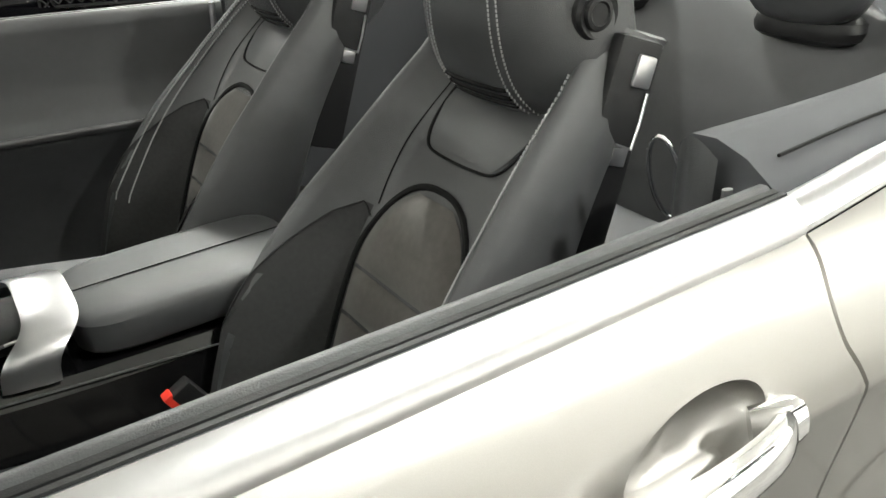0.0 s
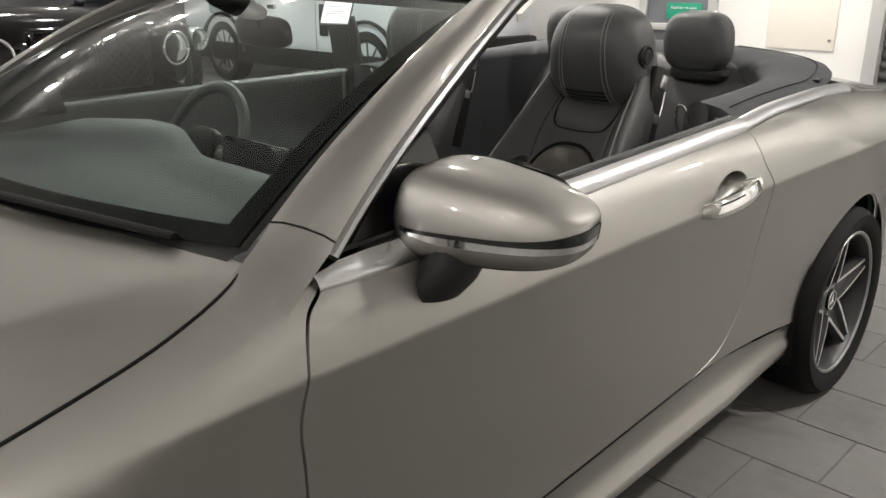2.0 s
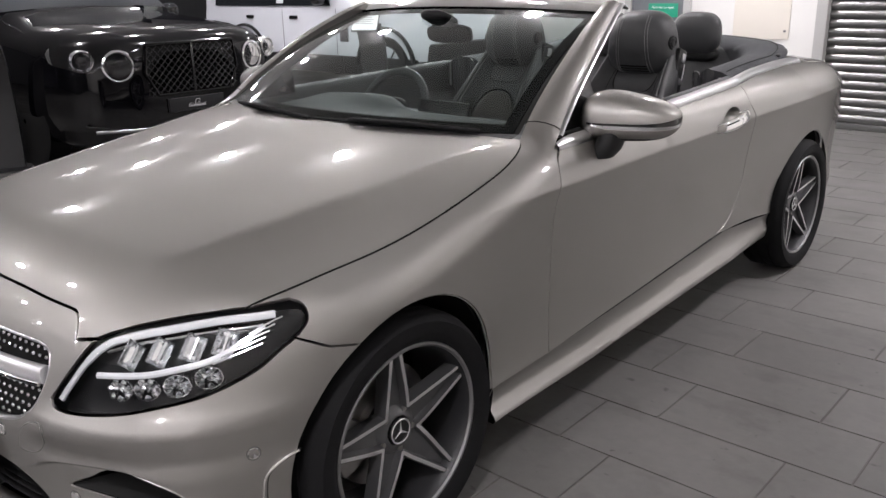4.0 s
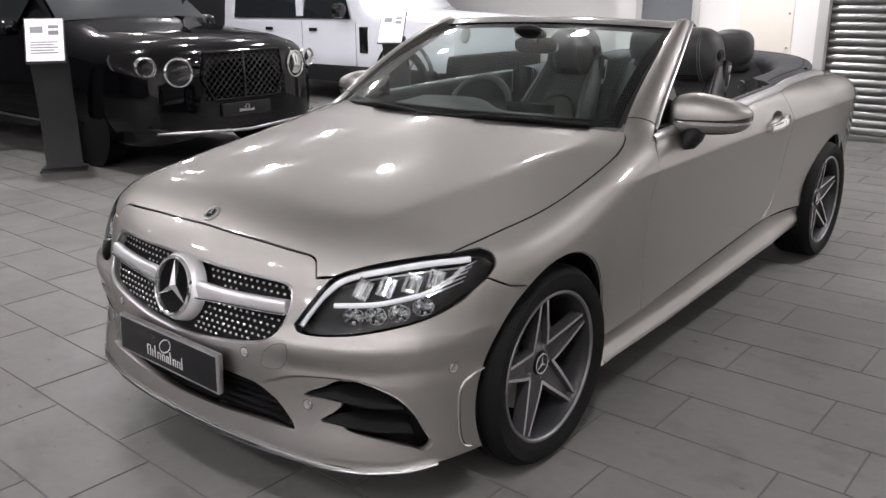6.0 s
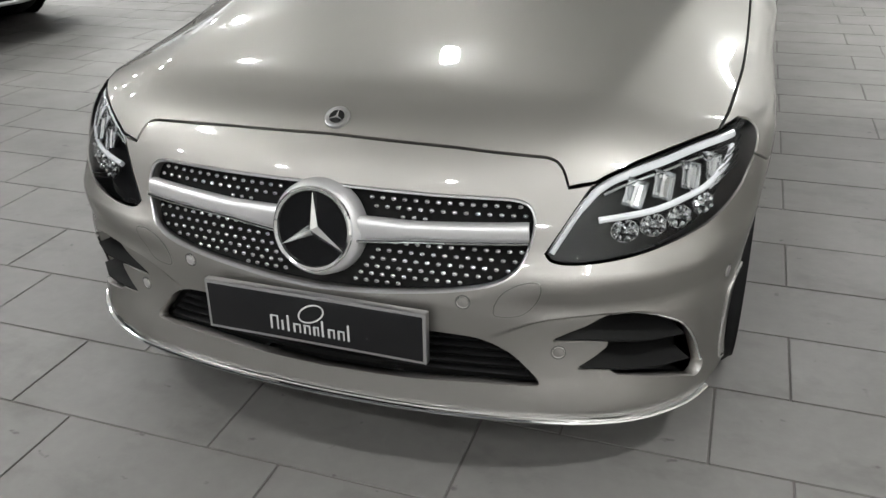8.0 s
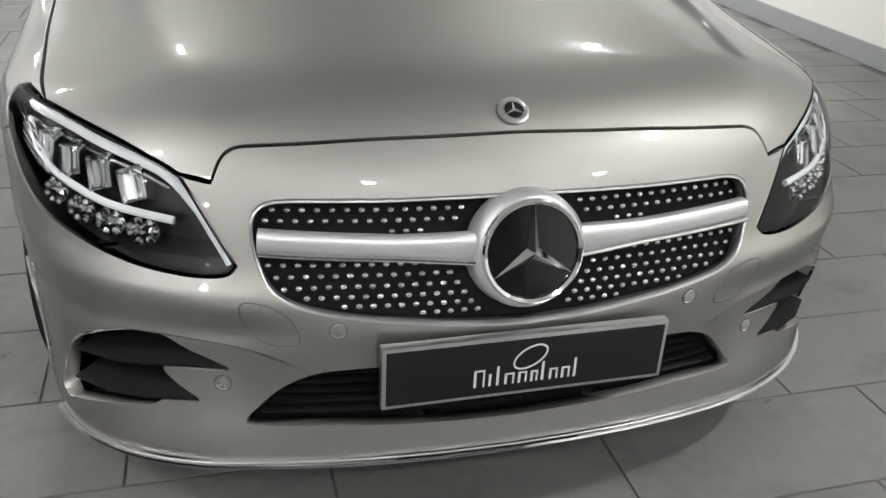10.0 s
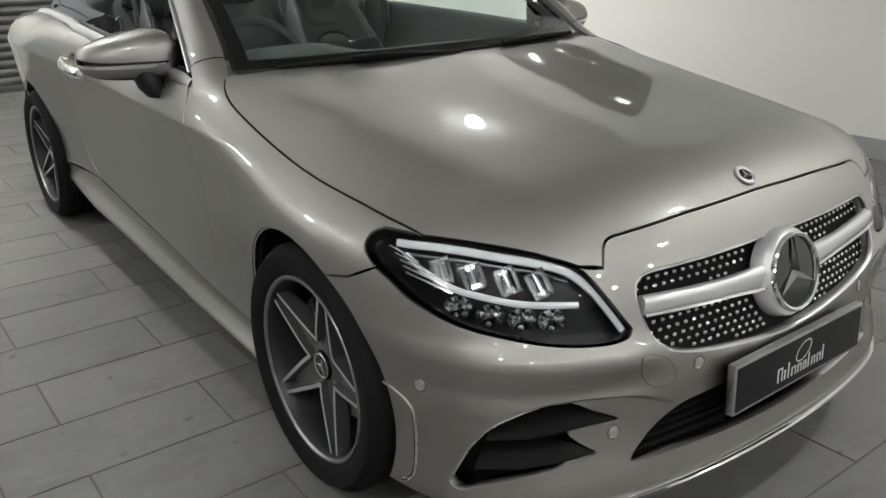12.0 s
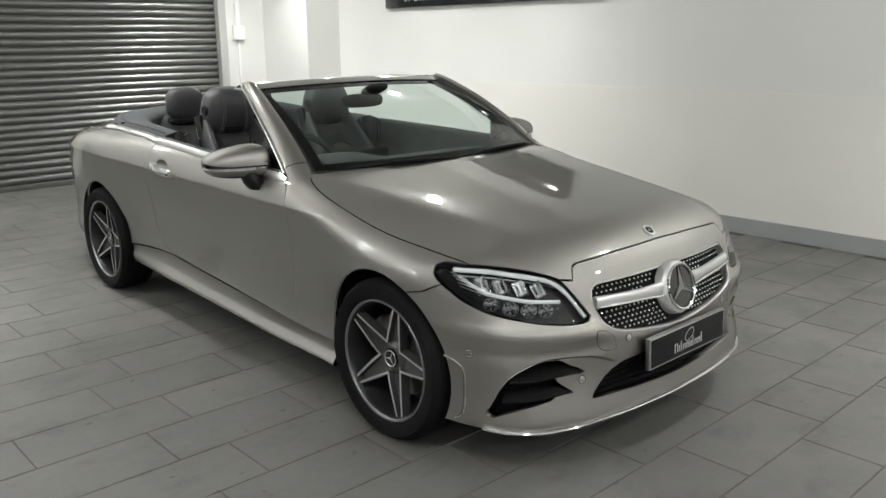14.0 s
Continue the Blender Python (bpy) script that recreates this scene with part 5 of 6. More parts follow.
# air outlet ahead of each front wheel: a raised flap edge with a dark slot behind it
flap = on_side(rounded([(-0.345, 0.446), (-0.378, 0.438), (-0.415, 0.415), (-0.426, 0.380), (-0.426, 0.310), (-0.421, 0.250), (-0.408, 0.224), (-0.385, 0.214)])[:, :2])
fn = normal(flap)
for ob_name, shift, lift, w, h, mt in (("outlet_slot", 0.007, -0.0005, 0.0022, 0.0032, "dark"), ("outlet_edge", 0.0, 0.0012, 0.0035, 0.0045, "paint")):
    at_both(ob_name, sweep([tuple(p + n * lift + np.array((0, shift, 0))) for p, n in zip(flap, fn)], w, h, up=(1, 0, 0), n=8), M[mt], bumper)


# ---------------------------------------------------------------- the convertible: cabin
part("cabin_floor", *box(-0.72, 0.72, 0.5, 3.0, 0.20, 0.26), M["cloth"], car, "black carpet", smooth=False)
# dashboard
rows = []
for x in np.linspace(-0.74, 0.74, 31):
    hood = 0.045 * math.exp(-((x + 0.37) / 0.20) ** 4)
    e = (abs(x) / 0.74) ** 6 * 0.03
    rows.append([(x, 0.56, 0.955 - e), (x, 0.75, 0.965 + hood * 0.3 - e), (x, 0.95, 0.955 + hood - e), (x, 1.06 + hood, 0.935 + hood - e), (x, 1.10 + hood * 0.6, 0.90 + hood * 0.5 - e), (x, 1.09, 0.80), (x, 1.02, 0.66), (x, 0.9, 0.50), (x, 0.6, 0.45)])
dashboard = part("dashboard", *loft(rows, turn=True), M["dash"], car, "dark soft dashboard with an instrument hood", sharp=60)
for x in (-0.64, -0.10, 0.0, 0.10, 0.64):
    v = moved(lathe([(0.045, -0.01), (0.045, 0.006), (0.038, 0.010), (0.034, 0.002), (0, 0.002)], 24), pose(x, 1.098, 0.80, 0, 0, 90))
    part("air_vent", *v, M["satin"], dashboard, "round silver-ringed air vent")
scr = part("screen", *moved(box(-0.13, 0.13, -0.008, 0.008, -0.075, 0.075, 0.005), pose(-0.02, 1.145, 0.895, -14, 0, 0)), M["black_gloss"], dashboard, "black free-standing screen")
# steering wheel on the right-hand side
sw = pose(-0.37, 1.215, 0.895, 64, 0, 0)
ringp = [(0.185 * math.cos(a), 0.178 * math.sin(a), 0) for a in np.linspace(0, 2 * math.pi, 49)]
steer = part("steering_wheel", *moved(sweep(ringp, 0.017, 0.015, up=(0, 0, 1), n=10, caps=False), sw), M["leather"], car, "black leather steering wheel with silver spokes")
part("airbag_pad", *moved(pad(0.075, 0.06, 0.025, 3), sw), M["plastic"], steer)
for a in (0, 180, 270):
    part("wheel_spoke", *moved(sweep([(0.06, 0, 0.0), (0.12, 0, -0.004), (0.18, 0, 0)], [0.022, 0.018, 0.014], 0.006), sw @ Matrix.Rotation(radians(a), 4, "Z")), M["satin"], steer, "satin silver spoke")
part("column", *sweep([(-0.37, 1.22, 0.83), (-0.37, 1.02, 0.76)], 0.05, 0.045), M["plastic"], steer)
part("stalk", *sweep([(-0.37, 1.18, 0.84), (-0.18, 1.17, 0.87)], 0.008, 0.008), M["plastic"], steer)

# centre console with chrome surround and armrest lid
rows = []
for y, w, z in ((1.02, 0.15, 0.70), (1.2, 0.135, 0.665), (1.45, 0.125, 0.655), (1.52, 0.122, 0.655), (1.86, 0.12, 0.67), (1.91, 0.11, 0.62)):
    rows.append([(-w, y, 0.26), (-w, y, z - 0.02), (-w + 0.015, y, z), (w - 0.015, y, z), (w, y, z - 0.02), (w, y, 0.26)])
console = part("centre_console", *loft(rows, turn=True), M["black_gloss"], car, "gloss black centre console with chrome controls", sharp=30)
arm = part("armrest", *moved(pad(0.118, 0.185, 0.036, 5, 32, 12), pose(0, 1.690, 0.709, 5, 0, 0)), M["leather"], console, "black leather armrest lid with a seam")
part("seam", *sweep([(0.002, 1.525 + 0.33 * t, 0.7315 + 0.029 * t) for t in np.linspace(0, 1, 10)], 0.0015, 0.001), M["dark"], arm)


def saddle_row(y, k):
    out = []
    for a in np.linspace(0, math.pi, 25):
        c, s = math.cos(a), math.sin(a)
        out.append((0.129 * k * math.copysign(abs(c) ** 0.55, c), y - 0.045 * abs(c) ** 3, 0.664 + 0.074 * k * abs(s) ** 0.6))
    return out


part("chrome_surround", *loft([saddle_row(y, k) for y, k in ((1.452, 0.90), (1.448, 0.975), (1.458, 1.0), (1.508, 1.012), (1.522, 0.995), (1.522, 0.9))], turn=True), M["satin"], console, "bright chrome end surround", sharp=50)
pd = part("touch_pad", *moved(pad(0.062, 0.09, 0.026, 3), pose(0, 1.42, 0.700, 6, 0, 0)), M["plastic"], console, "black palm rest over the rotary control")
part("pad_trim", *moved(sweep([(0.064 * math.cos(a), 0.092 * math.sin(a), 0.002) for a in np.linspace(0, 2 * math.pi, 33)], 0.004, 0.004, caps=False), pose(0, 1.42, 0.700, 6, 0, 0)), M["chrome"], pd)
rotary = part("rotary_knob", *moved(lathe([(0.026, 0), (0.026, 0.018), (0.022, 0.022), (0, 0.022)], 24), pose(0, 1.33, 0.668, 0, -90, 0)), M["chrome"], console, "chrome rotary control")
part("control_plate", *sweep([(0.085 * math.cos(a), 1.35 + 0.12 * math.sin(a), 0.664) for a in np.linspace(0, 2 * math.pi, 33)], 0.006, 0.004, caps=False), M["chrome"], console, "chrome control frame")
for i in range(4):
    for sx in (-1, 1):
        part("button", *box(sx * 0.062 - 0.012, sx * 0.062 + 0.012, 1.27 + i * 0.035, 1.295 + i * 0.035, 0.655, 0.668, 0.003), M["satin"], console)
for sx in (1, -1):
    part("edge_strip", *sweep([(sx * 0.132, y, 0.652 - 0.0 * y) for y in np.linspace(1.05, 1.85, 8)], 0.0012, 0.0015), M["rim"], console, "thin grey edge strip")


# seats
def build_seat(x0, name="front_seat"):
    """Sports seat: deep bolsters, shoulders that rise beside the headrest, a ribbed arched centre."""
    lean = Vector((0, -0.93, 0.36))

    def rake(s):
        return 1.835 + 0.15 * s + 0.09 * s ** 3 + 0.08 * s ** 6

    def half(s):
        return 0.238 - 0.012 * s if s < 0.5 else 0.232 - 0.070 * ((s - 0.5) / 0.5) ** 1.3

    def surf(u, s, lift=0.0):
        """A place on the front of the backrest: u across, s upwards."""
        a = abs(u)
        w = half(min(s, 1.0))
        up = 0.060 * np.clip((a - 0.55) / 0.30, 0, 1) ** 1.5 * np.clip((s - 0.72) / 0.28, 0, 1) ** 1.6
        bol = 0.145 * (1 - 0.78 * np.clip((s - 0.30) / 0.62, 0, 1))
        d = bol * np.clip((a - 0.50) / 0.36, 0, 1) ** 1.5 - 0.062 * max(0.0, (a - 0.88) / 0.12) ** 2
        d -= 0.015 * np.clip((s - 0.90) / 0.10, 0, 1) * np.clip((0.62 - a) / 0.2, 0, 1)
        return Vector((x0 + u * w, rake(s), 0.42 + 0.63 * s + up)) + lean * (0.055 + d + lift)
    rows = []
    for s in np.linspace(-0.05, 1, 27):
        row = [surf(u, s) for u in np.linspace(-1, 1, 41)]
        for u in np.linspace(1, -1, 13):
            p = surf(u * 0.97, s)
            c = Vector((p.x, rake(s), p.z))
            row.append(c + Vector((0, 0.085 * (1 - abs(u) ** 4 * 0.75) * (1 - 0.35 * s), -0.02)))
        rows.append(row)
    seat = part(name, *loft(rows, closed=True, caps=True), M["leather"], car, "black leather sports seat with dark grey microfibre centre", sharp=70)
    # ribbed centre: pads with rounded edges under an arch
    top_s, wide = 0.735, 0.52
    cuts = [0.0, 0.11, 0.215, 0.32, 0.425, 0.535, top_s]
    for s0, s1 in zip(cuts, cuts[1:]):
        patch = []
        for s in np.linspace(s0, s1 - 0.008, 9):
            t = (s - s0) / (s1 - 0.008 - s0)
            lim = wide if s < 0.555 else wide * math.sqrt(max(0.0, 1 - ((s - 0.555) / (top_s - 0.555)) ** 2)) ** 0.8
            edge = 0.014 * max(0.0, math.sin(math.pi * t)) ** 0.45
            patch.append([surf(u * lim, s, 0.002 + edge * (1 - abs(u) ** 6)) for u in np.linspace(-1, 1, 13)])
        part("centre_pad", *loft(patch), M["suede"], seat, "charcoal microfibre rib")
    arch_p = [surf((wide + 0.03) * math.copysign(abs(math.cos(a)) ** 0.8, math.cos(a)), 0.555 + (top_s + 0.012 - 0.555) * math.sin(a), 0.001) for a in np.linspace(0, math.pi, 24)]
    part("welt", *sweep([surf(wide + 0.03, s, 0.001) for s in np.linspace(0, 0.54, 8)] + arch_p[1:-1] + [surf(-wide - 0.03, s, 0.001) for s in np.linspace(0.54, 0, 8)], 0.005, 0.004, up=(0, -1, 0.3), n=6), M["dark"], seat, "dark recessed joint")
    for sx in (-1, 1):
        # matt inner face of the bolster with its piped seam
        def reach(s):
            return 0.60 + 0.34 * math.sqrt(max(0.0, 1 - (s / 0.665) ** 2.2))
        patch = [[surf(sx * (wide + 0.04 + (reach(s) - wide - 0.04) * q), s, 0.0018) for q in np.linspace(0, 1, 9)] for s in np.linspace(0, 0.664, 14)]
        part("bolster_face", *loft(patch, turn=(sx < 0)), M["bolster"], seat, "matt charcoal bolster face")
        part("bolster_seam", *sweep([surf(sx * reach(s), s, 0.0022) for s in np.linspace(0, 0.664, 18)] + [surf(sx * u, s, 0.002) for u, s in ((0.585, 0.655), (0.55, 0.64))], 0.0018, 0.0014, n=6), M["plastic"], seat)
        part("bolster_seam", *sweep(smooth_path([surf(sx * u, s, 0.001) for u, s in ((0.54, 0.67), (0.57, 0.74), (0.60, 0.82), (0.62, 0.93))], 4), 0.0012, 0.001, n=6), M["dark"], seat)
        for off in ((0.0, 0.045) if sx * x0 > 0 else ()):
            v, f = [], []
            for s in np.linspace(0.28, 1.0, 110):
                c = surf(sx * (0.785 + off), s, 0.003)
                v2, f2 = moved(box(-0.0013, 0.0013, -0.0012, 0.0012, -0.0027, 0.0027), Matrix.Translation(c) @ Matrix.Rotation(-0.4, 4, "X"))
                f += [tuple(i + len(v) for i in t) for t in f2]
                v += v2
            part("stitching", v, f, M["stitch"], seat, "pale grey twin stitching", smooth=False)
    u_seam = [(-0.60, 0.985), (-0.57, 0.92), (-0.52, 0.855), (-0.40, 0.812), (-0.18, 0.802), (0.18, 0.802), (0.40, 0.812), (0.52, 0.855), (0.57, 0.92), (0.60, 0.985)]
    part("shoulder_seam", *sweep(smooth_path([surf(u, s, 0.0008) for u, s in u_seam], 4), 0.0028, 0.0018, n=6), M["dark"], seat, "dark groove round the shoulder panel")
    plate_rows = []
    for s in np.linspace(0.814, 0.99, 8):
        w = 0.37 + 0.18 * np.clip((s - 0.814) / 0.08, 0, 1) ** 0.6
        k = max(0.0, math.sin(math.pi * min(1.0, (s - 0.814) / 0.10) / 2))
        plate_rows.append([surf(u * w, s, 0.002 + 0.006 * k * (1 - abs(u) ** 8)) for u in np.linspace(-1, 1, 11)])
    part("shoulder_panel", *loft(plate_rows), M["leather"], seat, "smooth leather shoulder panel")
    # head restraint
    HX, HY, HZ = 0.155, 0.086, 0.138

    def hb(x, y, z):
        return (x * (1 - 0.10 * (z / 0.12)), y + 0.02 * (z / 0.12) ** 2 + 0.020 * (abs(x) / 0.14) ** 2, z)

    def face_y(x, z):
        return -HY * max(0.0, 1 - (abs(x) / HX) ** 3 - (abs(z) / HZ) ** 3) ** (1 / 3)
    top_y = 2.050
    hpose = pose(x0, top_y, 1.142, 8, 0, 0)
    hr = part("headrest", *moved(pad(HX, HY, HZ, 3.0, 36, 22, hb), hpose), M["leather"], seat, "black leather headrest", sharp=0)
    for k in range(3):
        z = -0.106 + 0.012 * k
        part("neck_vent", *moved(sweep([hb(x, face_y(x, z), z) for x in np.linspace(-0.06, 0.06, 9)], 0.004, 0.0032, n=6), hpose), M["dark"], hr, "black neck vent slot")
    for sx in (-1, 1):
        for off in (0.0, 0.012):
            v, f = [], []
            for z in np.linspace(-0.122, 0.122, 48):
                x = sx * (0.064 + off)
                v2, f2 = moved(box(-0.0008, 0.0008, -0.0009, 0.0009, -0.0018, 0.0018), Matrix.Translation(Vector(hb(x, face_y(x, z) - 0.0006, z))))
                f += [tuple(i + len(v) for i in t) for t in f2]
                v += v2
            part("stitching", *moved((v, f), hpose), M["stitch"], hr, smooth=False)
        part("headrest_button", *moved(lathe([(0.032, -0.012), (0.032, 0.004), (0.028, 0.008), (0.021, 0.005), (0.019, 0.009), (0.014, 0.010), (0.012, 0.008), (0, 0.008)], 28), pose(x0, top_y + 0.006, 1.150) @ Matrix.Translation((sx * 0.148, 0, 0)) @ (Matrix.Rotation(math.pi, 4, "Z") if sx < 0 else Matrix())), M["plastic"], seat, "round black headrest button")
    # release plate with a silver lever and frame on the outer side
    for sx in (1, -1):
        m = pose(x0 + sx * 0.168, top_y + 0.050, 1.045, -16, 0, 0)
        rp = part("release_plate", *moved(box(-0.012, 0.010, -0.046, 0.026, -0.24, 0.076, 0.009), m), M["plastic"], seat, "black backrest release plate")
        part("release_lever", *moved(box(-0.002, 0.0145, -0.015, 0.015, 0.020, 0.058, 0.004), m), M["satin"], rp, "satin silver release lever")
        part("release_frame", *moved(sweep([(sx * 0.0115, -0.012, -0.050), (sx * 0.0115, 0.016, -0.052), (sx * 0.0115, 0.018, -0.02), (sx * 0.0115, 0.016, 0.016)], 0.0022, 0.0022, up=(1, 0, 0), n=6), m), M["satin"], rp, "thin silver frame")
        part("release_catch", *moved(box(-0.002, 0.0135, -0.013, 0.012, -0.075, -0.052, 0.003), m), M["satin"], rp)
    # cushion
    rows = []
    for t in np.linspace(0, 1, 13):
        y = 1.84 - 0.55 * t
        z = 0.46 + 0.05 * t - 0.05 * max(0, t - 0.85) / 0.15
        row = []
        for u in np.linspace(-1, 1, 21):
            b = 0.055 * np.clip((abs(u) - 0.5) / 0.35, 0, 1) ** 1.5 - 0.05 * max(0, (abs(u) - 0.88) / 0.12) ** 2
            row.append((x0 + u * 0.245, y - 0.03 * (1 - u * u) * t, z + b))
        for u in (1, 0.5, -0.5, -1):
            row.append((x0 + u * 0.235, y, 0.30))
        rows.append(row)
    part("cushion", *loft(rows, closed=True, caps=True, turn=True), M["leather"], seat, "black leather seat cushion", sharp=60)
    for k in range(5):
        patch = []
        t0 = 0.16 + 0.14 * k
        for t in np.linspace(t0, t0 + 0.132, 5):
            q = (t - t0) / 0.132
            patch.append([(x0 + u * 0.125, 1.84 - 0.55 * t - 0.03 * (1 - u * u) * t, 0.463 + 0.05 * t + 0.009 * max(0.0, math.sin(math.pi * q)) ** 0.5 * (1 - abs(u) ** 6)) for u in np.linspace(-1, 1, 9)])
        part("cushion_pad", *loft(patch, turn=True), M["suede"], seat, "charcoal microfibre rib")
    return seat


build_seat(0.350)
build_seat(-0.350)
for sx in (1, -1):
    bk = part("belt_buckle", *moved(box(-0.012, 0.012, -0.016, 0.016, -0.03, 0.03, 0.004), pose(sx * 0.218, 1.622, 0.632, 34, 0, 0)), M["plastic"], car, "seat belt buckle with a red button")
    part("buckle_button", *moved(box(-0.010, 0.010, -0.026, -0.012, -0.008, 0.034, 0.003), pose(sx * 0.218, 1.622, 0.632, 34, 0, 0)), M["red"], bk, "red release button")

# rear bench
rear = part("rear_bench", *join(moved(pad(0.52, 0.26, 0.09, 4, 32, 12), pose(0, 2.52, 0.50, 6, 0, 0)), moved(pad(0.54, 0.08, 0.30, 4, 32, 14), pose(0, 2.83, 0.80, -18, 0, 0))), M["leather"], car, "black leather rear bench with two sculpted seats")
for sx in (1, -1):
    for k in range(5):
        part("rear_pad", *moved(pad(0.13, 0.02, 0.042, 3, 16, 8), pose(sx * 0.27, 2.715 + 0.030 * k, 0.62 + 0.088 * k, -18, 0, 0)), M["suede"], rear, "charcoal microfibre rib")
    part("rear_headrest", *moved(pad(0.125, 0.06, 0.105, 2.9, 28, 16), pose(sx * 0.26, 2.80, 1.145, 4, 0, 0)), M["leather"], rear, "black leather rear headrest", sharp=0)
    part("headrest_socket", *moved(pad(0.11, 0.06, 0.03, 3, 20, 8), pose(sx * 0.26, 2.83, 1.035, 0, 0, 0)), M["plastic"], rear)
    bt = part("seat_belt", *loft([[(sx * (0.60 + d), 2.60 + 0.05 * t, 1.02 - 0.5 * t) for d in (-0.024, 0.024)] for t in np.linspace(0, 1, 6)] , turn=(sx > 0)), M["cloth"], car, "black seat belt webbing")
    part("belt_tongue", *box(sx * 0.585 - 0.02, sx * 0.585 + 0.02, 2.60, 2.612, 0.76, 0.80, 0.003), M["chrome"], bt, "chrome belt tongue")

# door linings
for sgn in (1, -1):
    top_l = [(float(p[0]) - 0.040, float(p[1]), float(p[2]) + 0.028) for p in belt]
    rows = []
    for dx, dz in ((0.0, -0.001), (-0.006, 0.003), (-0.014, 0.002), (-0.021, -0.006), (-0.025, -0.03), (-0.028, -0.14), (-0.050, -0.20), (-0.075, -0.23), (-0.075, -0.26), (-0.035, -0.30), (-0.03, -0.45), (-0.05, -0.60)):
        rows.append([((x + dx), y, z + dz) for x, y, z in top_l])
    pc = loft(rows, turn=True)
    dl = part("door_lining", *(pc if sgn == 1 else flip(pc)), M["leather"], car, "black leather door lining with silver strips", sharp=50)
    st = [((x - 0.082), y, z - 0.24) for x, y, z in top_l[1:-2]]
    pc = sweep(st, 0.005, 0.009)
    part("lining_strip", *(pc if sgn == 1 else flip(pc)), M["rim"], dl, "dull grey trim strip")
    pc = sweep([(0.735, 2.02, 0.90 + t * 0.12) for t in (0, 0.5, 1)], 0.004, 0.007, up=(0, 1, 0))
    part("lining_line", *(pc if sgn == 1 else flip(pc)), M["satin"], dl)

# roof cover: padded band along the belt that sweeps round behind the rear seats
band_o = [Vector((p[0] - 0.032, p[1], p[2] + 0.018)) for p in quarter_top if p[1] < 2.95]
ring_o = smooth_path([*(tuple(band_o[i]) for i in range(0, len(band_o), 5)), (0.66, 2.98, 1.062), (0.56, 3.06, 1.082), (0.30, 3.12, 1.100), (0, 3.14, 1.106)], 5)
ring_i = smooth_path([(0.604, 2.095, 1.026), (0.610, 2.27, 1.035), (0.605, 2.45, 1.048), (0.57, 2.62, 1.060), (0.50, 2.76, 1.075), (0.38, 2.86, 1.086), (0.2, 2.90, 1.092), (0, 2.91, 1.094)], 5)
ko = [ring_o[int(round(i * (len(ring_o) - 1) / 39))] for i in range(40)]
ki = [ring_i[int(round(i * (len(ring_i) - 1) / 39))] for i in range(40)]
rows = []
for t, up in ((0.0, -0.004), (0.06, 0.010), (0.3, 0.022), (0.6, 0.024), (0.85, 0.014), (0.97, -0.004), (1.0, -0.03), (0.98, -0.12), (0.96, -0.45)):
    rows.append([o.lerp(i, t) + Vector((0, 0, up)) for o, i in zip(ko, ki)])
end_cap = [tuple(r[0]) for r in rows] + [tuple(rows[0][0] + Vector((0, 0, -0.30)))]
half_v, half_f = loft(rows, turn=False)
half_v, half_f = join((half_v, half_f), (end_cap, [tuple(range(len(end_cap)))]))
cover = part("roof_cover", *join((half_v, half_f), flip((half_v, half_f))), M["cloth"], car, "black padded roof cover round the rear seats", sharp=50)
for sgn in (1, -1):
    seam_p = [o.lerp(i, 0.22) + Vector((0, 0, 0.021)) for o, i in zip(ko, ki)][1:34]
    pc = sweep(seam_p, 0.0022, 0.002, n=6)
    part("cover_seam", *(pc if sgn == 1 else flip(pc)), M["dark"], cover)
    pc = loft([[(0.70 - 0.05 * t, 2.045 - 0.012 * math.sin(math.pi * t), 1.015 + h * (0.02 + 0.02 * math.sin(math.pi * t))) for t in np.linspace(0, 1, 8)] for h in (-2.5, 0.0, 1.0)])
    part("cover_end", *(pc if sgn == 1 else flip(pc)), M["leather"], cover)
    part("belt_guide_ring", *moved((lambda q: q if sgn == 1 else flip(q))(sweep([(0, 0.017 * math.cos(a), 0.048 * math.sin(a)) for a in np.linspace(0, 2 * math.pi, 25)], 0.003, 0.003, up=(1, 0, 0), caps=False)), pose(sgn * 0.622, 2.062, 0.990, 14, 8 * sgn, -62 * sgn)), M["chrome"], cover, "slim upright chrome belt loop")
    for (ya, yb) in ((2.70, 2.80),):
        q = [o.lerp(i, 0.10) + Vector((0, 0, 0.016)) for o, i in zip(ko, ki)]
        sel = [p for p in q if ya < p.y < yb]
        if len(sel) > 1:
            pc = sweep(sel, 0.012, 0.006)
            part("cover_clip", *(pc if sgn == 1 else flip(pc)), M["plastic"], cover)


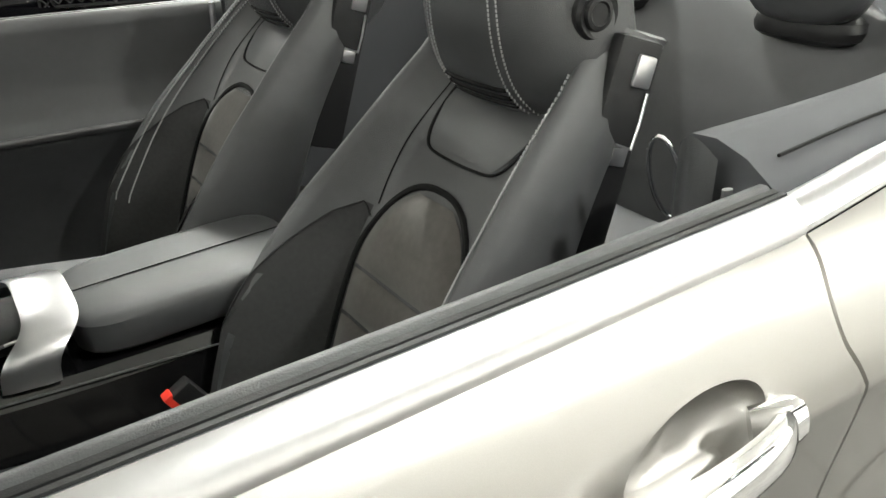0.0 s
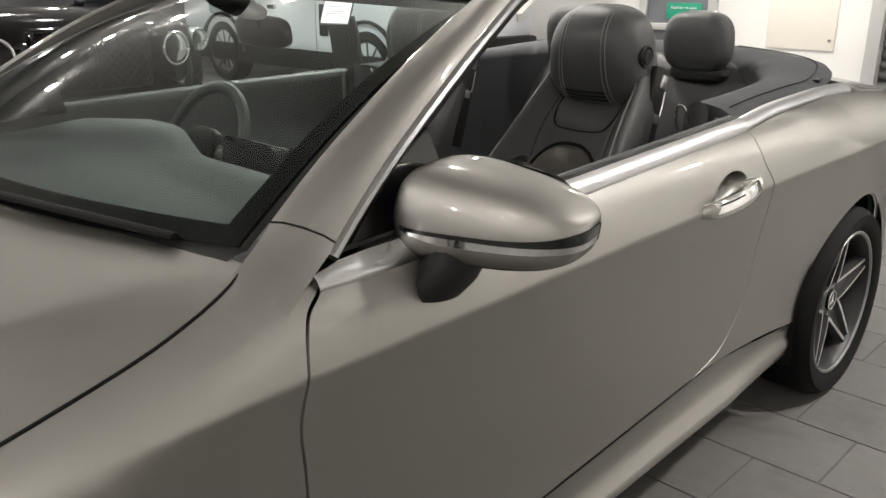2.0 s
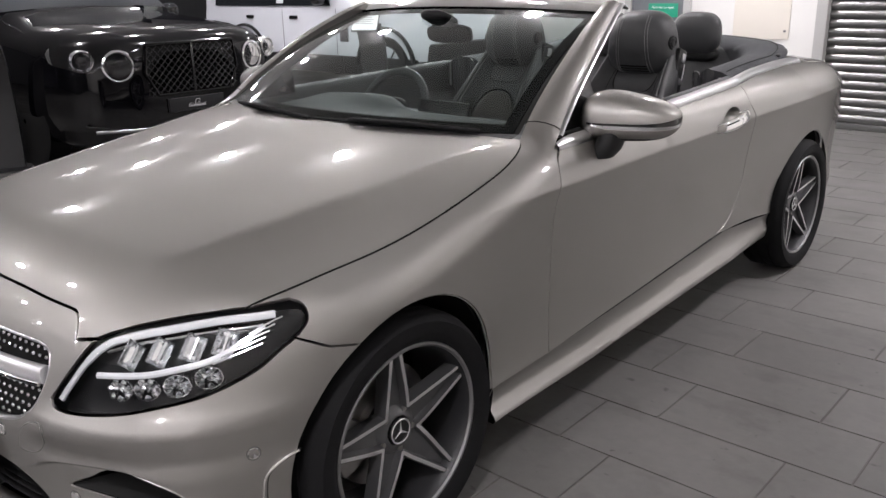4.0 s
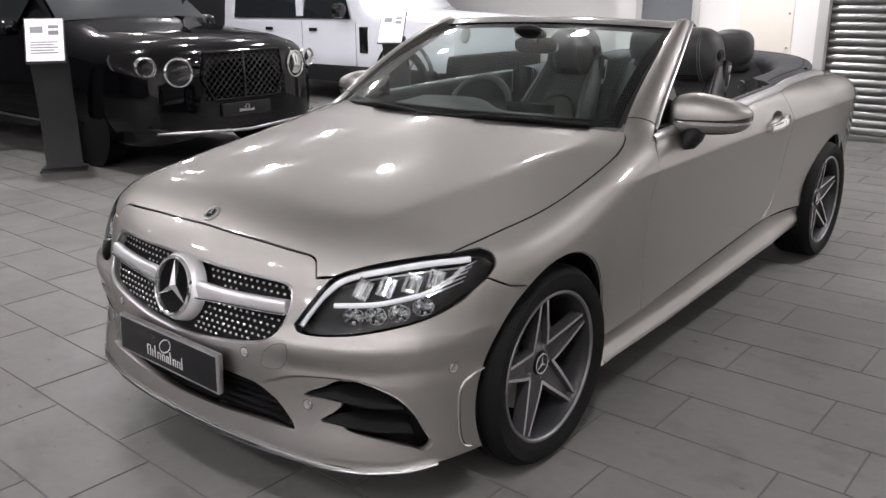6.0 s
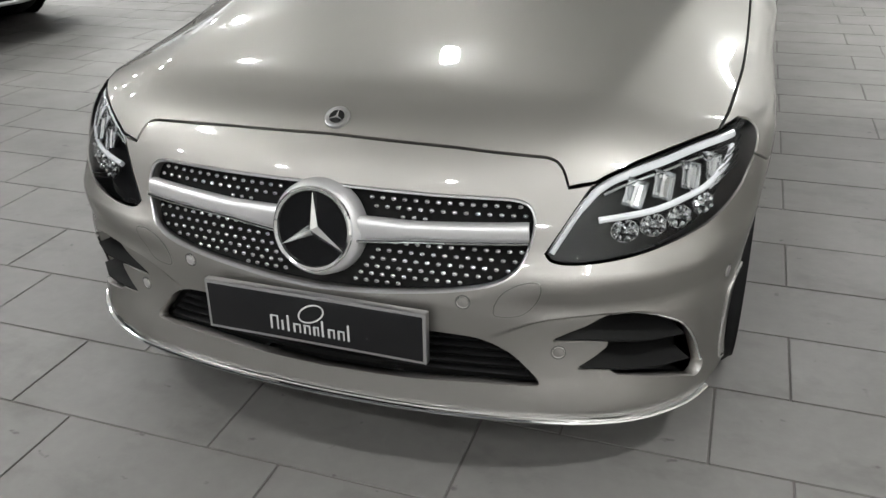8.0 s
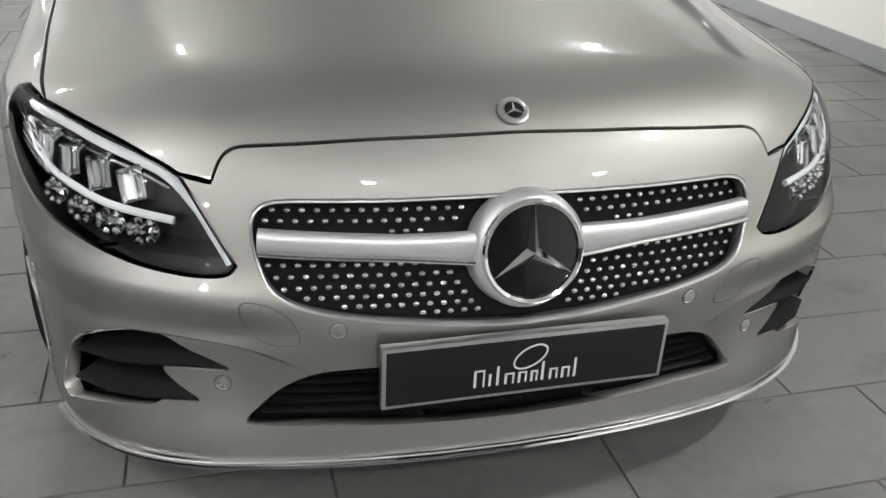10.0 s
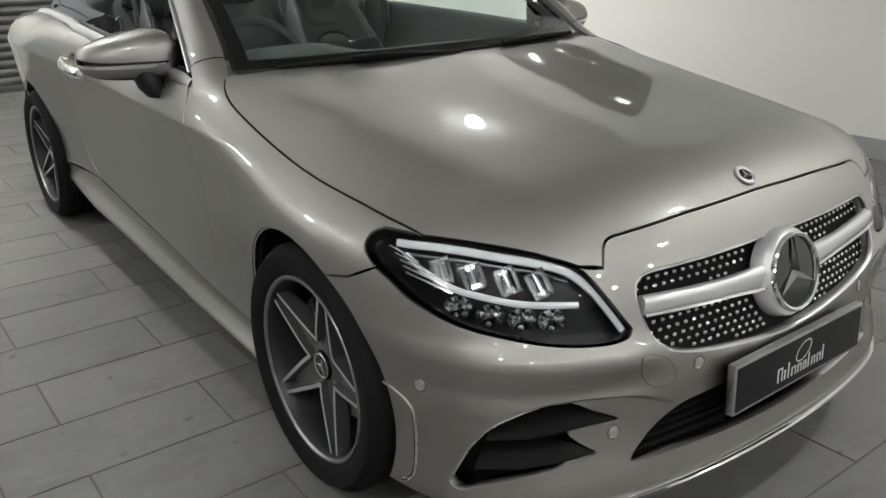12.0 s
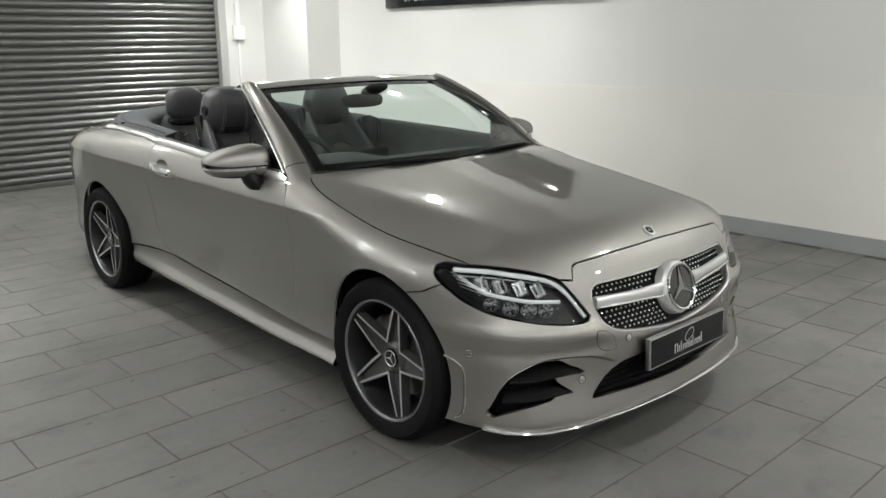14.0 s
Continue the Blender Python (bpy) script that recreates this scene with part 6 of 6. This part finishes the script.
# ---------------------------------------------------------------- things round the car
def build_totem(x, y, turn, h):
    t = thing("display_stand", "curved dark metal price stand with a tilted white information card", "display stand", (x, y, 0), "price stands")
    t.rotation_euler = (0, 0, radians(turn))
    prof = smooth_path([(0, 0, 0.012), (0.0, 0.02, 0.3), (0, -0.005, h * 0.6), (0, -0.07, h * 0.85), (0, -0.16, h)], 5)
    rows = []
    for p in prof:
        rows.append([(-0.15, p.y - 0.02, p.z), (0.15, p.y - 0.02, p.z), (0.15, p.y + 0.03, p.z), (-0.15, p.y + 0.03, p.z)])
    part("stand_body", *loft(rows, closed=True, caps=True), M["charcoal"], t, sharp=40)
    part("foot_plate", *box(-0.19, 0.19, -0.17, 0.17, 0, 0.014, 0.004), M["charcoal"], t)
    m = pose(0, -0.16, h + 0.10, -32, 0, 0)
    holder = part("card_holder", *moved(box(-0.155, 0.155, -0.008, 0.008, -0.22, 0.20, 0.004), m), M["charcoal"], t)
    part("card", *moved(box(-0.145, 0.145, -0.012, -0.008, -0.20, 0.19), m), M["paper"], t, "white printed card", smooth=False)
    marks = [box(-0.11, -0.01, -0.0135, -0.012, 0.06, 0.12), box(0.03, 0.11, -0.0135, -0.012, 0.04, 0.08), box(0.03, 0.11, -0.0135, -0.012, 0.10, 0.13)] + [box(-0.11, 0.10 - 0.03 * (i % 2), -0.0135, -0.012, -0.03 - 0.025 * i, -0.022 - 0.025 * i) for i in range(5)]
    part("card_marks", *moved(join(*marks), m), M["ink"], t, "grey pictures and plain lines", smooth=False)


build_totem(-5.10, 1.33, 58, 1.02)
build_totem(-4.9, 5.45, 25, 1.0)


def section(y, hw, bot, waist, top, tuck, crown=0.03):
    """Half-round car section at y: from the sill over the side to the middle, both sides."""
    half = [(hw - 0.06, bot), (hw - 0.02, bot + 0.05), (hw, bot + 0.25), (hw, waist - 0.12), (hw - 0.02, waist), (hw - tuck, (waist + top) / 2), (hw - tuck * 1.9, top - 0.04), (hw - tuck * 2.4 - 0.05, top), ((hw - tuck) * 0.4, top + crown), (0, top + crown * 1.2)]
    return [(x, y, z) for x, z in half] + [(-x, y, z) for x, z in half[::-1][1:]]


def round_section(y, hw, bot, waist, top, crown=0.03):
    """A section with a rounded shoulder, as many points as section()."""
    half = [(hw - 0.06, bot), (hw - 0.02, bot + 0.05), (hw, bot + 0.25)]
    zs, zt = waist - 0.16, top + crown * 1.2
    for i in range(7):
        a = math.pi / 2 * (0.02 + 0.98 * i / 6)
        half.append((hw * max(0.0, math.cos(a)) ** 0.5, zs + (zt - zs) * math.sin(a) ** 0.85))
    half[-1] = (0, zt)
    return [(x, y, z) for x, z in half] + [(-x, y, z) for x, z in half[::-1][1:]]


def dark_wheel(parent, x, y, r, side):
    pc = moved(lathe([(r * 0.68, 0.09), (r * 0.76, 0.12), (r * 0.95, 0.115), (r, 0.07), (r, -0.10), (r * 0.9, -0.12), (r * 0.6, -0.11)], 40), pose(x, y, r, 0, 0, 0 if side > 0 else 180))
    w = part("wheel", *moved(lathe([(r * 0.70, 0.10), (r * 0.66, 0.095), (r * 0.60, 0.04), (0.10, 0.045), (0.06, 0.07), (0, 0.07)], 36), pose(x, y, r, 0, 0, 0 if side > 0 else 180)), M["rim"], parent, "dark multi-spoke wheel")
    part("tyre", *pc, M["rubber"], w)
    for k in range(10):
        a = 2 * math.pi * k / 10
        m = pose(x, y, r, 0, 0, 0 if side > 0 else 180) @ Matrix.Rotation(a, 4, "X")
        part("spoke", *moved(sweep([(0.07, 0, 0.06), (0.085, 0, r * 0.4), (0.092, 0, r * 0.68)], [0.016, 0.012, 0.014], 0.012, up=(1, 0, 0), n=6), m), M["rim"], w)


def build_black_suv():
    t = thing("luxury_suv", "glossy black luxury sport utility car with round headlamps, facing the aisle", "car", (-4.10, 2.52, 0))
    t.rotation_euler = (0, 0, radians(90))  # its front (-y) faces +x
    L = [round_section(-0.085, 0.40, 0.34, 0.80, 0.90), round_section(-0.07, 0.58, 0.30, 0.84, 0.97), round_section(-0.03, 0.74, 0.27, 0.88, 1.02), round_section(0.04, 0.86, 0.25, 0.92, 1.055), round_section(0.16, 0.94, 0.24, 0.96, 1.085), round_section(0.35, 0.98, 0.24, 0.99, 1.11),
         round_section(0.70, 0.99, 0.24, 1.02, 1.14), round_section(1.0, 0.99, 0.24, 1.04, 1.165), round_section(1.45, 0.985, 0.24, 1.06, 1.205),
         section(1.70, 0.985, 0.24, 1.06, 1.28, 0.06), section(2.30, 0.985, 0.24, 1.08, 1.68, 0.13), section(2.9, 0.985, 0.24, 1.08, 1.73, 0.13), section(4.2, 0.98, 0.24, 1.10, 1.68, 0.13), section(4.85, 0.93, 0.30, 1.08, 1.30, 0.12), section(5.05, 0.85, 0.36, 0.95, 1.05, 0.10)]
    body_ob = part("body", *loft(L, caps=True, turn=True), M["black_paint"], t, "glossy black bodywork", sharp=55)
    for sx in (1, -1):
        for x, r in ((0.62, 0.125), (0.86, 0.085)):
            zc, yc = 0.85 if r > 0.1 else 0.90, -0.035 if r > 0.1 else 0.055
            m = pose(sx * x, yc, zc, 0, 0, -90 + sx * 14)
            lamp = part("headlamp", *moved(lathe([(r, -0.06), (r, 0.02), (r * 0.92, 0.03), (r * 0.84, 0.02), (r * 0.8, -0.02)], 32), m), M["chrome"], t, "round headlamp with a crystal ring")
            part("lamp_glass", *moved(lathe([(r * 0.84, 0.015), (r * 0.6, 0.03), (0, 0.035)], 28), m), M["clear"], lamp)
            part("lamp_bowl", *moved(lathe([(r * 0.84, 0.0), (r * 0.5, -0.02), (0, -0.03)], 24), m), M["lampsilver"], lamp)
            part("lamp_core", *moved(lathe([(r * 0.45, 0.0), (r * 0.4, 0.012), (0, 0.016)], 20), m), M["black_gloss"], lamp)
    gw = [(-0.40, 1.0), (0.40, 1.0), (0.43, 0.78), (0.33, 0.60), (-0.33, 0.60), (-0.43, 0.78)]
    gr = part("grille", *join(box(-0.43, 0.43, -0.035, 0.02, 0.58, 1.0, 0.02)), M["dark"], t, "black mesh grille")
    mesh_bars = []
    for k in range(-13, 14):
        for s in (1, -1):
            x = k * 0.062
            a, b = (x - 0.20 * s, 0.60), (x + 0.20 * s, 1.0)
            lo_, hi_ = max(0.0, (-0.41 - min(a[0], b[0])) / 0.4), min(1.0, (0.41 - min(a[0], b[0])) / 0.4)
            if hi_ - lo_ < 0.1:
                continue
            q = [(min(a[0], b[0]) + 0.4 * f, -0.040, (0.60 + 0.4 * f) if s > 0 else (1.0 - 0.4 * f)) for f in (lo_, hi_)]
            mesh_bars.append(sweep(q, 0.005, 0.006, up=(0, 1, 0), n=4))
    part("grille_mesh", *join(*mesh_bars), M["plastic"], gr, smooth=False)
    part("grille_frame", *sweep([(x, -0.042, z) for x, z in gw + gw[:1]], 0.014, 0.014, up=(0, 1, 0), n=8, caps=False), M["black_paint"], gr)
    gr.location.y = -0.05
    part("grille_spine", *box(-0.012, 0.012, -0.055, -0.03, 0.60, 1.0, 0.004), M["black_gloss"], gr)
    for sx in (1, -1):
        part("air_intake", *box(sx * 0.64 - 0.16, sx * 0.64 + 0.16, 0.0, 0.12, 0.40, 0.60, 0.03), M["dark"], t, "black lower intake")
        part("tow_fin", *sweep([(sx * 0.55, -0.03, 0.35), (sx * 0.75, -0.01, 0.37), (sx * 0.9, 0.06, 0.40)], 0.01, 0.012), M["black_gloss"], t)
    part("skid_strip", *sweep([(x, -0.11 + 0.15 * x * x, 0.315 + 0.05 * abs(x)) for x in np.linspace(-0.85, 0.85, 20)], 0.012, 0.014), M["rimlip"], t, "silver lower bumper strip")
    pl = part("number_plate", *box(-0.26, 0.26, -0.075, -0.05, 0.45, 0.56, 0.003), M["plate"], t, "black showroom plate with plain silver marks")
    shop_mark(pose(0, -0.075, 0.505, 0, 0, -90), 0.165, pl, M["silver_print"], 0.0)
    pl.location.y = -0.035
    win = [[(x * (0.80 - 0.1 * f), 1.62 + 0.62 * f, 1.22 + 0.44 * f + 0.03 * (1 - x * x)) for x in np.linspace(-1, 1, 13)] for f in np.linspace(0, 1, 5)]
    part("windscreen", *loft([[(a, b - 0.03, c + 0.03) for a, b, c in r] for r in win]), M["dark_glass"], t, "dark windscreen")
    for sx in (1, -1):
        sg = [[(sx * (0.975 - 0.16 * f), y - (0.35 * f if y < 2.5 else 0), 1.13 + 0.46 * f) for y in (2.2, 2.6, 3.2, 3.8, 4.3)] for f in (0, 0.5, 1)]
        part("side_window", *loft(sg, turn=(sx < 0)), M["dark_glass"], t, "dark side window")
        for y in (0.98, 3.95):
            dark_wheel(t, sx * 0.86, y, 0.38, sx)
            part("arch_liner", *moved(lathe([(0.43, 0.0), (0.40, 0.012), (0.02, 0.014)], 36), pose(sx * 0.972, y, 0.38, 0, 0, 0 if sx > 0 else 180)), M["dark"], t)
        mr = part("door_mirror", *moved(pad(0.10, 0.06, 0.075, 2.6, 20, 12), pose(sx * 1.09, 2.0, 1.20)), M["black_paint"], t, "glossy black door mirror")
        part("sill_strip", *sweep([(sx * 0.985, y, 0.34) for y in (1.5, 2.5, 3.4)], 0.006, 0.012), M["satin"], t)
    part("bonnet_line", *sweep([(0, y, z + 0.036) for y, z in ((0.1, 1.02), (0.35, 1.10), (1.0, 1.16), (1.4, 1.195))], 0.004, 0.004), M["chrome"], t, "thin chrome bonnet spine")
    return t


def build_white_suv():
    t = thing("off_road_car", "boxy white off-road car with black lower body and arches", "car", (-9.45, 7.2, 0))
    t.rotation_euler = (0, 0, radians(90))
    hw = 0.97
    L = [section(-4.75, 0.92, 0.62, 1.02, 1.12, 0.05), section(-4.65, 0.97, 0.45, 1.05, 1.18, 0.03), section(-3.4, 0.98, 0.45, 1.10, 1.24, 0.03), section(-3.2, 0.98, 0.45, 1.12, 1.34, 0.03), section(-2.75, 0.98, 0.45, 1.13, 1.86, 0.06), section(-2.0, 0.98, 0.45, 1.13, 1.93, 0.06), section(-0.3, 0.98, 0.45, 1.13, 1.93, 0.06), section(0.0, 0.97, 0.5, 1.12, 1.85, 0.06)]
    part("body", *loft(L, caps=True, turn=True), M["white_paint"], t, "white bodywork", sharp=35)
    part("rocker", *box(-0.985, 0.985, -4.5, -0.2, 0.28, 0.52, 0.03), M["plastic"], t, "black lower sill")
    part("front_bumper", *box(-0.95, 0.95, -4.85, -4.5, 0.36, 0.72, 0.05), M["plastic"], t, "black front bumper")
    for sx in (1, -1):
        for y in (-3.95, -1.0):
            dark_wheel(t, sx * 0.88, y, 0.40, sx)
            pc = sweep([(sx * 0.985, y + 0.50 * math.cos(a), 0.42 + 0.47 * math.sin(a)) for a in np.linspace(0, math.pi, 20)], 0.02, 0.04, up=(1, 0, 0))
            part("wheel_arch", *pc, M["plastic"], t, "black wheel arch")
        part("side_window", *loft([[(sx * (0.985 - 0.09 * f), y, 1.16 + 0.55 * f) for y in (-2.95 + 0.25 * f, -2.2, -1.2, -0.3)] for f in (0, 1)], turn=(sx < 0)), M["dark_glass"], t, "dark side window")
        part("window_pillar", *box(sx * 0.95 - 0.03, sx * 0.95 + 0.03, -1.95, -1.80, 1.15, 1.70), M["white_paint"], t, smooth=False)
        for y in (-2.15, -1.15):
            part("door_handle", *box(sx * 0.99 - 0.015, sx * 0.99 + 0.015, y - 0.10, y + 0.06, 0.98, 1.03, 0.01), M["black_gloss"], t, "black door handle")
        part("side_vent", *box(sx * 0.975 - 0.02, sx * 0.975 + 0.015, -3.28, -3.12, 0.70, 1.06, 0.015), M["black_gloss"], t, "black side vent")
        part("door_line", *box(sx * 0.982 - 0.002, sx * 0.982 + 0.0015, -3.05, -3.045, 0.52, 1.12), M["dark"], t, smooth=False)
        part("door_line", *box(sx * 0.982 - 0.002, sx * 0.982 + 0.0015, -1.92, -1.915, 0.52, 1.12), M["dark"], t, smooth=False)
        part("door_mirror", *moved(pad(0.11, 0.07, 0.10, 3, 20, 12), pose(sx * 1.10, -2.85, 1.27)), M["black_gloss"], t, "gloss black door mirror")
        part("headlamp", *moved(lathe([(0.11, -0.03), (0.11, 0.03), (0.09, 0.035), (0, 0.03)], 28), pose(sx * 0.70, -4.74, 0.98, 0, 0, -90)), M["clear"], t, "round headlamp")
    part("windscreen", *loft([[(x, -3.17 + 0.40 * f, 1.35 + 0.46 * f) for x in np.linspace(-0.82, 0.82, 5)] for f in (0, 1)]), M["dark_glass"], t, "dark windscreen")
    return t


build_black_suv()
build_white_suv()

# back wall: cabinet door, fire door with green sign, kick trims
cab = thing("wall_cabinet", "cream flush service cupboard door with two small locks", "cupboard", (-1.08, BACK, 0))
part("cabinet_door", *box(-0.28, 0.28, -0.012, -0.0005, 0.82, 2.1, 0.003), M["cabinet"], cab)
for z in (0.9, 1.25):
    part("lock", *moved(lathe([(0.012, 0), (0.012, 0.008), (0, 0.010)], 16), pose(0.24, -0.012, z, 0, 0, -90)), M["steel"], cab)
fd = thing("fire_door", "dark grey framed fire exit door with a green sign", "door", (-2.2, BACK, 0))
tagged(fd, kind="structure")
part("door_leaf", *box(-0.30, 0.30, -0.03, -0.001, 0.0, 2.05, 0.004), M["door_grey"], fd)
part("door_frame", *join(box(-0.38, -0.305, -0.05, -0.001, 0, 2.12), box(0.305, 0.38, -0.05, -0.001, 0, 2.12), box(-0.38, 0.38, -0.05, -0.001, 2.055, 2.13)), M["frame_grey"], fd, smooth=False)
part("push_bar", *box(-0.26, 0.26, -0.09, -0.031, 0.92, 0.98, 0.01), M["frame_grey"], fd, "grey push bar")
sg = part("green_sign", *box(-0.10, 0.24, -0.037, -0.031, 1.02, 1.16, 0.001), M["green"], fd, "green push bar notice")


def lettering(text, size, mat, parent, m, name="lettering"):
    cu = bpy.data.curves.new(name, "FONT")
    cu.body, cu.size, cu.extrude = text, size, 0.0008
    cu.align_x, cu.align_y = "CENTER", "CENTER"
    tmp = bpy.data.objects.new(name, cu)
    scene.collection.objects.link(tmp)
    me = bpy.data.meshes.new_from_object(tmp.evaluated_get(bpy.context.evaluated_depsgraph_get()))
    bpy.data.objects.remove(tmp)
    me.materials.clear()
    ob = link(name, me, mat, parent, smooth=False)
    ob.matrix_local = m
    return ob


lettering("Push bar to open", 0.036, M["paper"], sg, pose(0.07, -0.039, 1.12, 90, 0, 0))

# long black sign high on the white wall
wsn = thing("wall_sign", "long glossy black wall sign with silver capital letters", "sign", (RIGHT, 3.68, 2.24))
part("sign_board", *box(-0.05, -0.001, -1.48, 1.48, -0.36, 0.36, 0.006), M["sign_black"], wsn)
lettering("S P O R T S   &   P R", 0.10, M["silver_print"], wsn, Matrix.Translation((-0.052, 0.72, -0.27)) @ Matrix.Rotation(radians(-90), 4, "Z") @ Matrix.Rotation(radians(90), 4, "X"))

# white cable trunking with a small box beside the shutter
tr = thing("cable_trunking", "white plastic cable trunking with a small junction box", "cable trunking", (SHUT1 + 0.22, BACK, 0))
part("trunk", *box(-0.03, 0.03, -0.03, -0.0005, 1.72, CEIL, 0.003), M["paper"], tr)
part("junction_box", *box(-0.075, 0.075, -0.05, -0.0005, 1.55, 1.72, 0.006), M["paper"], tr)
part("trunk", *box(-0.012, 0.012, -0.02, -0.0005, 0.3, 1.55, 0.002), M["paper"], tr)


# ---------------------------------------------------------------- floor tiles, last
lay_floor()
